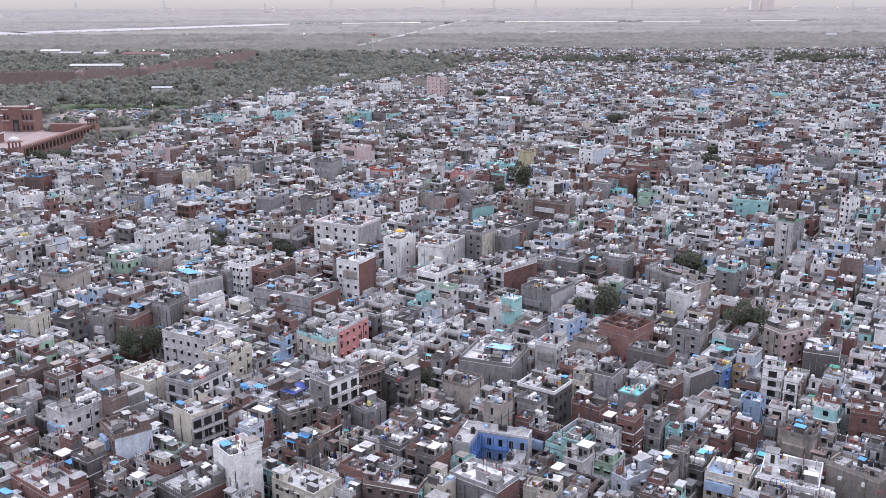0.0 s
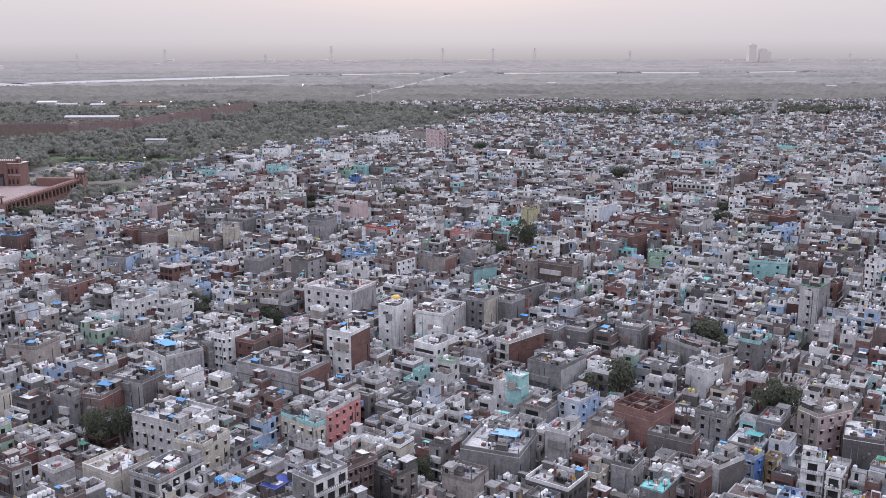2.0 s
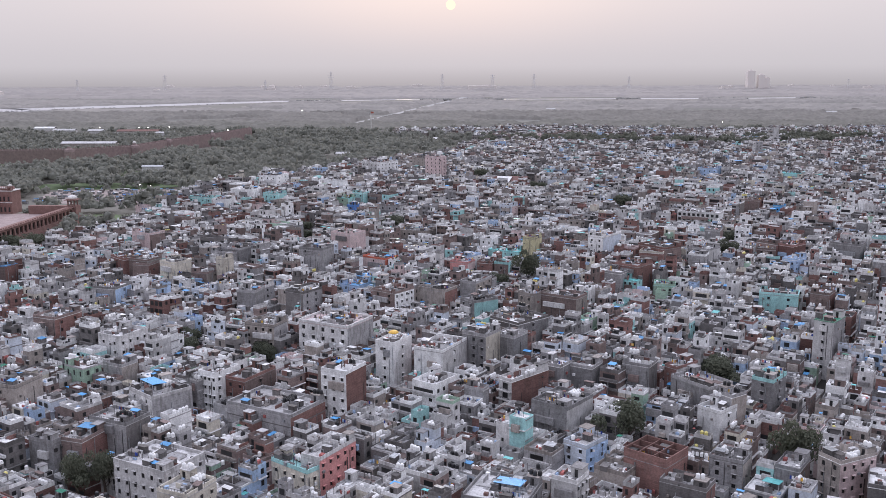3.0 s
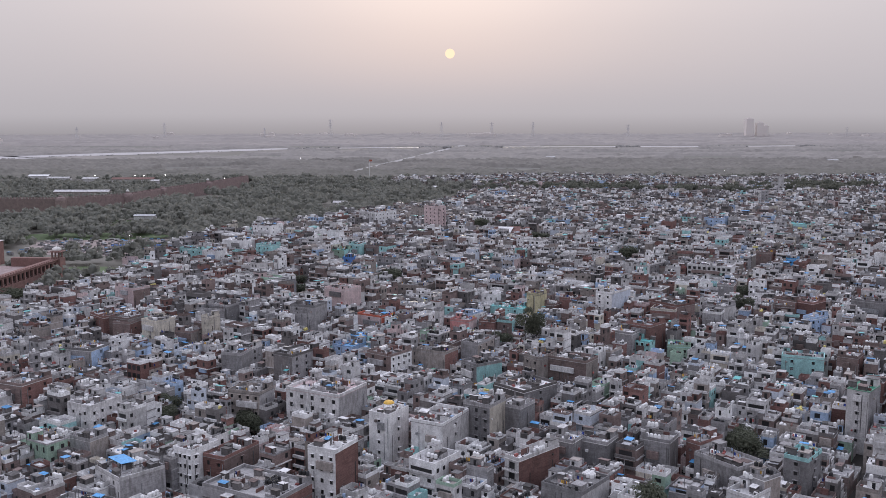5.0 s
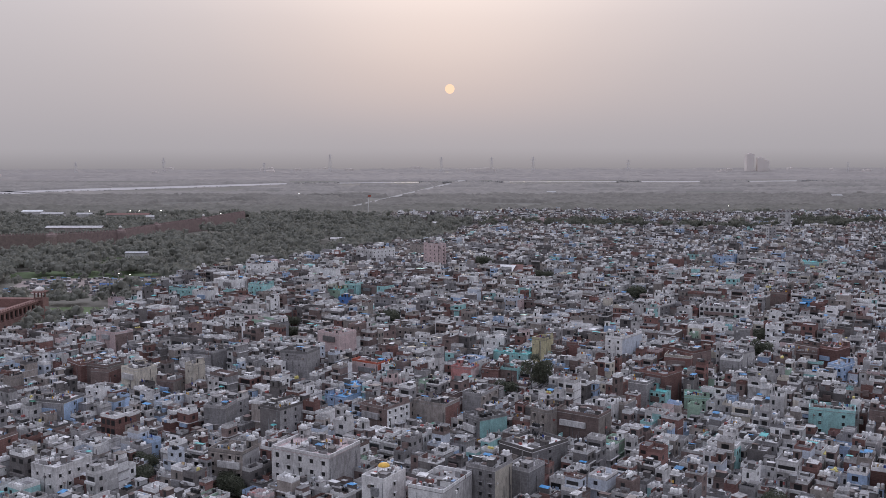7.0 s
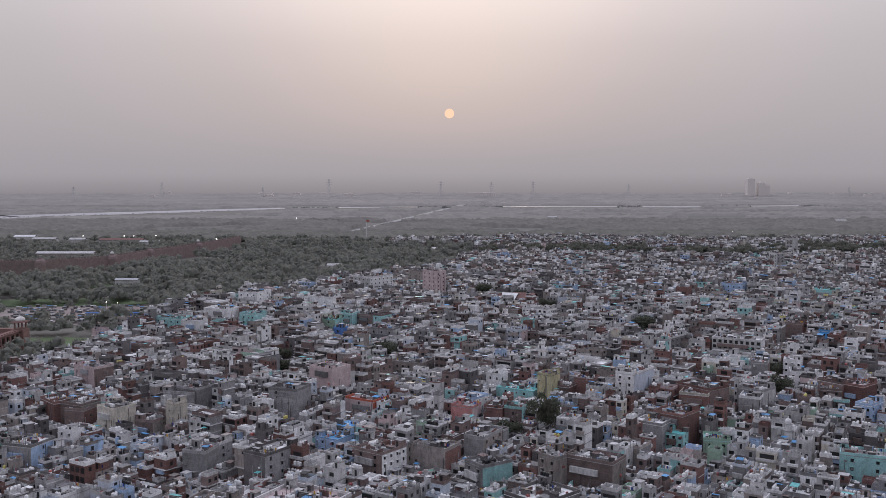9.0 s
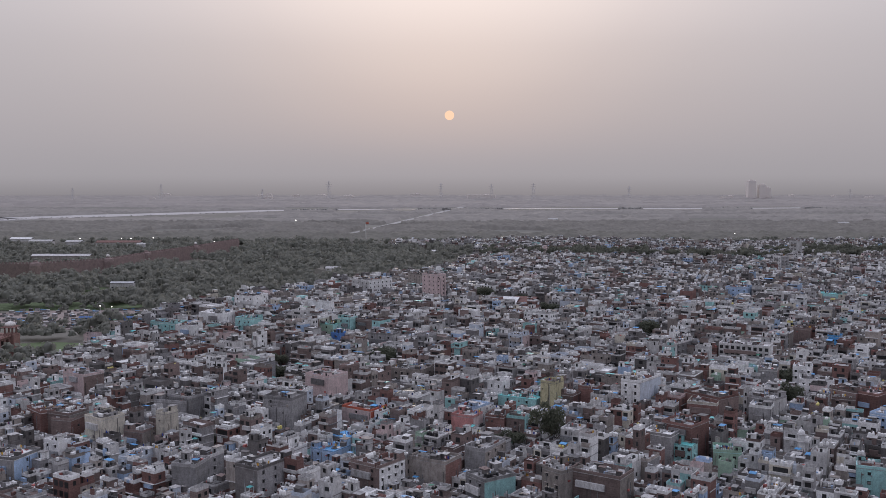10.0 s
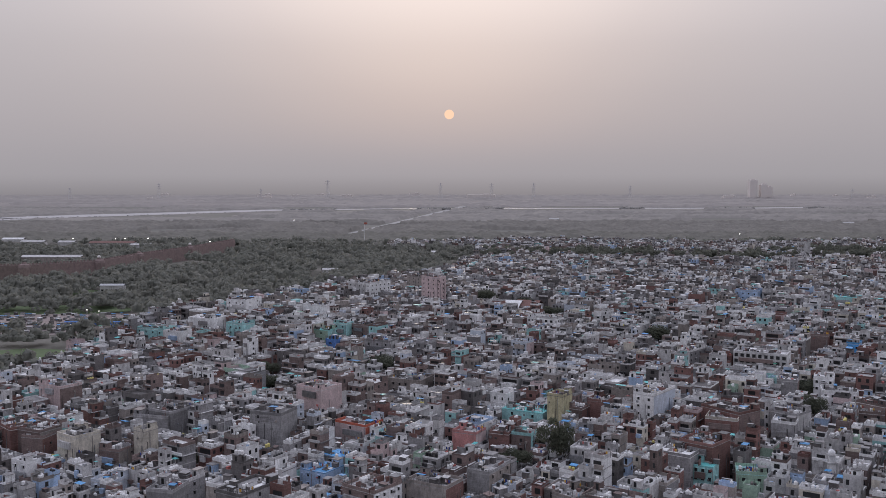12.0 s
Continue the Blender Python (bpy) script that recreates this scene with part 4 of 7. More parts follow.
        for s in range(max(0, level - 3), level):
            r = rng.random()
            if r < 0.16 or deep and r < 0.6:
                # an open gallery: a flat dark sheet paints the shade between slab and rail
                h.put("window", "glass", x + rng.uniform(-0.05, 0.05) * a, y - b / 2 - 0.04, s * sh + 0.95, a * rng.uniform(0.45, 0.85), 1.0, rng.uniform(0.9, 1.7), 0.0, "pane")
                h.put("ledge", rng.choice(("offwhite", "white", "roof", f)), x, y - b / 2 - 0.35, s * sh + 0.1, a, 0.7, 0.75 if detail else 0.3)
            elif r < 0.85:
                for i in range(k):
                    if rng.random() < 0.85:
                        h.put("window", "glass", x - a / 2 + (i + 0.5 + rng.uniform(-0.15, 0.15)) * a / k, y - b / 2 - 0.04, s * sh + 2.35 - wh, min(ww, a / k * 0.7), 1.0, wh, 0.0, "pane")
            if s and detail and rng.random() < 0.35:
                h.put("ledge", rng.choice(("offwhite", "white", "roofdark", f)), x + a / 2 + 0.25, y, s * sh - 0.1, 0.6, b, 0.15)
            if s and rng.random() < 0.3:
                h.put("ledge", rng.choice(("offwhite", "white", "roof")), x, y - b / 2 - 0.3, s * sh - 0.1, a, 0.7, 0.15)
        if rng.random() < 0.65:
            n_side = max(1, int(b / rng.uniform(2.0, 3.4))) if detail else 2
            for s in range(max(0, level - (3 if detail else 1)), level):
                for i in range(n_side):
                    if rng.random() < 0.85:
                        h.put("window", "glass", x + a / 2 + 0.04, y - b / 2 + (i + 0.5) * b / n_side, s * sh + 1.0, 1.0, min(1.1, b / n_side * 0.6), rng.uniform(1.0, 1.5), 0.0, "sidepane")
        elif detail:
            # bare wall: floor slabs show as lines, with a few struts
            for s in range(max(1, level - 2), level + 1):
                h.put("ledge", rng.choice(("grey", "offwhite", "roofdark", "roof")), x + a / 2 + 0.03, y, s * sh - 0.15, 0.1, b, 0.26)
        if detail:
            # patched screed on the roof and a sunken or raised corner
            for i in range(rng.randint(1, 2)):
                h.put("roof", rng.choice(ROOFS + ["roofdark", "tan", "junk", "white"]), x + rng.uniform(-0.28, 0.28) * a, y + rng.uniform(-0.28, 0.28) * b, total + 0.02, a * rng.uniform(0.2, 0.45), b * rng.uniform(0.2, 0.45), rng.uniform(0.04, 0.4))
        h.roof_things(x, y, a, b, total + 0.02, rng.choice((f, p, "white")), rng.choice((0, 0, 3, 4, 5) if detail else (0, 0, 2, 3)), rng.random() < (0.3 if detail else 0.4), int(a * b / 14) + 1 if detail else 2, rng.choice(TARPS) if rng.random() < 0.10 else None, 0.06, int(a * b / 14) if detail else -1)
        if detail and total > 5 and rng.random() < 0.4:
            h.put("bay", rng.choice(("offwhite", "tan", "oldbrick", "sheet", "grey", "roofdark", "blue", "white")), x + rng.uniform(-0.15, 0.15) * a, y - b / 2 - 0.4, total - rng.uniform(2.6, 5.2), a * rng.uniform(0.3, 0.8), 0.9, rng.uniform(0.9, 2.4))
    return h


def remote_house(rng, w, d, storeys):
    h = House(rng, w, d)
    front, party, total = rng.choice(FAR_WALLS), rng.choice(("grey", "tan", "offwhite", "oldbrick", "dark")), storeys * 3.0
    h.put("wall", front if rng.random() < 0.65 else party, 0, 0, 0, w, d, total, 0.0, "tube")
    # lighter roof choices put some of the distance haze into the colour
    h.put("roof", rng.choice(("roof", "roofdark", "roof", "white", "roof", "roofwhite", "offwhite", "roofwhite")), 0, 0, total - 0.7, w, d, 1.0, 0.0, "plate")
    n = int(max(1, w / rng.uniform(2.2, 4.0)))
    for s in range(max(0, storeys - 3), storeys):
        r = rng.random()
        # flat dark bands paint shaded openings, lighter than near ones for haze
        if r < 0.4:
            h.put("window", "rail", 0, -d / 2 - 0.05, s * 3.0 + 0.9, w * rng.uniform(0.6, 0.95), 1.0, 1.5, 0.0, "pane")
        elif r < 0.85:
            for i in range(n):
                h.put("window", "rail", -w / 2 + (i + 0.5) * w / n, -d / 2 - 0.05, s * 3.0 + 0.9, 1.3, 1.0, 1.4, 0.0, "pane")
    if rng.random() < 0.5:
        h.put("wall", rng.choice((front, "offwhite", "roofdark", "tan")), 0, -d / 2 - 0.4, total - 3.1, w, 0.8, 0.9)
    for i in range(rng.randint(2, 4)):
        a, b = rng.uniform(0.15, 0.5), rng.uniform(0.15, 0.5)
        h.put("wall", rng.choice((front, party, party, "offwhite", "dark", "roofdark", "white", "tan")), rng.uniform(-0.3, 0.3) * w, rng.uniform(-0.3, 0.3) * d, total - 0.7, w * a, d * b, rng.uniform(1.2, 3.2))
    if rng.random() < 0.12:
        h.put("awning", rng.choice(TARPS), 0, 0, total + 1.5, w * 0.5, d * 0.5, 0.1)
    for i in range(rng.choice((0, 1, 2, 3))):
        h.put("tank", "tank" if rng.random() < 0.75 else "tankblack", rng.uniform(-0.4, 0.4) * w, rng.uniform(-0.4, 0.4) * d, total - 0.7, 1.2, 1.2, 1.9)
    return h


WALL_WORDS = {"white": "white-painted", "offwhite": "weathered white", "cream": "cream-painted", "grey": "grey cement", "dark": "dark weathered cement", "tan": "dusty beige",
              "brick": "bare red-brick", "oldbrick": "dusty brown brick", "blue": "pale blue", "deepblue": "bright blue", "mint": "turquoise", "green": "pale green",
              "pink": "pink-painted", "rose": "pale rose", "lilac": "pale blue-grey", "ochre": "dull ochre", "straw": "dull yellow"}
COUNT_WORDS = {1: "one-storey", 2: "two-storey", 3: "three-storey", 4: "four-storey", 5: "five-storey", 6: "six-storey", 7: "seven-storey"}


def cap(x, y):
    """Low houses before the tall ones that are seen over them."""
    most = 9
    a0, b = to_uv(x, y)
    if a0 < -188 and 555 < b < 650:
        most = 2
    for u, v, half, top in TALL:
        gap = v - b
        if 0 < gap < 70 and abs(a0 * v / max(b, 60) - u) < half + 2.5:
            most = min(most, max(1, int((top * 0.5 + gap * (92 - top) / max(v, 150)) / 3)))
    return most


def build_town():
    rng = random.Random(11)
    lots = []
    split_lots(rng, -1000, -150, 640, 1700, lots)
    near, mid, far, remote = [], [], [], []
    while lots:
        x0, y0, x1, y1 = lots.pop()
        cx, cy = (x0 + x1) / 2, (y0 + y1) / 2
        bx, by, yaw = bend(cx, cy)
        u, v = to_uv(bx, by)
        if not in_town(u, v):
            continue
        w, d = x1 - x0, y1 - y0
        if taken(bx, by, min(w, d) * 0.42):
            if max(w, d) > 6.5:
                if w > d:
                    lots += [(x0, y0, cx, y1), (cx, y0, x1, y1)]
                else:
                    lots += [(x0, y0, x1, cy), (x0, cy, x1, y1)]
            continue
        if min(w, d) < 2.6:
            continue
        (near if 130 < v < 212 and abs(u) < 0.5 * v + 4 else mid if 95 < v < 510 else far if 95 < v < 800 else remote).append((bx, by, w, d, yaw))
    batch_mid, batch_far, batch_remote, counts = Batch(), Batch(), Batch(), [0, 0, 0, 0]
    for kind, rows in enumerate((near, mid, far, remote)):
        for x, y, w, d, yaw in rows:
            g = 2.5 + 1.4 * min(1, max(0, (to_uv(x, y)[1] - 300) / 200)) + 0.9 * noise.noise(Vector((x / 60, y / 60, 0))) + rng.gauss(0, 0.6)
            storeys = max(1 if min(w, d) < 5 else 2, min(5, round(g)))
            storeys = min(storeys, cap(x, y))
            yaw += rng.gauss(0, 0.025)
            counts[kind] += 1
            if kind == 0:
                h = common_house(rng, w, d, storeys, 2)
                house_to_thing(h, x, y, yaw, f"{COUNT_WORDS[storeys]} {WALL_WORDS[h.items[1][2]]} flat-roofed house beside narrow lanes", panes=False)
            elif kind == 1:
                house_to_batch(batch_mid, common_house(rng, w, d, storeys, 1), x, y, yaw)
            elif kind == 2:
                house_to_batch(batch_far, common_house(rng, w, d, storeys, 0), x, y, yaw)
            else:
                house_to_batch(batch_remote, remote_house(rng, w, d, storeys), x, y, yaw)
    tagged(batch_mid.object("dense_town_houses"), "dense flat-roofed brick and cement town houses with tanks", "houses", kind="stuff")
    tagged(batch_far.object("distant_town_houses"), "distant crowded flat-roofed town houses, grey and white", "houses", kind="stuff")
    tagged(batch_remote.object("remote_town_houses"), "far crowded flat-roofed houses at the town's edge", "houses", kind="stuff")
    if TANK_REST.rows:
        tagged(TANK_REST.object("rooftop_tanks"), "white and black plastic water tanks on rooftops", "water tanks", kind="stuff")
    print("HOUSES", counts)


# ---- trees ----
def build_woods():
    rng = random.Random(5)
    close, wide = Batch(), Batch()
    n = 0
    while n < 3000:
        v = 560 + 960 * rng.random()
        u = rng.uniform(-0.5 * v - 60, 0.5 * v + 40)
        if not grove(u, v) and (u > left_edge(v) - 5 or v > 1440) and v < 1500 and not (v > 1475):
            continue
        if not grove(u, v) and (lawn(u, v) or clearing(u, v)):
            continue
        p = uv(u, v)
        if taken(p.x, p.y, 3):
            continue
        s = rng.uniform(4.8, 9.6)
        lift = rng.uniform(0.6, 2.6)
        if grove(u, v):
            s, lift = rng.uniform(5.5, 8.5), rng.uniform(5.0, 9.0)
        elif open_ground(u, v):
            if rng.random() < 0.85:
                continue
            s, lift = rng.uniform(2.5, 4.5), 0.6
        close.add("clump%d" % rng.randint(0, 2), "grovewoods" if grove(u, v) else "woods", p.x, p.y, lift, s * 1.08, s * 1.08, s * rng.uniform(1.0, 1.4), rng.uniform(0, 6.28))
        n += 1
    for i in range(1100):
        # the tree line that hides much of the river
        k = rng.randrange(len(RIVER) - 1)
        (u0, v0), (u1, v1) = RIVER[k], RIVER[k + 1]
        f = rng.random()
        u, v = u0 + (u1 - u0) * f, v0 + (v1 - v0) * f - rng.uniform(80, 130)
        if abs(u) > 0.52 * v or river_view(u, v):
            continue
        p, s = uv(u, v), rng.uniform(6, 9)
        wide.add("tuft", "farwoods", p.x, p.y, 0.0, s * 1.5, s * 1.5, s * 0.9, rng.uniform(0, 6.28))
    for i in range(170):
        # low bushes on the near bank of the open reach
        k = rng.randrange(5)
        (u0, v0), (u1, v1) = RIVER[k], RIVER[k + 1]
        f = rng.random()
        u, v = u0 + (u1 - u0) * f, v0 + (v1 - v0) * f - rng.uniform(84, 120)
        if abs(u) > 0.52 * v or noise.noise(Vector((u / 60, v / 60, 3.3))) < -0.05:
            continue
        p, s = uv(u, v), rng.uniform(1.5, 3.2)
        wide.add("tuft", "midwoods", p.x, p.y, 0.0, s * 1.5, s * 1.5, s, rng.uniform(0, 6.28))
    tagged(close.object("park_woods", None, True), "dense dark green tree canopy beside the town", "trees", kind="stuff")
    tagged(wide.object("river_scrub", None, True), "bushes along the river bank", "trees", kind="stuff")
    # each farther strip takes a paler colour with more haze in it
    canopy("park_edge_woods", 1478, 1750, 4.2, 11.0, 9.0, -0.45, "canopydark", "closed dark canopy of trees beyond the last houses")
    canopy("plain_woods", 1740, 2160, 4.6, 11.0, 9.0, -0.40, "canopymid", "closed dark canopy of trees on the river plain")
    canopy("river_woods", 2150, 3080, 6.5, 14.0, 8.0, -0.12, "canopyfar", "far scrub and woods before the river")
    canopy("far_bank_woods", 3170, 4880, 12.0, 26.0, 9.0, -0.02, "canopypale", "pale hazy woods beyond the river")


def canopy(name, v0, v1, cell, size, tall, gap, mat, label, long=1.4):
    """A closed sheet of rounded crowns, open where the ground lies bare."""
    rows, cols = int((v1 - v0) / cell / long) + 1, int(1.06 * (v0 + v1) / 2 / cell)
    v = np.repeat(np.linspace(v0, v1, rows), cols).reshape(rows, cols)
    u = np.linspace(-1, 1, cols)[None] * (0.53 * v + 60)
    u, v = u + cell * 0.3 * np.sin(v * 3.7), v + cell * 0.3 * np.sin(u * 2.9)

    def scatter(i, j, k):
        x = np.sin(i * 127.1 + j * 311.7 + k * 74.7) * 43758.5453
        return x - np.floor(x)
    z = np.full(u.shape, 0.3)
    for a in (-1, 0, 1):
        for b in (-1, 0, 1):
            i, j = np.floor(u / size) + a, np.floor(v / size) + b
            du, dv = u - (i + 0.2 + 0.6 * scatter(i, j, 1)) * size, v - (j + 0.2 + 0.6 * scatter(i, j, 2)) * size
            r = size * (0.5 + 0.45 * scatter(i, j, 3))
            z = np.maximum(z, tall * (0.45 + 0.55 * scatter(i, j, 4)) * np.sqrt(np.maximum(0, 1 - (du * du + dv * dv) / r ** 2)))
    for i in range(rows):
        for j in range(cols):
            a, b = float(u[i, j]), float(v[i, j])
            if on_river(a, b) or by_road(a, b) or noise.noise(Vector((a / 300, b / 110, 2.2))) < gap:
                z[i, j] = -2.0
            elif river_view(a, b):
                z[i, j] *= 0.22
            else:
                z[i, j] += 0.6 * tall * max(0.0, noise.noise(Vector((a / 60, b / 40, 8.2))))
    z[0] = z[-1] = -2.0
    pts = [tuple(uv(a, b, c)) for a, b, c in zip(u.ravel().tolist(), v.ravel().tolist(), z.ravel().tolist())]
    faces = [(i * cols + j, i * cols + j + 1, (i + 1) * cols + j + 1, (i + 1) * cols + j) for i in range(rows - 1) for j in range(cols - 1)]
    me = bpy.data.meshes.new(name)
    me.from_pydata(pts, [], faces)
    me.materials.append(M[mat])
    me.polygons.foreach_set("use_smooth", np.full(len(faces), True))
    me.update()
    tagged(new(name, me), label, "trees", kind="stuff")


def by_road(u, v):
    return 1700 < v < 3200 and -22 < u - (-150 + 0.16 * (v - 1780)) < 16


FORT = [(-640, 1040), (-520, 1050), (-400, 1062), (-345, 1110), (-330, 1190), (-300, 1290), (-275, 1420)]


def before_fort(u, v):
    """The ditch and lawn under the fort's wall are free of trees."""
    for (u0, v0), (u1, v1) in zip(FORT, FORT[1:]):
        if u0 <= u <= u1:
            w = v0 + (v1 - v0) * (u - u0) / (u1 - u0)
            if -75 < v - w < 10:
                return True
        if v0 <= v <= v1 and -345 <= u0:
            w = u0 + (u1 - u0) * (v - v0) / (v1 - v0)
            if -8 < u - w < 26:
                return True
    return False


def lawn(u, v):
    return -266 < u < -208 and 640 < v < 702


def open_ground(u, v):
    return u > -320 + 20 * math.sin(v / 17) and u < -205 and 735 < v < 845


def clearing(u, v):
    if u < -190 and 590 < v < 735:
        return noise.noise(Vector((u / 30, v / 22, 4.4))) > 0.05
    return before_fort(u, v) or noise.noise(Vector((u / 80, v / 40, 4.4))) > 0.42 and v < 1350


def on_river(u, v):
    for (u0, v0), (u1, v1) in zip(RIVER, RIVER[1:]):
        if u0 <= u <= u1:
            return abs(v - (v0 + (v1 - v0) * (u - u0) / (u1 - u0))) < (95 if u < -480 else 45)
    return False


def river_view(u, v):
    """The open flats before the river, with low scrub."""
    k = u / v
    if not (k < -0.155 or -0.105 < k < -0.02 or 0.062 < k < 0.182 or 0.204 < k < 0.266 or 0.314 < k < 0.365):
        return False
    return on_river(u, v + 60) or on_river(u, v + 140) or on_river(u, v + 220) or (on_river(u, v + 300) and k < -0.165)


CLAIMED, TALL = [], []

# ---- houses that stand out, one by one ----
LM = random.Random(3)


def landmark(x, y, w, d, turn, storeys, top, walls, wins, roof, label, tanks=3, stair=1, junk=6, tarp=None, band=None, pmat=None, win=(1.0, 1.25), balcony=0, ledge=1, grid=None, canopy=None):
    """A house at its place: front and right walls as named, top: its parapet's height."""
    h = House(LM, w, d)
    front, side = walls.split()
    parapet = 0.15 if roof.startswith("tarp") else 0.9
    height = (top - parapet - 0.16) / storeys
    z = h.mass(0, 0, w, d, 0, storeys, [front, side, LM.choice(PARTY), LM.choice(PARTY)], [wins[0], wins[1], 0, 0], roof, height, parapet, band,
               (win[0], min(win[1], height - 1.1)), {0: (), 1: (0,), 2: (1,)}[balcony], bool(ledge), pmat)
    if grid:
        for k in (-0.17, 0.17):
            h.put("cell_wall%d" % (500 + 100 * k), grid, 0, k * d, z, w - 0.4, 0.24, 2.0)
            h.put("cell_wall%d" % (900 + 100 * k), grid, k * w, 0, z, 0.24, d - 0.4, 2.04)
        for k in (-0.49, 0.49):
            h.put("cell_wall%d" % (500 + 100 * k), grid, 0, k * d, z, w, 0.24, 2.2)
            h.put("cell_wall%d" % (900 + 100 * k), grid, k * w, 0, z, 0.24, d, 2.24)
    if canopy:
        for ax in (-1.2, 1.2):
            for ay in (-1.2, 1.2):
                h.put("canopy", "steel", ax, ay, z, 0.12, 0.12, 2.4)
        h.put("canopy", canopy, 0, 0, z + 2.4, 3.4, 3.4, 0.9, 0.0, "dome")
    h.roof_things(0, 0, w, d, z, front if front not in ("tarp", "tarporange") else "offwhite", tanks, bool(stair), junk, tarp, 0.1, int(w * d / 11))
    wall_clutter(h, LM, 0, 0, w, d, storeys * height)
    for i in range(2 + int(w * d / 40)):
        h.put("rooftop_clutter", LM.choice(NEAR_ROOFS + ["junk", "tan", "white"]), LM.uniform(-0.33, 0.33) * w, LM.uniform(-0.33, 0.33) * d, z, w * LM.uniform(0.12, 0.3), d * LM.uniform(0.12, 0.3), LM.uniform(0.04, 0.3))
    CLAIMED.append((x, y, w, d, radians(turn)))
    u, v = to_uv(x, y)
    TALL.append((u, v, w / 2, top + terrain(x, y)))
    return house_to_thing(h, x, y, radians(turn), label, "town_house", v < 295)



def courtyard_house(x, y, w, d, turn):
    """A low house round an open court with blue galleries."""
    h = House(LM, w + 8, d + 8)
    blue, wide = "deepblue", 4.0
    h.put("court_floor", "roofdark", 0, 0, 0, w, d, 1.0)
    for cx, cy, a, b, n, win in ((0, d / 2 + wide / 2, w + 2 * wide, wide, 2, (6, 0, 0, 0)), (-w / 2 - wide / 2, 0, wide, d, 2, (0, 5, 0, 0)),
                                 (0, -d / 2 - wide / 2, w + 2 * wide, wide, 1, (3, 0, 4, 0)), (w / 2 + wide / 2, 0, wide, d, 1, (0, 2, 0, 3))):
        mats = ["courtblue" if cy > 0 else "offwhite", "courtblue" if cx < 0 else "offwhite", "lilac", "lilac"]
        z = h.mass(cx, cy, a, b, 0, n, mats, list(win), "roof", 3.6 if cy >= 0 else 3.0, 0.5, None, (1.0, 2.0), (), False, "offwhite", "wing_wall%d" % len(h.items))
        h.roof_things(cx, cy, a, b, z, "offwhite", 2, False, 3)
    for cy, cx, a, b in ((d / 2 - 0.5, 0, w, 1.0), (0, -w / 2 + 0.5, 1.0, d)):
        h.put("gallery%d" % len(h.items), blue, cx, cy, 3.8, a, b, 0.16)
        for k in range(7):
            f = (k + 0.5) / 7 - 0.5
            h.put("gallery_post%d" % len(h.items), blue, cx + (f * a if a > b else 0.42), cy + (f * b if b > a else -0.42), 1.0, 0.16, 0.16, 6.0)
        h.put("gallery_rail%d" % len(h.items), blue, cx + (0 if a > b else 0.45), cy - (0.45 if a > b else 0), 4.7, a if a > b else 0.08, b if b > a else 0.08, 0.14)
    CLAIMED.append((x, y, w + 8, d + 8, radians(turn)))
    u, v = to_uv(x, y)
    TALL.append((u, v, w / 2 + 2, 8 + terrain(x, y)))
    house_to_thing(h, x, y, radians(turn), "low house round an open court with bright blue galleries", "courtyard_house", False)


landmark(-117.0, 145.3, 8.1, 7.2, -26, 5, 15.0, "white white", (0, 0), "roofwhite", "tall blank white-painted tower house with stained walls", tanks=0)
landmark(-148.9, 146.5, 10.1, 8.4, -28, 4, 13.0, "oldbrick lilac", (3, 0), "tan", "house with blank pale blue side wall and rooftop rubble", tanks=0, junk=16)
landmark(-171.0, 153.5, 7.9, 11.9, -10, 3, 11.0, "offwhite offwhite", (1, 5), "roof", "weathered white three-storey house with small square windows", tanks=4)
landmark(-173.8, 203.3, 17.0, 13.7, -4, 4, 13.0, "offwhite offwhite", (6, 4), "roof", "pale grey-white apartment block with a pale roof", tanks=8)
landmark(-155.7, 192.0, 8.5, 10.3, -1, 4, 14.0, "cream cream", (0, 3), "roof", "cream-white apartment block with small shaded windows", tanks=7)
landmark(-171.2, 248.9, 23.4, 15.7, -5, 4, 12.0, "grey brick", (0, 0), "roof", "large blank grey cement block with brick infill", tanks=10, band="dark")
landmark(-157.1, 263.4, 8.7, 10.9, -2, 6, 20.0, "white brick", (3, 0), "roofwhite", "tall narrow white tower with a brick side", tanks=2)
landmark(-190.6, 313.6, 20.7, 16.4, -3, 5, 17.0, "offwhite grey", (5, 0), "rose", "white five-storey apartment block with arched windows", tanks=6, win=(1.3, 1.5))
landmark(-139.1, 226.1, 5.7, 15.2, -5, 4, 13.0, "offwhite pink", (1, 5), "roof", "pink-painted apartment block with window shades", tanks=4)
landmark(-143.9, 218.6, 13.1, 5.0, -14, 3, 11.0, "cream cream", (4, 1), "mint", "cream house with a turquoise roof terrace", tanks=3, pmat="mint")
landmark(-91.2, 224.1, 14.8, 14.4, 3, 4, 12.0, "grey grey", (0, 0), "roof", "big blank grey cement house with a blue tarpaulin on its roof", tanks=4, tarp="tarp")
landmark(-77.5, 231.9, 6.3, 6.9, -7, 5, 15.0, "offwhite offwhite", (0, 3), "roofwhite", "weathered white tower house with tanks along its roof edge", tanks=8)
landmark(-92.4, 206.6, 7.8, 7.8, -6, 3, 11.0, "tan tan", (0, 0), "roofdark", "blank beige plastered house with a broken parapet", tanks=0)
landmark(-63.8, 258.9, 11.8, 11.1, -17, 4, 12.0, "brick brick", (0, 0), "roofdark", "unfinished red-brick building with open brick cells on top", tanks=0, stair=0, grid="brick")
landmark(-54.4, 251.3, 11.4, 7.0, -8, 3, 10.0, "dark brick", (0, 0), "roof", "dark cement house below the unfinished brick building", tanks=4)
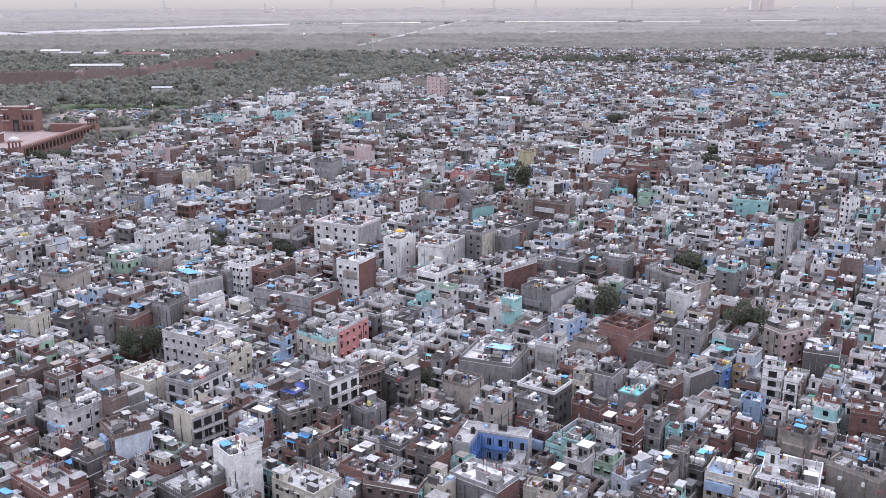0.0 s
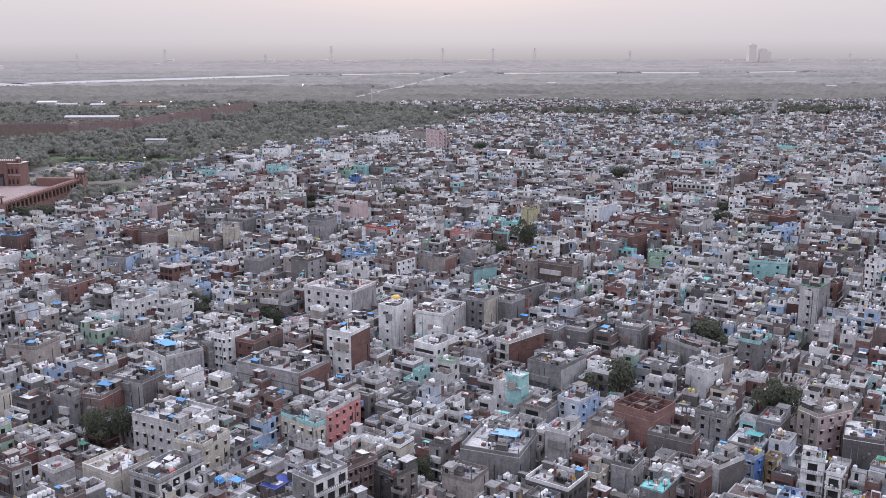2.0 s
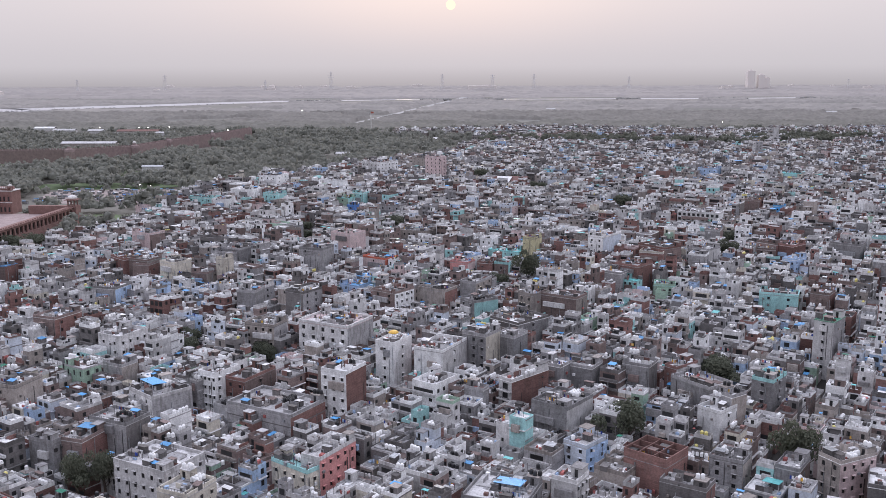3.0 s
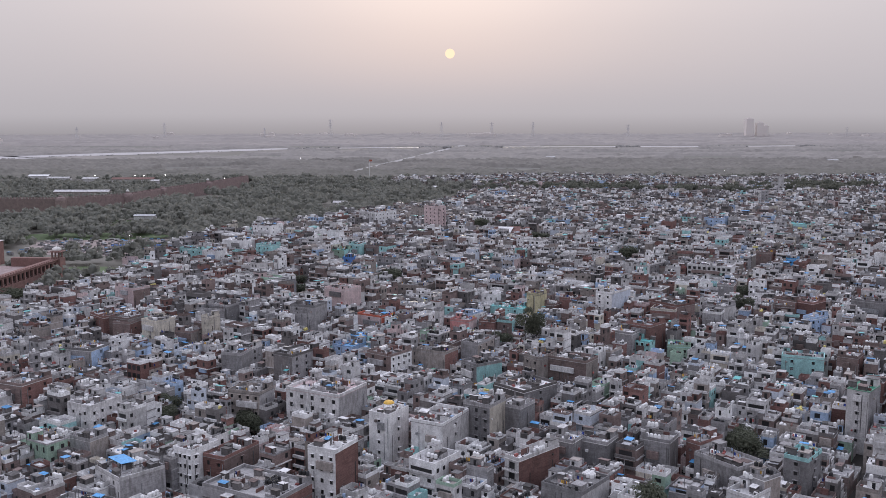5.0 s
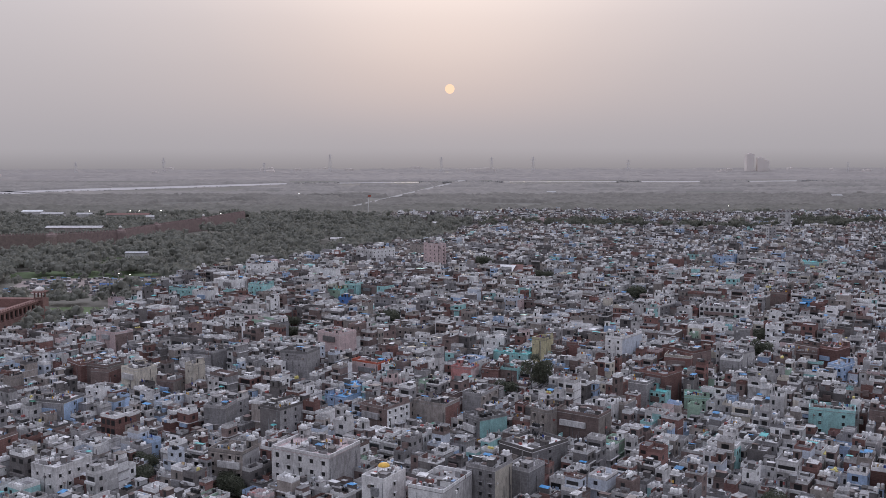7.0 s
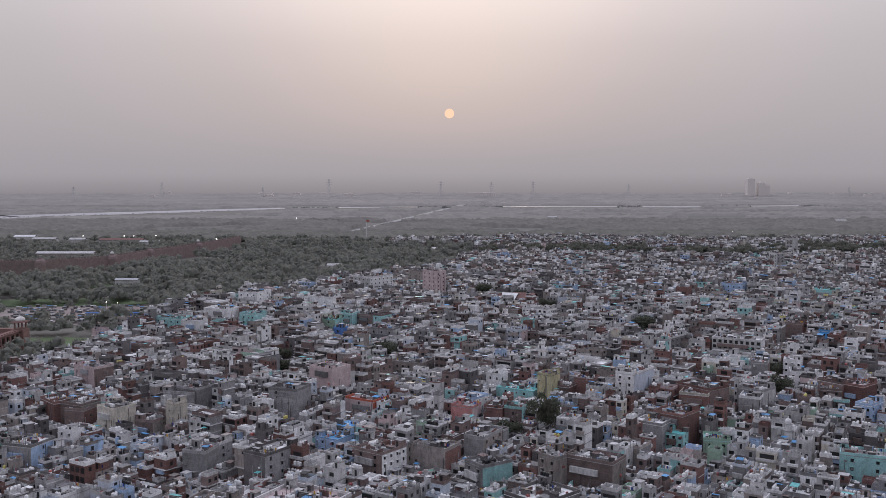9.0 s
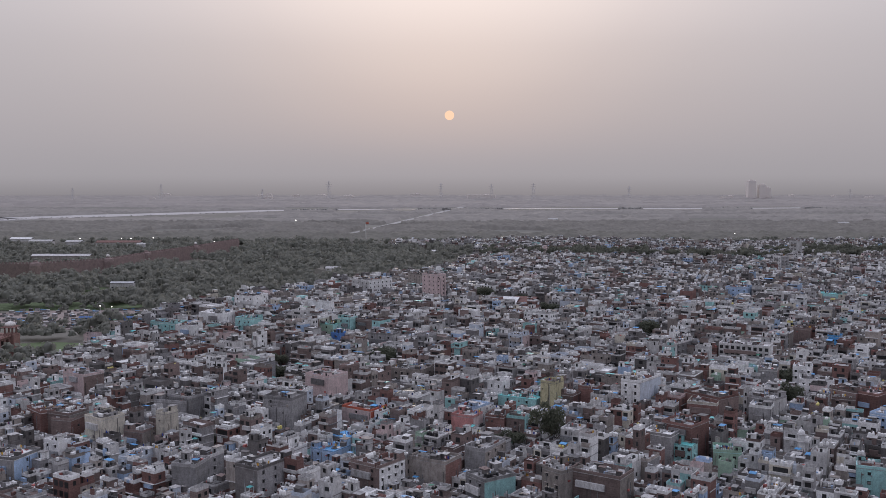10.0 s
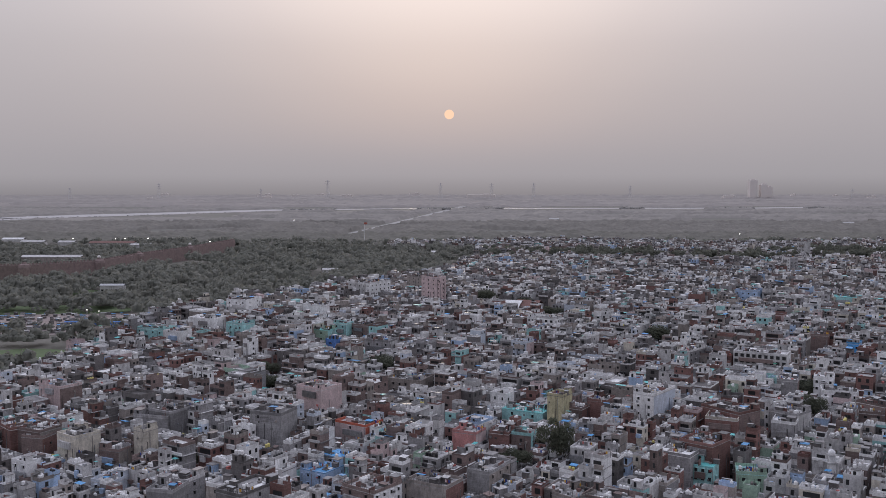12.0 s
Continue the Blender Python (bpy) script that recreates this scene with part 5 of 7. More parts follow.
landmark(-20.7, 242.3, 5.0, 4.5, -1, 5, 14.0, "white white", (3, 1), "green", "modern white house with dark windows and balconies", tanks=4, balcony=1)
landmark(-15.7, 240.5, 3.4, 4.8, -8, 4, 12.0, "white tan", (2, 2), "roof", "white house with black-framed windows beside a modern one", tanks=1, balcony=1)
landmark(-10.7, 268.1, 9.2, 13.3, -0, 4, 12.0, "dark cream", (0, 0), "roofwhite", "dark cement house with a white roof rim", tanks=0)
landmark(1.5, 231.1, 6.3, 5.7, 2, 3, 11.0, "brick oldbrick", (1, 0), "roofdark", "bare red-brick house with a sunken roof terrace", tanks=0, stair=0)
landmark(1.5, 196.8, 10.8, 5.8, -23, 4, 12.0, "tan tan", (0, 0), "roof", "large beige house with rows of tanks along its roof", tanks=10)
landmark(-11.2, 192.4, 11.7, 12.7, -0, 3, 10.0, "white offwhite", (3, 2), "offwhite", "white terrace house with a long balcony and roof tanks", tanks=8)
landmark(-22.9, 190.0, 9.1, 7.5, -5, 3, 9.0, "cream grey", (4, 0), "blue", "cream house with a pale blue top storey", tanks=10)
landmark(-22.8, 213.4, 5.2, 3.8, -12, 3, 9.0, "brick brick", (0, 0), "roof", "small bare red-brick house", tanks=2)
landmark(-11.9, 214.8, 8.0, 3.2, -14, 3, 9.0, "tan rose", (0, 0), "roofdark", "blank beige and rose house beside a lane", tanks=0, stair=0)
landmark(-38.6, 207.5, 3.0, 3.7, -6, 3, 8.0, "mint mint", (1, 1), "mint", "small turquoise house with an open roof room", tanks=1)
landmark(-103.3, 150.3, 12.2, 8.5, -11, 3, 8.0, "cream cream", (4, 0), "roof", "pale yellow house with arched ground openings", tanks=0)
landmark(-85.3, 155.9, 12.2, 4.8, 6, 3, 9.0, "oldbrick mint", (4, 2), "roofwhite", "house with a bright blue shuttered front and roof tanks", tanks=6)
landmark(-68.8, 164.6, 12.3, 8.0, -13, 3, 10.0, "grey brick", (0, 0), "roofwhite", "house with a wide whitewashed roof", tanks=4)
landmark(-152.7, 127.5, 16.2, 8.4, -13, 3, 8.0, "brick brick", (2, 2), "roof", "brick house with a pale roof and a stair hut", tanks=1)
landmark(-123.3, 138.3, 9.8, 11.1, -16, 3, 9.0, "dark brick", (0, 0), "roof", "brick house with a pale roof and tanks along its edge", tanks=8)
landmark(-140.4, 161.0, 8.1, 8.5, -18, 4, 13.0, "cream grey", (0, 3), "offwhite", "four-storey house with long balconies, cream side wall", tanks=4, balcony=2)
landmark(-123.8, 180.3, 5.8, 11.3, -29, 3, 9.0, "tan tan", (0, 4), "roof", "long beige house with arched windows", tanks=2)
landmark(-117.6, 185.1, 7.0, 9.7, -16, 5, 16.0, "grey white", (1, 3), "roofwhite", "tall house with white balconies and a grey side wall", tanks=3, balcony=2)
landmark(-114.1, 195.7, 3.0, 8.7, -19, 5, 14.0, "oldbrick oldbrick", (0, 6), "roof", "brown lattice-fronted tall house", tanks=0)
landmark(-108.4, 200.9, 9.8, 6.8, -16, 4, 12.0, "dark tan", (3, 2), "roofdark", "unfinished dark house frame with open window holes", tanks=0)
landmark(-109.1, 186.5, 5.8, 6.8, -21, 3, 9.0, "grey grey", (0, 0), "roofdark", "small blank grey cement cube house", tanks=1)
landmark(-172.7, 180.8, 11.4, 11.0, -8, 3, 8.5, "cream cream", (0, 0), "roofwhite", "cream house with a bright white roof", tanks=6)
landmark(-153.6, 177.0, 9.2, 13.5, -5, 4, 12.9, "grey offwhite", (2, 4), "roofdark", "grey-roofed house with white-framed front and dark glass", tanks=7, band="offwhite", win=(2.2, 2.0), ledge=0)
landmark(-126.0, 162.1, 3.8, 4.5, -9, 4, 11.0, "lilac lilac", (0, 2), "roofwhite", "slim whitish-blue tower house with five roof tanks", tanks=5, stair=0, junk=1)
landmark(-192.1, 167.7, 6.8, 5.0, -10, 3, 10.0, "oldbrick offwhite", (0, 2), "roof", "brown and white house with roof tanks", tanks=3)
landmark(-200.3, 217.7, 12.9, 9.1, 0, 5, 14.0, "grey dark", (0, 0), "roof", "blank grey cement house wall", tanks=3)
landmark(-210.5, 202.0, 8.4, 4.4, 1, 4, 12.0, "grey grey", (0, 0), "roofdark", "blank grey cement house with column stubs", tanks=2)
landmark(-204.0, 208.2, 7.4, 10.3, 6, 4, 12.0, "oldbrick brick", (0, 0), "roof", "brick house with blue sheeting on its roof", tanks=0, tarp="tarp")
landmark(-235.1, 195.7, 10.2, 8.0, 3, 4, 11.0, "cream cream", (0, 0), "roof", "pale yellow blank house", tanks=4)
landmark(-252.4, 227.8, 11.3, 11.6, 8, 4, 13.0, "tan tan", (1, 0), "roofdark", "dusty beige house with a stained wall", tanks=3)
landmark(-208.9, 243.2, 13.6, 13.2, -19, 4, 12.0, "offwhite grey", (2, 0), "roof", "pale house with many white tanks, blue box on roof", tanks=12, tarp="tarp")
landmark(-198.5, 257.8, 7.1, 10.3, -6, 5, 15.0, "white white", (4, 3), "roofwhite", "white apartment tower with brown stripes and dark windows", tanks=6)
landmark(-190.8, 263.6, 7.4, 15.0, -3, 4, 13.0, "brick oldbrick", (2, 1), "roofdark", "brown brick house with blue windows", tanks=4)
landmark(-217.1, 308.3, 12.2, 9.1, 4, 5, 14.0, "tan grey", (4, 0), "roofdark", "beige apartment house with four columns of windows", tanks=2)
landmark(-255.7, 277.3, 10.4, 13.1, -3, 4, 14.0, "offwhite offwhite", (2, 4), "roof", "weathered white house with tall windows", tanks=3)
landmark(-237.2, 256.5, 8.2, 7.0, -3, 4, 12.0, "grey tan", (0, 0), "roof", "blank grey cement house with a stepped top", tanks=0)
landmark(-136.7, 318.8, 9.4, 9.9, -8, 6, 18.0, "grey cream", (3, 0), "roof", "tall grey apartment house with a cream side wall", tanks=8)
landmark(-128.9, 326.8, 7.5, 9.0, -10, 5, 16.0, "grey grey", (0, 0), "roof", "blank grey cement house behind a cream wall", tanks=1)
landmark(-145.5, 305.5, 10.5, 17.0, -3, 5, 16.3, "white offwhite", (0, 1), "roofdark", "white house with heavily stained walls and broken roof sheets", tanks=0, junk=14, stair=0)
landmark(-160.8, 301.3, 7.2, 10.6, -7, 5, 17.0, "white white", (1, 1), "white", "narrow white tower house with a yellow roof canopy", tanks=1, canopy="yellow", stair=0)
landmark(-96.3, 283.2, 11.7, 14.6, -13, 4, 13.0, "grey offwhite", (0, 0), "roofdark", "grey and white house with a cluster of roof tanks", tanks=10)
landmark(-111.8, 293.3, 5.1, 17.2, -20, 5, 15.0, "offwhite brick", (1, 0), "roofwhite", "brick house with white balconies", tanks=5, balcony=1)
landmark(-107.3, 310.1, 7.4, 7.5, -10, 5, 14.0, "grey grey", (0, 0), "roofwhite", "blank grey house with a white roof", tanks=3)
landmark(-100.1, 315.9, 9.7, 8.6, -7, 4, 13.0, "grey grey", (0, 0), "roofwhite", "blank grey cement house with a white parapet", tanks=3)
landmark(-83.3, 321.6, 8.9, 7.7, -6, 5, 14.0, "grey dark", (0, 0), "roof", "blank grey cement house with green tanks", tanks=4)
landmark(-71.6, 328.0, 4.7, 10.8, -26, 4, 13.0, "brick offwhite", (0, 2), "roof", "brick house with a white side and tanks", tanks=5)
landmark(-63.1, 315.9, 15.1, 10.1, -31, 4, 13.0, "grey grey", (0, 0), "roofdark", "long grey cement house beside a big tree", tanks=3)
landmark(-52.1, 302.8, 4.9, 6.6, -30, 5, 15.0, "grey tan", (0, 0), "roofwhite", "tall narrow beige house with white roof", tanks=4)
landmark(-55.3, 298.4, 7.3, 9.1, -22, 4, 12.0, "white white", (0, 1), "offwhite", "white house with a blue window beside a lane", tanks=3)
landmark(-44.6, 325.1, 6.6, 10.5, -15, 5, 14.0, "grey grey", (1, 1), "mint", "grey house with a turquoise roof room", tanks=4, pmat="mint")
landmark(-31.0, 373.2, 6.7, 10.4, -17, 7, 20.5, "offwhite grey", (1, 0), "tarpgreen", "tall pale house with a green rooftop", tanks=0, pmat="green")
landmark(-20.3, 271.7, 6.7, 12.3, -38, 5, 15.0, "tan rose", (2, 4), "roofwhite", "rose and beige apartment house with wide windows", tanks=6)
landmark(-32.5, 270.8, 6.0, 9.8, -10, 4, 11.0, "grey oldbrick", (0, 0), "roof", "grey and brown house beside a tall tree", tanks=2)
landmark(-47.1, 268.7, 8.6, 7.4, -9, 4, 11.0, "grey tan", (2, 0), "roofdark", "row of dark grey houses below a lane", tanks=5)
landmark(-83.1, 262.9, 7.1, 10.1, -18, 4, 11.0, "lilac blue", (2, 2), "roof", "pale blue house with dark windows", tanks=1)
landmark(-116.8, 446.4, 11.6, 12.6, -18, 6, 16.5, "brick brick", (0, 0), "roof", "bare red-brick house with concrete columns", tanks=3)
landmark(-115.5, 491.4, 17.1, 12.0, -29, 6, 16.5, "brick oldbrick", (0, 0), "roof", "broad bare red-brick house wall", tanks=0)
landmark(-123.3, 439.9, 12.1, 15.6, -10, 5, 14.5, "grey grey", (0, 0), "roofwhite", "grey house with white rubble on its roof", tanks=0, junk=12)
landmark(-66.1, 524.2, 11.3, 12.0, -28, 6, 16.5, "oldbrick brick", (0, 0), "roofwhite", "brown brick house with white roof tanks", tanks=3)
landmark(-57.8, 521.6, 9.2, 12.0, -24, 6, 16.5, "brick brick", (0, 0), "rose", "bare red-brick house with a pale terrace", tanks=1)
landmark(-95.5, 499.8, 11.3, 10.0, -24, 5, 15.5, "grey offwhite", (0, 0), "roof", "blank pale grey house", tanks=2)
landmark(-32.5, 536.3, 14.5, 11.0, -13, 6, 16.5, "grey grey", (0, 0), "roof", "wide pale grey house front", tanks=1)
landmark(-37.1, 436.7, 7.4, 9.5, -10, 5, 14.5, "oldbrick brick", (0, 0), "roof", "brown brick house with a plain wall", tanks=1)
landmark(-53.6, 436.0, 15.2, 9.0, 2, 4, 12.5, "mint green", (2, 0), "roofdark", "pale turquoise house beside a tree", tanks=2)
landmark(-12.7, 431.9, 4.6, 7.0, -31, 6, 17.5, "white white", (2, 2), "white", "narrow white house with square windows", tanks=1)
landmark(-162.1, 376.5, 9.6, 11.9, -30, 4, 12.5, "grey mint", (2, 0), "roof", "pale house with a long row of white tanks", tanks=8)
landmark(-135.3, 351.3, 13.7, 16.6, -22, 5, 14.5, "dark grey", (0, 1), "roofwhite", "grey house with round rooftop storage", tanks=5)
landmark(-141.4, 383.7, 7.8, 10.0, -23, 5, 15.5, "tan tan", (2, 0), "roofdark", "beige house with square windows", tanks=2)
landmark(-130.0, 386.0, 16.5, 10.0, -9, 5, 15.5, "oldbrick tan", (0, 0), "roof", "brown house with a long wall", tanks=5)
landmark(-197.8, 370.0, 12.0, 12.5, -12, 5, 14.0, "oldbrick white", (2, 4), "roof", "brick house with white window bays", tanks=6)
landmark(-224.9, 347.4, 9.2, 15.6, -8, 6, 16.5, "dark grey", (0, 3), "roofdark", "dark grey cement apartment block", tanks=2)
landmark(-247.2, 340.1, 8.1, 9.3, 11, 5, 15.5, "grey grey", (0, 0), "roof", "small grey tower house with tanks", tanks=3)
landmark(-307.1, 324.4, 13.0, 11.9, 8, 5, 14.5, "grey blue", (0, 1), "roofwhite", "pale grey and blue house with a white roof", tanks=2)
landmark(-304.7, 407.6, 13.7, 14.0, -5, 5, 15.5, "grey grey", (0, 0), "roofdark", "long blank grey house", tanks=3)
landmark(-145.2, 499.5, 8.6, 19.0, -13, 6, 18.5, "white lilac", (2, 0), "offwhite", "tall white house with a pale blue side", tanks=1)
landmark(-178.0, 482.3, 6.6, 8.0, -10, 6, 17.5, "straw straw", (0, 0), "roofdark", "pale yellow plastered tower house", tanks=0)
landmark(-267.7, 451.1, 13.3, 12.0, -11, 6, 18.5, "rose rose", (0, 0), "roof", "pale rose blank-walled house", tanks=1)
landmark(-263.1, 413.8, 12.7, 11.6, 5, 6, 17.5, "grey grey", (0, 0), "roofdark", "grey column-fronted house with white rooms on top", tanks=0)
landmark(-241.0, 436.7, 14.5, 10.7, -9, 4, 10.5, "rose tarporange", (1, 0), "roof", "house with orange-red painted roof walls", tanks=2, stair=0, pmat="tarporange")
landmark(-366.6, 412.8, 14.3, 10.0, -9, 6, 17.5, "rose oldbrick", (0, 0), "roof", "pale pink plain-walled house", tanks=3)
landmark(-340.4, 369.2, 13.3, 10.0, -21, 5, 14.5, "brick brick", (1, 0), "roof", "dark red-brown house in a dense town row", tanks=2)
landmark(-331.5, 370.5, 14.7, 12.0, -0, 5, 14.5, "oldbrick tan", (0, 0), "roof", "brown brick house wall", tanks=5)
landmark(-309.8, 367.7, 10.0, 10.0, -12, 5, 15.5, "cream cream", (0, 0), "roof", "cream blank-walled house in a dense town row", tanks=3)
landmark(-379.7, 331.0, 12.1, 8.6, 9, 5, 14.5, "oldbrick brick", (0, 0), "tarp", "brown house with blue roof sheet", tanks=3)
landmark(-360.8, 307.6, 14.7, 9.0, -1, 4, 12.5, "white white", (2, 0), "white", "low white house with small windows", tanks=0)
landmark(-290.6, 280.8, 10.5, 13.1, 1, 5, 15.5, "oldbrick brick", (0, 2), "roofwhite", "brick house with concrete frame", tanks=0, junk=10)
landmark(-119.4, 621.0, 25.2, 12.0, -3, 5, 15.0, "offwhite white", (9, 0), "roof", "white office block with long dark window bays", tanks=4, win=(2.2, 1.8), ledge=0)
landmark(-363.9, 755.7, 15.6, 10.0, -23, 9, 28.0, "rose rose", (3, 2), "roof", "tall pale pink apartment tower", tanks=2)
landmark(-426.9, 772.2, 19.7, 26.0, -17, 6, 20.0, "offwhite white", (4, 6), "white", "stepped white apartment building at the edge of the park", tanks=4)
landmark(-418.7, 840.6, 21.5, 10.0, -31, 6, 18.0, "tan tan", (3, 1), "roof", "beige tower beside the pink apartment tower", tanks=1)
landmark(-262.1, 412.2, 10.1, 8.5, 8, 5, 15.0, "grey grey", (0, 0), "roofdark", "grey house with fluted columns", tanks=0)
landmark(-265.3, 427.0, 7.5, 8.0, -3, 6, 17.0, "white lilac", (3, 2), "white", "white and pale blue rooftop house", tanks=2)
landmark(-307.2, 404.0, 14.3, 12.1, 8, 5, 14.0, "grey grey", (0, 0), "roof", "wide blank grey cement house", tanks=4)
landmark(-327.5, 368.6, 8.3, 11.7, 11, 4, 13.0, "oldbrick brick", (0, 0), "roof", "brown brick house with a whitened roof rim", tanks=0)
landmark(-339.2, 369.6, 9.1, 10.0, -4, 4, 13.0, "brick brick", (2, 1), "roofdark", "dark red house with small windows", tanks=1)
landmark(-289.3, 377.3, 5.2, 6.0, -8, 6, 17.0, "cream cream", (0, 0), "roofdark", "narrow cream tower house", tanks=0)
landmark(-451.6, 563.1, 20.1, 12.0, 1, 4, 13.0, "mint white", (4, 0), "white", "pale turquoise house at the edge of the park", tanks=4)
landmark(-431.6, 558.6, 12.8, 9.0, -2, 4, 13.0, "white white", (0, 0), "white", "blank white house at the edge of the park", tanks=0)
landmark(-436.9, 591.4, 18.1, 13.9, 4, 5, 16.0, "white white", (0, 0), "white", "white house with a brown window band", tanks=2)
landmark(-461.1, 659.6, 15.6, 19.3, 4, 6, 18.0, "white white", (3, 2), "white", "tall white house at the edge of the park", tanks=2)
landmark(-416.1, 682.8, 18.6, 12.0, -2, 4, 14.0, "white white", (0, 0), "roof", "white house above the park", tanks=2)
landmark(-198.2, 440.8, 9.4, 8.0, -3, 3, 11.0, "pink rose", (0, 0), "roof", "salmon-pink house wall in a dense town row", tanks=0)
landmark(-187.2, 445.3, 7.4, 8.0, 2, 3, 11.0, "brick brick", (0, 0), "roofwhite", "red-brown house beside a turquoise terrace", tanks=1)
landmark(-179.5, 447.4, 7.3, 8.0, 1, 3, 11.0, "oldbrick mint", (1, 0), "mint", "brown house with a turquoise roof terrace", tanks=2, pmat="mint")
landmark(-192.3, 485.2, 17.7, 10.0, -5, 3, 9.0, "mint mint", (2, 0), "tarpmint", "turquoise sheeted terraces in a dense town row", tanks=2)
landmark(-173.3, 399.3, 7.6, 15.3, -4, 5, 14.0, "grey tan", (0, 3), "roof", "grey cement house with a pale roof", tanks=4)
landmark(-203.4, 373.3, 9.5, 7.7, -4, 4, 11.0, "brick brick", (0, 1), "roofwhite", "brick house with a whitewashed roof", tanks=5)
landmark(-184.2, 383.2, 14.0, 10.0, -6, 4, 13.0, "tan brick", (0, 0), "roof", "long beige and brick house", tanks=2)
landmark(-225.9, 388.0, 9.0, 10.0, -6, 3, 9.0, "blue blue", (2, 0), "tarp", "pale blue house with an awning", tanks=2)
landmark(-114.9, 437.3, 6.5, 6.8, -6, 4, 11.0, "mint mint", (3, 1), "tarpmint", "turquoise house with an open roof terrace", tanks=1)
landmark(-101.8, 441.8, 9.2, 9.0, 11, 3, 10.0, "green mint", (2, 0), "mint", "pale mint house with a long terrace", tanks=1)
landmark(-116.6, 447.4, 8.3, 6.2, -43, 4, 13.0, "brick brick", (0, 0), "roofwhite", "brick house with cement columns and white roof", tanks=6)
landmark(-116.7, 484.6, 11.3, 12.0, 0, 5, 15.0, "brick brick", (0, 0), "roofwhite", "broad brick house with a cream roof rim", tanks=3, pmat="cream")
landmark(-96.2, 492.7, 8.2, 12.0, -3, 4, 14.0, "grey grey", (0, 0), "white", "grey house with a white roof edge", tanks=4, pmat="white")
landmark(-102.2, 566.7, 8.4, 12.0, 1, 4, 14.0, "grey oldbrick", (0, 0), "roofwhite", "pale grey block with white tanks", tanks=3)
landmark(-81.8, 570.0, 14.4, 9.0, 8, 3, 10.0, "white white", (5, 0), "white", "low white house row", tanks=6)
landmark(-68.6, 520.6, 8.7, 12.0, 3, 5, 14.0, "oldbrick brick", (2, 0), "roof", "brown brick house with concrete frame", tanks=4)
landmark(-152.1, 614.3, 6.4, 17.8, -17, 5, 15.0, "offwhite grey", (1, 4), "roofdark", "pale house with arched windows", tanks=2)
landmark(-149.9, 506.3, 3.0, 12.7, -26, 5, 15.0, "white lilac", (1, 0), "white", "white house with a long pale side wall", tanks=2)
landmark(-130.9, 563.7, 6.3, 8.0, -9, 4, 12.0, "brick oldbrick", (1, 0), "tan", "red-brown house with a pale roof", tanks=0)
landmark(-238.9, 605.0, 9.2, 8.0, -9, 5, 14.0, "lilac rose", (3, 0), "white", "lilac house with dark square windows", tanks=2)
landmark(-233.9, 614.2, 10.8, 9.0, 7, 4, 12.0, "oldbrick brick", (3, 0), "roof", "brown house beside a lilac one", tanks=0)
landmark(-92.4, 894.2, 15.7, 14.0, 1, 3, 12.0, "mint mint", (0, 0), "tarpmint", "pale turquoise shed roof", tanks=0, stair=0)
landmark(-151.1, 1115.0, 11.0, 10.0, -42, 7, 22.0, "offwhite grey", (3, 2), "roof", "distant pale tower block", tanks=0)
landmark(-150.0, 1262.0, 9.5, 11.0, -29, 8, 28.0, "offwhite offwhite", (5, 0), "roof", "distant tower block with vertical bands", tanks=0)
landmark(-160.5, 889.9, 17.5, 12.0, -13, 4, 14.0, "blue blue", (4, 0), "roof", "pale blue house with rows of windows", tanks=2)
landmark(-76.8, 1107.4, 11.2, 10.0, -49, 4, 14.0, "rose brick", (0, 0), "roof", "distant red-painted house in a dense town row", tanks=0)
landmark(-280.9, 352.6, 8.0, 9.0, 5, 3, 9.0, "lilac lilac", (2, 0), "roof", "violet house with dark windows", tanks=0)
landmark(-252.7, 351.7, 11.1, 9.0, -3, 5, 14.0, "offwhite grey", (0, 1), "roof", "stained pale tower house", tanks=2)
landmark(-297.1, 373.0, 8.4, 10.0, 2, 4, 11.0, "oldbrick tan", (0, 0), "roofdark", "dark brown house with roof tanks", tanks=4)
landmark(-313.7, 351.3, 7.6, 9.0, -3, 4, 11.0, "white white", (2, 0), "white", "white house with a blue window", tanks=0)
landmark(-53.5, 495.1, 5.9, 11.4, -23, 5, 15.0, "blue blue", (3, 2), "white", "bright sky-blue painted house", tanks=1)
landmark(-358.5, 618.1, 14.8, 10.0, -11, 5, 15.0, "white white", (0, 0), "white", "white blank-walled house above the park", tanks=1)
landmark(-31.2, 718.8, 3.5, 8.0, -20, 4, 14.0, "white white", (0, 0), "white", "distant white house in a dense town row", tanks=1)
landmark(-149.8, 515.6, 9.2, 13.6, -17, 5, 15.0, "white lilac", (1, 1), "white", "white house with one long pale blue-grey side", tanks=1)
landmark(-200.0, 451.6, 8.4, 10.1, -11, 4, 12.0, "blue white", (2, 0), "white", "pale blue and white stepped terrace house", tanks=2)
landmark(-228.8, 402.0, 7.9, 7.9, -12, 3, 9.0, "grey grey", (1, 0), "tarp", "grey house with a bright blue roof sheet", tanks=0, stair=0, junk=0)
landmark(-229.4, 387.6, 5.0, 7.4, -7, 3, 9.0, "blue blue", (2, 2), "blue", "pale blue two-level house with terraces", tanks=3)
landmark(-277.1, 699.5, 11.4, 14.0, 0, 3, 12.0, "tan brick", (0, 0), "roofwhite", "market hall with pale sheds on its roof", tanks=0, stair=0)
landmark(-165.2, 495.7, 8.0, 10.0, -3, 4, 14.0, "brick oldbrick", (0, 0), "roofdark", "brown brick house with blue trim", tanks=4)
landmark(-172.3, 487.6, 7.0, 9.0, -6, 4, 12.0, "oldbrick brick", (0, 0), "roof", "low dusty brown brick house", tanks=4)
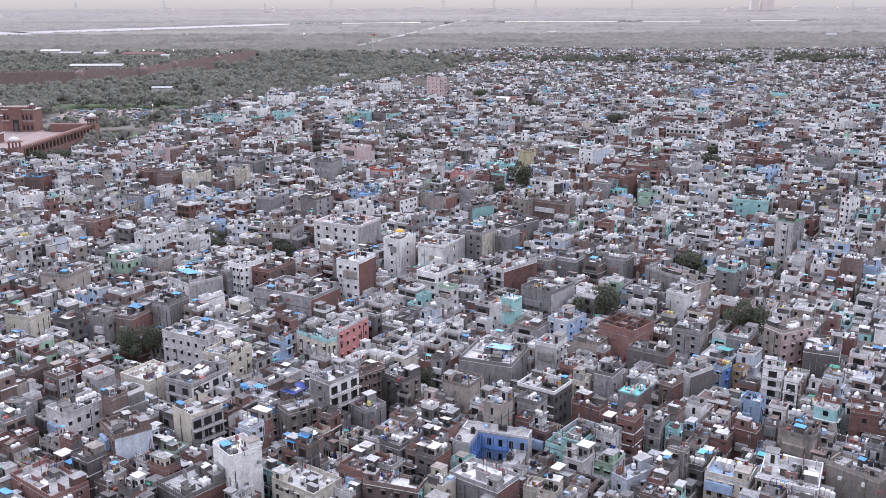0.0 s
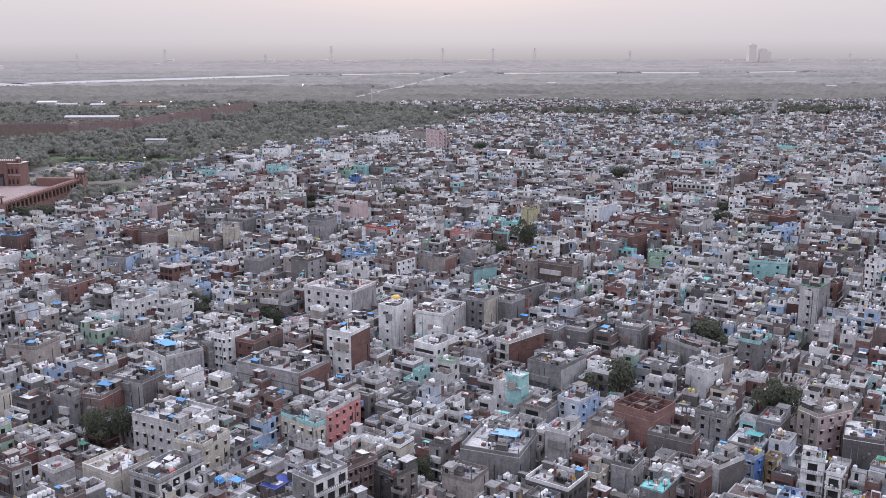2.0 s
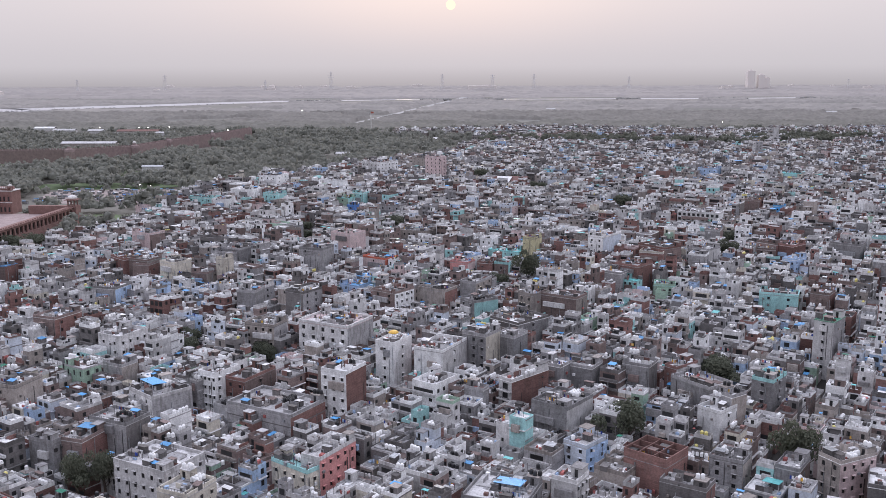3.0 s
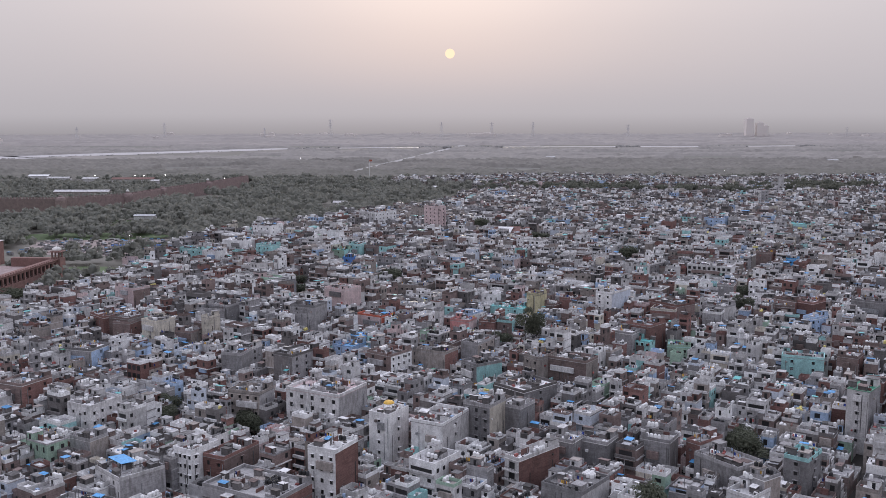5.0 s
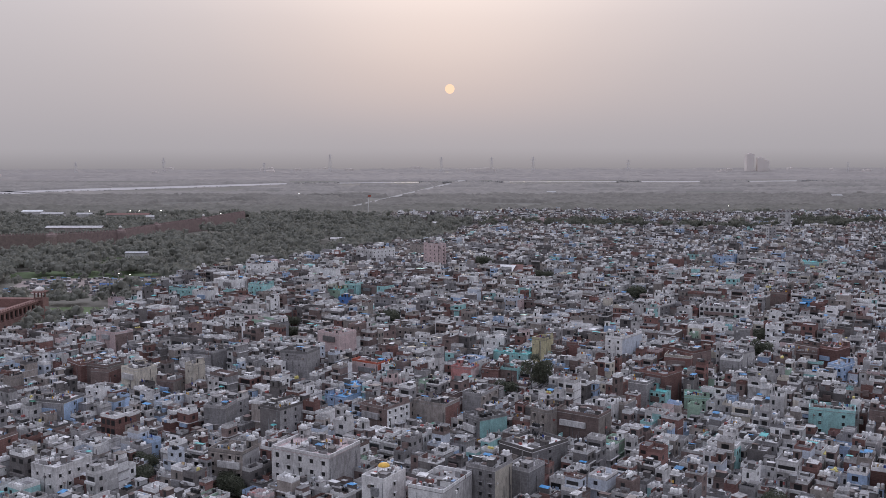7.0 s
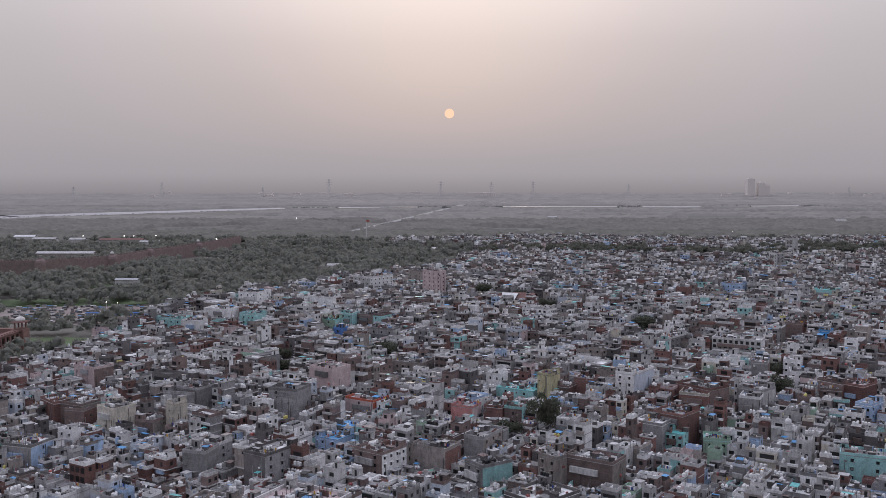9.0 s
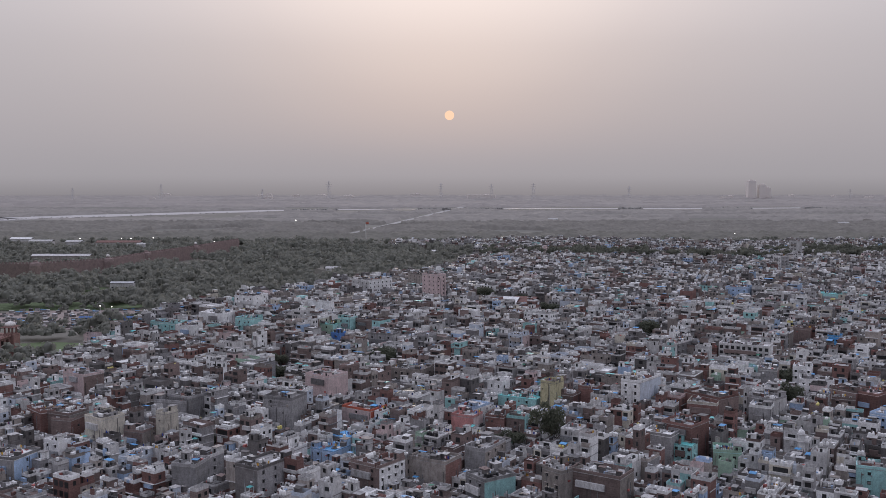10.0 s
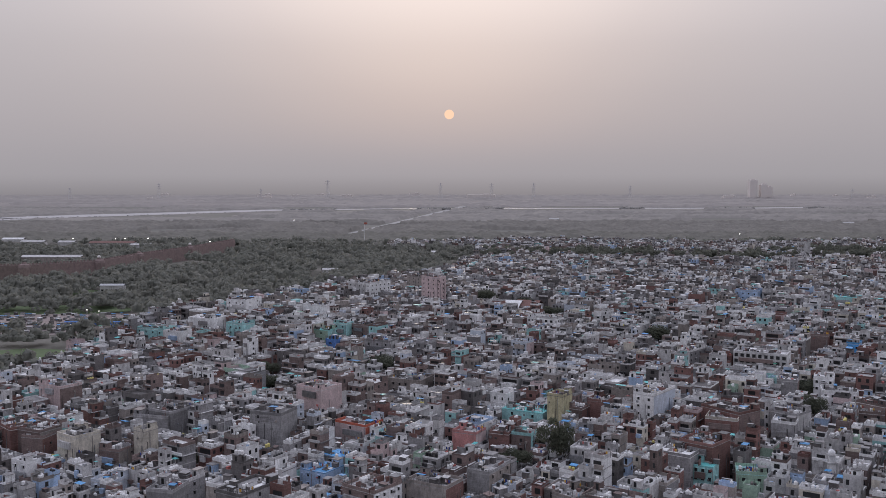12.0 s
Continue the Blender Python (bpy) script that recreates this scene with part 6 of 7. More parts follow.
landmark(-97.1, 689.6, 10.5, 10.0, -7, 5, 15.0, "oldbrick brick", (0, 0), "roof", "tall brown brick house among grey roofs", tanks=3)
landmark(-79.3, 675.5, 6.1, 9.0, -9, 4, 14.0, "tarp blue", (3, 0), "roof", "bright blue house with dark window frames", tanks=2)
landmark(-413.3, 592.7, 13.8, 10.0, -3, 4, 14.0, "mint mint", (2, 0), "white", "turquoise house near the park edge", tanks=1)
landmark(-361.1, 532.2, 4.9, 6.0, -18, 6, 17.0, "white white", (0, 1), "white", "narrow white tower house", tanks=0)
landmark(-356.8, 597.0, 9.2, 9.0, -1, 4, 13.0, "green mint", (1, 0), "tarpmint", "bright green sheeted rooftop house", tanks=1)
landmark(-343.5, 584.5, 6.0, 7.0, -3, 3, 10.5, "deepblue deepblue", (1, 0), "tarp", "deep blue house wall near green rooftops", tanks=0)
landmark(-354.4, 613.3, 8.9, 8.0, -4, 5, 15.0, "mint mint", (2, 0), "white", "pale turquoise tower house", tanks=2)
landmark(-345.6, 619.7, 13.8, 10.0, -3, 4, 14.0, "oldbrick tan", (2, 0), "roof", "brown house with a pale top storey", tanks=3)
landmark(-124.1, 415.3, 7.1, 9.0, -11, 4, 12.0, "tan grey", (0, 0), "roof", "dusty beige house with broken terraces", tanks=2)
landmark(-88.6, 583.1, 8.3, 9.0, -0, 4, 13.0, "white white", (3, 0), "white", "white house with a crown of tanks", tanks=8)
landmark(-183.4, 579.2, 10.9, 9.0, 3, 4, 12.0, "tan tan", (3, 0), "roof", "beige house with arched openings", tanks=4)
landmark(-312.1, 582.3, 15.0, 10.0, 4, 4, 13.0, "grey offwhite", (3, 0), "roof", "pale grey house above a big tree", tanks=4)
landmark(-256.0, 506.6, 17.8, 14.0, 2, 4, 12.0, "tan tan", (6, 0), "tan", "long beige colonnaded building near a big tree", tanks=4)
landmark(-132.9, 190.4, 4.7, 7.2, -6, 2, 7.0, "oldbrick dark", (0, 0), "tarpnavy", "low house under a dark blue tarpaulin", tanks=0, stair=0, junk=0)
landmark(-130.9, 177.8, 4.3, 5.2, -20, 2, 7.0, "grey grey", (2, 2), "tarp", "low house with a bright blue sheet roof", tanks=1, stair=0, junk=1)
landmark(-17.8, 242.8, 5.6, 5.4, -14, 2, 6.0, "oldbrick tan", (0, 0), "tarpgreen", "low house under a green awning roof", tanks=0, stair=0, junk=0)
landmark(-24.1, 232.5, 4.9, 5.5, -9, 3, 8.0, "blue blue", (0, 0), "blue", "pale blue box-like upper house", tanks=0, stair=0)
landmark(-34.5, 248.9, 3.0, 4.7, -20, 3, 9.0, "blue deepblue", (1, 1), "roof", "small bright blue house in a lane", tanks=2)
landmark(-30.3, 252.0, 3.0, 3.3, -14, 3, 8.0, "ochre cream", (1, 0), "roof", "small ochre house beside a blue one", tanks=1)
landmark(-42.0, 184.8, 4.3, 10.1, -27, 2, 7.0, "lilac lilac", (1, 1), "lilac", "pale lilac terrace house with low walls", tanks=1)
landmark(-78.8, 175.5, 4.2, 4.9, -7, 2, 6.0, "mint grey", (0, 0), "roof", "low house with a turquoise wall panel", tanks=0)
landmark(-67.7, 226.4, 4.7, 6.0, -9, 3, 8.0, "cream cream", (2, 1), "cream", "small pale yellow rooftop house", tanks=0)
landmark(-72.3, 198.4, 3.5, 4.1, -6, 3, 8.0, "brick brick", (0, 0), "roof", "small red-brick rooftop house", tanks=1)
landmark(-57.8, 170.4, 7.3, 4.5, -1, 2, 7.0, "cream offwhite", (1, 0), "roof", "cream house with planted roof edge", tanks=6)
landmark(-204.4, 168.2, 6.3, 7.9, 1, 3, 9.0, "oldbrick oldbrick", (0, 0), "roof", "blank brown brick house with a pale roof", tanks=2)
landmark(-189.4, 151.3, 7.0, 6.3, 10, 3, 8.0, "grey grey", (0, 0), "roof", "grey cement house with a smooth roof", tanks=2)
landmark(-44.2, 230.1, 3.8, 5.6, -19, 3, 10.0, "oldbrick brick", (1, 0), "roof", "brown brick house with an arched lattice", tanks=3)
landmark(-40.2, 240.7, 4.5, 9.6, -28, 3, 10.0, "offwhite dark", (0, 0), "roofwhite", "pale open-sided house with white edges", tanks=0)
landmark(-51.9, 223.0, 5.5, 8.2, -10, 3, 9.0, "grey oldbrick", (0, 0), "tarpmint", "dark house with turquoise sheets on its roof", tanks=2)
landmark(-61.0, 230.5, 5.4, 6.6, -8, 3, 10.0, "grey grey", (0, 0), "roofwhite", "grey house with a white hut on its roof", tanks=5)
landmark(-60.5, 212.6, 7.9, 4.2, -17, 3, 8.0, "brick brick", (0, 0), "roof", "brick house with a grey open terrace", tanks=1)
courtyard_house(-75.2, 183.3, 7.9, 7.0, 6)


# ---- trees that stand alone among the houses ----
def town_tree(x, y, radius, height, kind, label):
    root = tagged(new("tree"), label, "tree", "trees among the houses")
    root.location = (x, y, terrain(x, y))
    bm = bmesh.new()
    rings = []
    for k, (r, z, ox) in enumerate(((0.045, 0.0, 0.0), (0.03, 0.25, 0.01), (0.024, 0.5, -0.015), (0.012, 0.78, 0.01))):
        rings.append([bm.verts.new((r * height * math.cos(a) + ox * height, r * height * math.sin(a), z * height)) for a in [2 * math.pi * i / 8 for i in range(8)]])
    for lo, hi in zip(rings, rings[1:]):
        for i in range(8):
            bm.faces.new((lo[i], lo[(i + 1) % 8], hi[(i + 1) % 8], hi[i]))
    for i in range(6):
        a, z0 = i * 1.05 + 0.3, height * (0.3 + 0.05 * i)
        base = Vector((0, 0, z0))
        tip = Vector((math.cos(a) * radius * 0.65, math.sin(a) * radius * 0.65, z0 + height * 0.22))
        side = Vector((-math.sin(a), math.cos(a), 0)) * 0.012 * height
        up = Vector((0, 0, 0.014 * height))
        ends = [[bm.verts.new(p + q * s) for q in (side, up, -side, -up)] for p, s in ((base, 1.0), (tip, 0.3))]
        for k in range(4):
            bm.faces.new((ends[0][k], ends[0][(k + 1) % 4], ends[1][(k + 1) % 4], ends[1][k]))
    me = bpy.data.meshes.new("trunk")
    bm.to_mesh(me)
    me.materials.append(M["bark"])
    t = new("trunk", me)
    t.parent = root
    b = Batch()
    b.add("crown%d" % kind, "leaf", 0, 0, height * 0.28, radius, radius, height * 0.55, kind * 1.3)
    b.object("crown", root)
    CLAIMED.append((x, y, radius * 1.2, radius * 1.2, 0))
    u, v = to_uv(x, y)
    TALL.append((u, v, radius * 0.8, height * 0.9 + terrain(x, y)))


def tree_at(u, v, radius, height, kind, label="dusty dark green broadleaf tree standing between houses"):
    p = uv(u, v)
    town_tree(p.x, p.y, radius, height * 0.75, kind, label)


tree_at(52, 287, 6.6, 18.2, 0)
tree_at(92, 267, 5.8, 19.5, 1)
tree_at(-91, 259, 4.2, 14.5, 2)
tree_at(-84.5, 260, 3.8, 15.5, 0)
tree_at(40.5, 464, 5.4, 22, 1)
tree_at(129, 705, 10.0, 14, 2)
tree_at(-29, 616, 9.6, 14, 0)
tree_at(27, 469, 5.4, 9, 1)
tree_at(91, 337, 7.1, 12, 2)
tree_at(-64, 364, 5.0, 10, 0)
tree_at(-94, 383, 4.7, 9, 1)
tree_at(144, 423, 4.4, 9, 2)
tree_at(165, 566, 7.5, 12, 0)
tree_at(-84, 616, 5.9, 10, 1)
tree_at(-241, 561, 10.8, 11, 2)
tree_at(-231, 570, 8.9, 10, 0)
tree_at(151, 527, 5.9, 14, 1)
tree_at(36, 889, 11.5, 13, 2)
tree_at(-84, 466, 3.1, 9, 0)
tree_at(93, 343, 4.4, 11, 1)
tree_at(-61, 361, 4.0, 9, 2)
tree_at(-92, 371, 4.8, 9, 0)
tree_at(80, 814, 8.8, 10, 1)
tree_at(-5, 239, 2.8, 9, 2)
tree_at(64, 857, 11.0, 11, 0)
tree_at(-79, 586, 6.8, 10, 1)


# ---- the red sandstone mosque court and the park beside the town ----
def arch_row(house, key, x0, x1, y, z, tall, n, mat, thick=1.0):
    """A wall with pointed openings between x0 and x1."""
    pitch = (x1 - x0) / n
    for i in range(n + 1):
        house.put(key, mat, x0 + i * pitch, y, z, pitch * 0.34, thick, tall)
    house.put(key, mat, (x0 + x1) / 2, y, z + tall, x1 - x0 + pitch * 0.34, thick, tall * 0.28)
    for i in range(n):
        c = x0 + (i + 0.5) * pitch
        for s in (-1, 1):
            house.put(key, mat, c + s * pitch * 0.27, y, z + tall * 0.72, pitch * 0.16, thick, tall * 0.3)


def chhatri(house, key, x, y, z, size, dome="marble"):
    """A small domed kiosk on pillars."""
    house.put(key, "sandstone", x, y, z, size, size, 0.4)
    for ax in (-0.4, 0.4):
        for ay in (-0.4, 0.4):
            house.put(key, "sandstone", x + ax * size, y + ay * size, z + 0.4, size * 0.13, size * 0.13, size * 0.65)
    house.put(key, "sandstone", x, y, z + 0.4 + size * 0.65, size * 1.5, size * 1.5, 0.25)
    house.put(key, "sandstone", x, y, z + 0.65 + size * 0.65, size * 1.1, size * 1.1, 0.35)
    house.put(key, dome, x, y, z + 1.0 + size * 0.65, size * 0.92, size * 0.92, size * 0.5, 0.0, "onion")
    house.put(key, dome, x, y, z + 1.0 + size * 1.2, 0.22, 0.22, size * 0.22)


def mosque():
    h = House(random.Random(8), 60, 60)
    base = 7.0
    # plinth and court
    h.put("plinth", "sandstone", -30, 55, 0, 92, 112, base)
    h.put("court", "court", -30, 55, base, 88, 108, 0.15)
    # long arcades on two sides, open to the court and outward
    # near-black sheets behind the arches paint the shade within
    for key, turn in (("arcade_a", 0), ("arcade_b", 1)):
        if turn == 0:
            arch_row(h, key, -70, 12, 0.0, base, 4.2, 17, "sandstone")
            h.put(key, "glass", -29, 3.0, base, 80, 0.3, 4.2)
            h.put(key, "sandstone", -29, 2.0, base + 5.35, 84, 5.4, 0.5)
            for i in range(30):
                h.put(key, "sandstone", -70 + i * 2.8, -0.5, base + 5.85, 1.4, 0.3, 0.7)
        else:
            for i in range(21):
                h.put(key, "sandstone", 15, 4 + i * 4.9, base, 1.0, 1.6, 4.2)
            h.put(key, "sandstone", 15, 52, base + 4.2, 1.0, 100, 1.2)
            h.put(key, "glass", 12.5, 52, base, 0.3, 100, 4.2)
            h.put(key, "sandstone", 13.5, 53, base + 5.35, 5.4, 106, 0.5)
            for i in range(37):
                h.put(key, "sandstone", 15.6, 2 + i * 2.8, base + 5.85, 0.3, 1.4, 0.7)
    # corner towers with domed kiosks
    for x, y in ((14, 0), (14, 106), (-72, 0)):
        h.put("corner_tower%d" % (x + 2 * y + 90), "sandstone", x, y, 0, 7, 7, base + 6.2)
        chhatri(h, "kiosk%d" % (x + 2 * y + 90), x, y, base + 6.2, 5.4)
    # great gate on the far side
    gx, gy = -41, 114
    h.put("far_range", "sandstone", -2, 110, base, 30, 5, 5.6)
    h.put("side_range", "sandstone", -58, 110, base, 30, 5, 5.6)
    h.put("gate", "sandstone", gx, gy, base, 26, 12, 15)
    h.put("gate", "sandstone", gx, gy - 6.3, base, 9, 1.0, 17)
    # flat dark panels paint the shaded depth of arch and niches
    h.put("gate_arch", "glass", gx, gy - 6.9, base, 4.2, 0.3, 8.5)
    h.put("gate_arch", "dark", gx, gy - 6.95, base, 2.6, 0.3, 6)
    n = 0
    for k in (-11, -8, -5.5, 5.5, 8, 11):
        for z in (1.5, 8.6):
            n += 1
            h.put("niche%d" % n, "brick", gx + k, gy - 6.05, base + z, 1.9, 0.3, 4.4)
            h.put("niche_opening%d" % n, "glass", gx + k, gy - 6.15, base + z, 1.1, 0.3, 3.0)
    h.put("cornice", "marble", gx, gy - 6.2, base + 7.4, 26.4, 0.5, 0.35)
    for i in range(15):
        h.put("pinnacle%d" % i, "marble", gx - 9.8 + i * 1.4, gy - 5.4, base + 17, 1.0, 1.0, 1.1, 0.0, "dome")
    h.put("gate", "marble", gx, gy, base + 15, 27, 12.6, 0.4)
    for k in (-11.5, 11.5):
        chhatri(h, "kiosk%d" % (k + 400), gx + k, gy - 4, base + 15.4, 2.8)
    h.put("gate", "sandstone", gx, gy, base + 15.4, 20, 9, 1.6)
    # the slender tower at the court's edge
    h.put("minaret", "sandstone", -29, 60, 0, 5.6, 5.6, 30, 0.0, "tube")
    for z in (13, 24):
        h.put("minaret", "marble", -29, 60, z, 7.0, 7.0, 0.7)
    h.put("minaret", "marble", -29, 60, 30, 6.4, 6.4, 0.5)
    chhatri(h, "kiosk", -29, 60, 30.5, 4.2)
    return h


def place_mosque():
    p = uv(-262, 548)
    house = mosque()
    root = tagged(new("mosque_court"), "red sandstone mosque court with arcades, gate and white domes", "mosque")
    turn = radians(TURN - 4)
    root.matrix_world = Matrix.Translation((p.x, p.y, 0)) @ Matrix.Rotation(turn, 4, "Z")
    groups = {}
    for item in house.items:
        groups.setdefault(item[0], Batch()).add(*item[1:9], 0.0, item[9])
    for key, b in groups.items():
        b.object(key[:-2] if key.startswith("arcade") else key.rstrip("0123456789"), root)
    c, s = math.cos(turn), math.sin(turn)
    CLAIMED.append((p.x - 30 * c - 55 * s, p.y - 30 * s + 55 * c, 100, 124, turn))


place_mosque()


def patch(name, u, v, w, d, mat, label, z=0.35):
    """An uneven piece of open ground."""
    rng = random.Random(int(u * 7 + v))
    pts = []
    for i in range(14):
        a = 2 * math.pi * i / 14
        k = rng.uniform(0.85, 1.1)
        pts.append(uv(u + math.cos(a) * w / 2 * k, v + math.sin(a) * d / 2 * k, z))
    return sheet(name, pts, mat, label)


patch("lawn", -237, 671, 60, 62, "grass", "worn green lawn below the mosque wall")
patch("open_ground", -262, 795, 130, 110, "paving", "bare dusty pink ground among the park trees", 0.4)
patch("open_ground", -300, 860, 150, 50, "grass", "pale grass clearing among the park trees", 0.45)
patch("open_ground", -205, 800, 60, 40, "grass", "rough grass beside the town edge", 0.5)
patch("open_ground", -330, 960, 120, 60, "grass", "long park lawn before the fort wall", 0.4)
patch("open_ground", -420, 1040, 200, 70, "grass", "wide lawn before the fort wall", 0.42)


def market():
    """Stalls, carts and parked vans on the bare ground by the park."""
    rng = random.Random(21)
    b = Batch()
    for i in range(230):
        p = uv(-262 + rng.uniform(-55, 55), 795 + rng.uniform(-48, 40))
        yaw = radians(TURN) + rng.gauss(0, 0.3)
        w, d, tall = rng.uniform(1.5, 4.5), rng.uniform(1.5, 2.4), rng.uniform(1.2, 2.4)
        b.add("box", rng.choice(("junk", "dark", "grey", "sheet", "roofdark")), p.x, p.y, 0.4, w * 0.9, d * 0.9, tall * 0.8, yaw)
        b.add("box", rng.choice(("white", "sheet", "tarp", "offwhite", "grey", "dark", "roofdark", "junk")), p.x, p.y, 0.4 + tall * 0.85, w, d, 0.12, yaw)
    tagged(b.object("market_stalls"), "small stalls, carts and vans on bare ground", "stalls", kind="stuff")


market()


def fort_wall():
    root = tagged(new("fort_wall"), "long red sandstone fort wall with battlements behind trees", "fort wall")
    line = FORT
    n = 0
    for (u0, v0), (u1, v1) in zip(line, line[1:]):
        a, c = uv(u0, v0), uv(u1, v1)
        d = c - a
        yaw = math.atan2(d.y, d.x)
        mid = (a + c) / 2
        b = Batch()
        b.add("box", "fortstone", mid.x, mid.y, 0, d.length, 3.0, 15, yaw)
        count = int(d.length / 3.2)
        for i in range(count):
            q = a + d * ((i + 0.5) / count)
            b.add("box", "fortstone", q.x, q.y, 15, 1.9, 0.9, 1.6, yaw)
        b.object("wall", root)
        t = Batch()
        t.add("tank", "fortstone", a.x, a.y, 0, 12, 12, 18, 0.3)
        t.object("bastion", root)
        if n % 2:
            k = Batch()
            k.add("onion", "marble", a.x, a.y, 18, 3.4, 3.4, 2.6)
            k.object("dome", root)
        n += 1


fort_wall()


def low_shed(u, v, w, d, tall, mat, label, turn=0.0, wall="offwhite"):
    p = uv(u, v)
    root = tagged(new("shed"), label, "shed", "park buildings")
    root.matrix_world = Matrix.Translation(p) @ Matrix.Rotation(radians(TURN + turn), 4, "Z")
    b = Batch()
    b.add("tube", wall, 0, 0, 0, w, d, tall)
    for i in range(int(w / 4)):
        b.add("box", "glass", -w / 2 + 2 + i * 4, -d / 2, 1.0, 1.8, 0.1, tall * 0.45)
    b.object("wall", root)
    r = Batch()
    r.add("box", mat, 0, -d * 0.27, tall + 0.9, w + 1, d * 0.58, 0.15, 0.0, 0.3)
    r.add("box", mat, 0, d * 0.27, tall + 0.9, w + 1, d * 0.58, 0.15, 0.0, -0.3)
    r.object("roof", root)
    CLAIMED.append((p.x, p.y, w + 8, d + 14, radians(TURN + turn)))


low_shed(-430, 1205, 66, 12, 11, "roof", "long low white-roofed hall behind the fort wall", 0, "tan")
low_shed(-280, 960, 20, 7, 7, "sheet", "low pale-roofed park building", 0)
low_shed(-555, 1449, 32, 12, 11, "offwhite", "white gabled barrack beside the fort", 0)
low_shed(-505, 1439, 22, 12, 11, "offwhite", "white gabled barrack beside the fort", 0)
low_shed(-440, 1429, 60, 14, 11, "sandstone", "red-roofed barrack inside the fort", 0)
low_shed(-393, 1400, 26, 10, 10, "offwhite", "white low hall inside the fort", 0)
low_shed(-605, 1501, 30, 12, 11, "white", "white hall inside the fort", 0)
low_shed(-108, 1086, 15, 10, 8, "roof", "pale blocky building among park trees", 0, "offwhite")
low_shed(-103, 1398, 12, 9, 6, "offwhite", "white house among park trees", 0)
low_shed(-31, 1353, 14, 10, 6, "offwhite", "pale house among park trees", 0)
low_shed(-2, 1328, 16, 10, 6, "roofwhite", "pale house among park trees", 0)
low_shed(-226, 772, 42, 3, 4, "deepblue", "blue painted hoarding beside the park", 0, "deepblue")
low_shed(51, 827, 16, 22, 9, "white", "market hall with white and rust gable roofs", -20)
low_shed(64, 827, 16, 22, 9, "brick", "market hall with rust gable roofs", -20)
low_shed(821, 2055, 22, 12, 6, "offwhite", "pale hall on the river plain", 0)
low_shed(250, 2223, 20, 12, 6, "offwhite", "pale hall on the river plain", 0)


def pylon(u, v, height):
    p = uv(u, v)
    root = tagged(new("power_pylon"), "tall grey steel lattice power pylon in the haze", "pylon", "power pylons")
    root.location = p
    s = height * 0.16
    b = Batch()
    for ax in (-1, 1):
        for ay in (-1, 1):
            for k in range(5):
                z0, r = height * k / 5, s * (1 - 0.2 * k) / 2 + 0.3
                b.add("box", "steel", ax * r, ay * r, z0, 0.8, 0.8, height / 5 + 0.4)
    for k in range(5):
        r = s * (1 - 0.2 * k) + 0.8
        b.add("box", "steel", 0, -r / 2, height * k / 5, r, 0.6, 0.7)
        b.add("box", "steel", 0, r / 2, height * k / 5, r, 0.6, 0.7)
    b.object("mast", root)["kind"] = "stuff"
    for z, w in ((0.70, 0.30), (0.82, 0.36), (0.93, 0.26)):
        c = Batch()
        c.add("box", "steel", 0, 0, height * z, height * w, 0.8, 0.9, radians(TURN))
        c.object("cross_arm", root)


for u, height in ((-1550, 50), (-1176, 68), (-749, 46), (-468, 81), (6, 70), (220, 68), (397, 70), (803, 58), (1740, 46)):
    pylon(u, 4150, height)


def far_tower(u, v, w, tall):
    root = tagged(new("tower_block"), "pale tower block far off in the haze", "tower block", "skyline towers")
    p = uv(u, v)
    root.matrix_world = Matrix.Translation(p) @ Matrix.Rotation(radians(TURN), 4, "Z")
    b = Batch()
    # the wall's pale colour includes the haze before it
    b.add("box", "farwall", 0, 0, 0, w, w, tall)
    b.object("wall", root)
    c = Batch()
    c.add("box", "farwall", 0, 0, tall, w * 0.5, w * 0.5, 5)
    c.object("roof_room", root)


for u, w, tall in ((1352, 32, 80), (1398, 28, 62), (1424, 22, 50)):
    far_tower(u, 4250, w, tall)


def suburb_block(u, v, w, d, tall, turn):
    """A low block of the far bank's suburbs, dim in the haze: wall, roof slab and stair room."""
    p = uv(u, v)
    root = tagged(new("suburb_building"), "low pale building of a far suburb in haze", "building", "far suburb buildings")
    root.matrix_world = Matrix.Translation(p) @ Matrix.Rotation(radians(TURN + turn), 4, "Z")
    for key, x, z, sx, sy, sz in (("wall", 0, 0, w, d, tall), ("roof", 0, tall, w + 1, d + 1, 0.6), ("roof_room", w * 0.2, tall + 0.6, w * 0.25, d * 0.4, 3)):
        b = Batch()
        # same concrete, with haze put into its colour
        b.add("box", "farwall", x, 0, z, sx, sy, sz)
        b.object(key, root)


SUBURB = random.Random(17)
for i in range(16):
    v = SUBURB.uniform(3600, 4780)
    suburb_block(SUBURB.uniform(-0.48, 0.48) * v, v, SUBURB.uniform(16, 50), SUBURB.uniform(12, 26), SUBURB.uniform(9, 17), SUBURB.gauss(0, 12))
suburb_block(179, 4200, 120, 30, 20, 0)

# causeway and flag mast
ribbon("road", [(-150, 1780), (-131, 1900), (-83, 2200), (-19, 2600), (29, 2900), (93, 3300)], [14, 14, 16, 18, 20, 24], 2.0, "paleroad", "pale straight road over the river plain")
flag = tagged(new("flag_mast"), "tall white flag mast with a small flag above the trees", "flag mast")
flag.location = uv(-107, 1500)
b = Batch()
b.add("smalltank", "tank", 0, 0, 0, 0.9, 0.9, 36)
b.object("pole", flag)
b = Batch()
b.add("box", "tarporange", 2.3, 0, 32, 4.4, 0.08, 2.6, radians(TURN))
b.object("flag", flag)


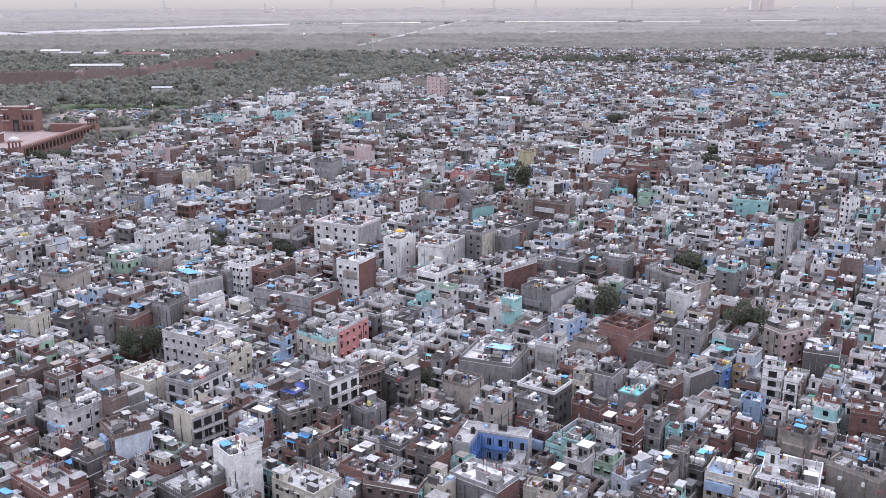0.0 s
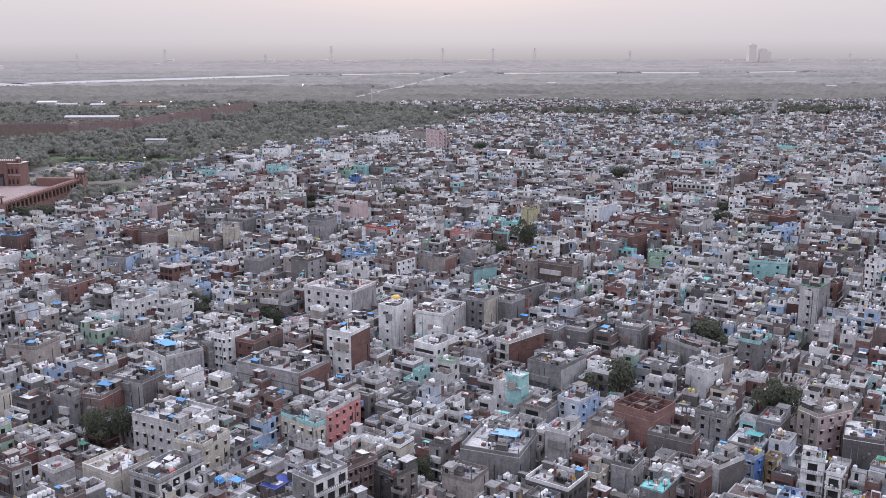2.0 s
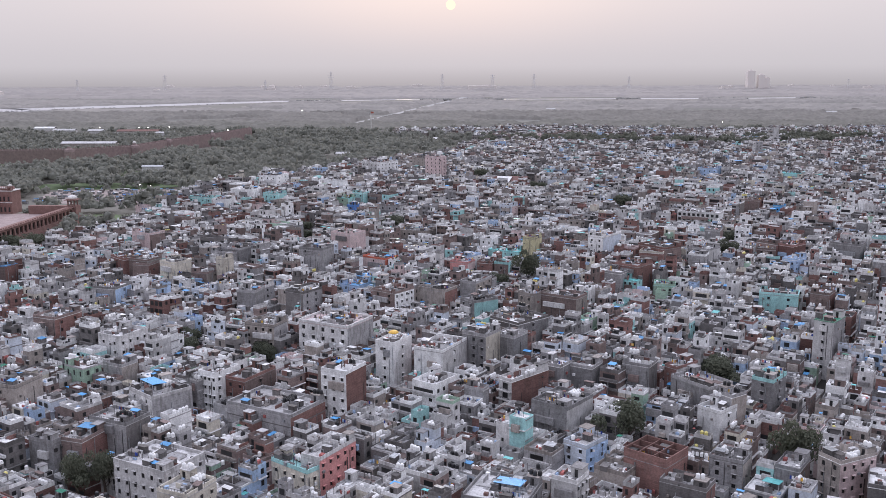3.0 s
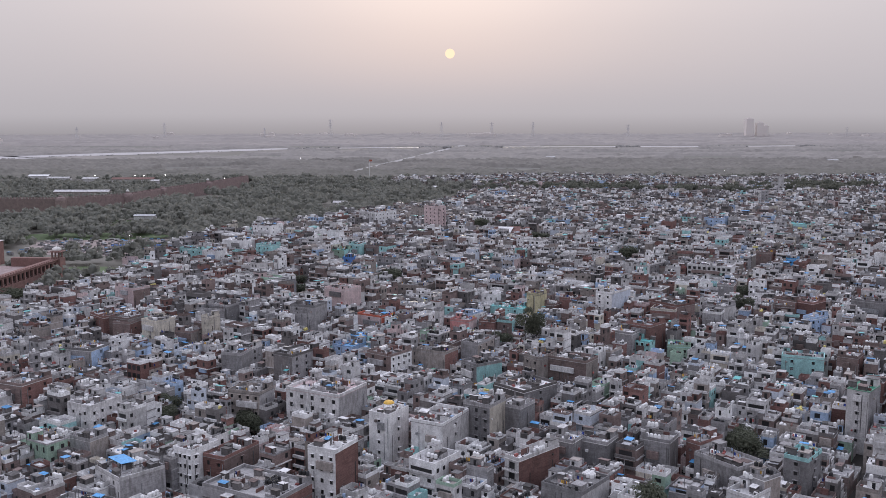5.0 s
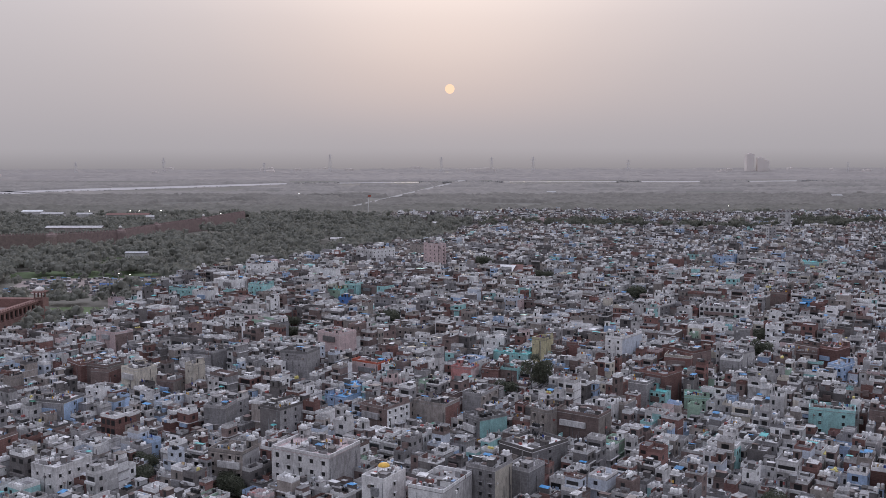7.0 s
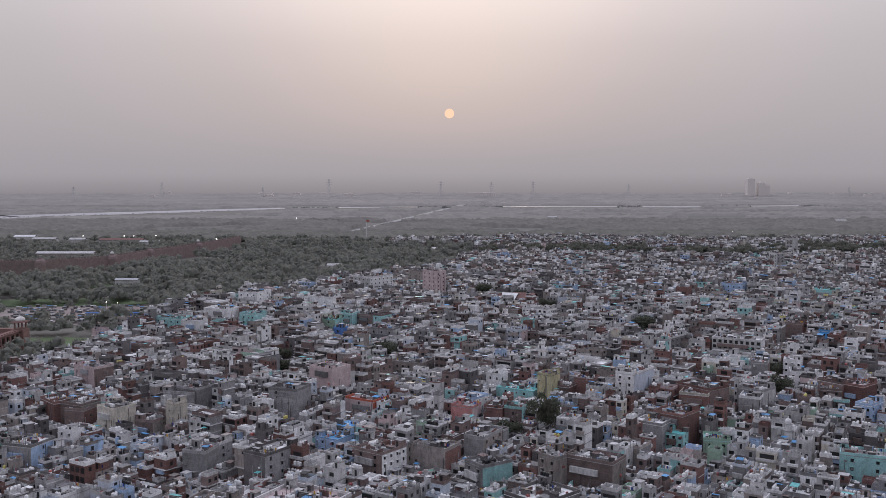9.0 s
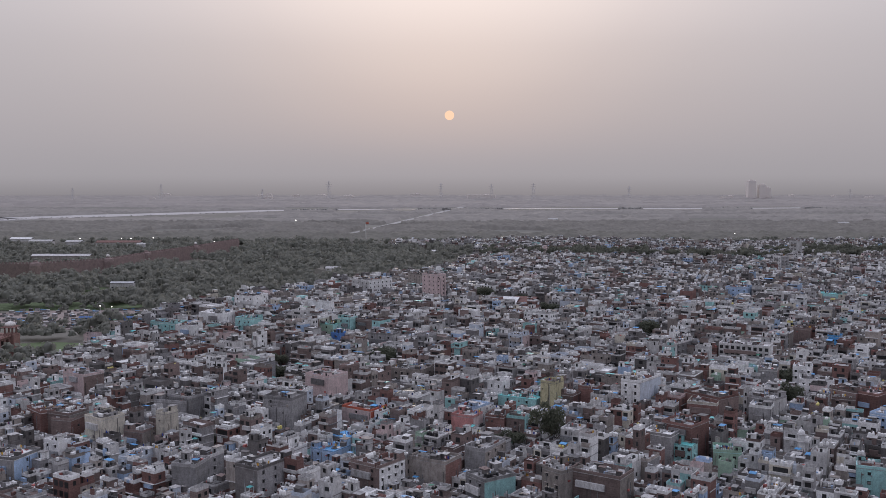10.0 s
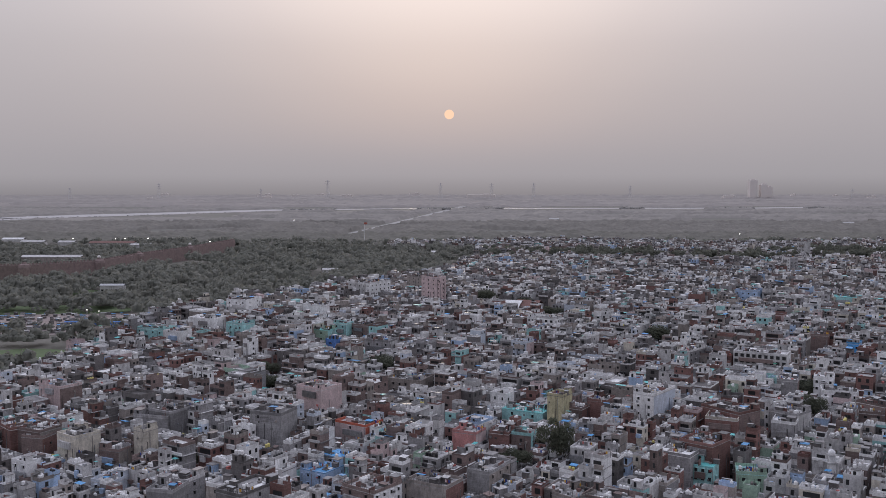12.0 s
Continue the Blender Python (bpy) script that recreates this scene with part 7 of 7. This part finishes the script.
def glow_material():
    m = bpy.data.materials.new("lamp_glow")
    m.use_nodes = True
    e = m.node_tree.nodes["Principled BSDF"]
    e.inputs["Emission Color"].default_value, e.inputs["Emission Strength"].default_value = (1, 0.97, 0.9, 1), 6.0
    return m


M["glow"] = glow_material()
SLOT["glow"] = len(NAMES)
NAMES.append("glow")


def park_lamp(u, v, tall, size):
    root = tagged(new("street_lamp"), "lit white street lamp on a tall pole among trees", "street lamp", "park lamps")
    root.location = uv(u, v)
    b = Batch()
    b.add("smalltank", "steel", 0, 0, 0, 0.3, 0.3, tall)
    b.object("pole", root)
    b = Batch()
    b.add("box", "glow", 0, 0, tall, size, size, size * 0.6)
    b.object("lamp_head", root)


def small_minaret(u, v, top):
    """A slim white tower with a ringed gallery and a small dome."""
    p = uv(u, v)
    root = tagged(new("minaret"), "slim white minaret with a small dome among the houses", "minaret")
    root.location = (p.x, p.y, terrain(p.x, p.y))
    for key, shape, mat, z, w, tall in (("shaft", "tube", "white", 0, 2.0, top * 0.74), ("gallery", "box", "offwhite", top * 0.74, 3.0, 0.4), ("lantern", "tube", "white", top * 0.74 + 0.4, 1.6, top * 0.13),
                                        ("eave", "box", "offwhite", top * 0.87 + 0.4, 2.5, 0.25), ("dome", "onion", "white", top * 0.87 + 0.65, 2.0, top * 0.1)):
        b = Batch()
        b.add(shape, mat, 0, 0, z, w, w, tall, radians(TURN))
        b.object(key, root)
    CLAIMED.append((p.x, p.y, 2.4, 2.4, 0))
    TALL.append((u, v, 1.5, top + terrain(p.x, p.y)))


park_lamp(-428, 1544, 9, 1.00)
park_lamp(-358, 957, 9, 0.58)
park_lamp(-242, 797, 9, 0.46)
park_lamp(-232, 792, 9, 0.46)
park_lamp(-534, 1534, 9, 0.99)
park_lamp(-300, 2107, 9, 1.40)
park_lamp(471, 1637, 9, 1.06)
park_lamp(-472, 1533, 9, 0.99)
park_lamp(-458, 1533, 9, 0.99)
park_lamp(-319, 1468, 9, 0.94)
park_lamp(-276, 973, 9, 0.59)
park_lamp(-229, 734, 9, 0.42)


small_minaret(122.1, 440.7, 16.4)

build_town()
build_woods()
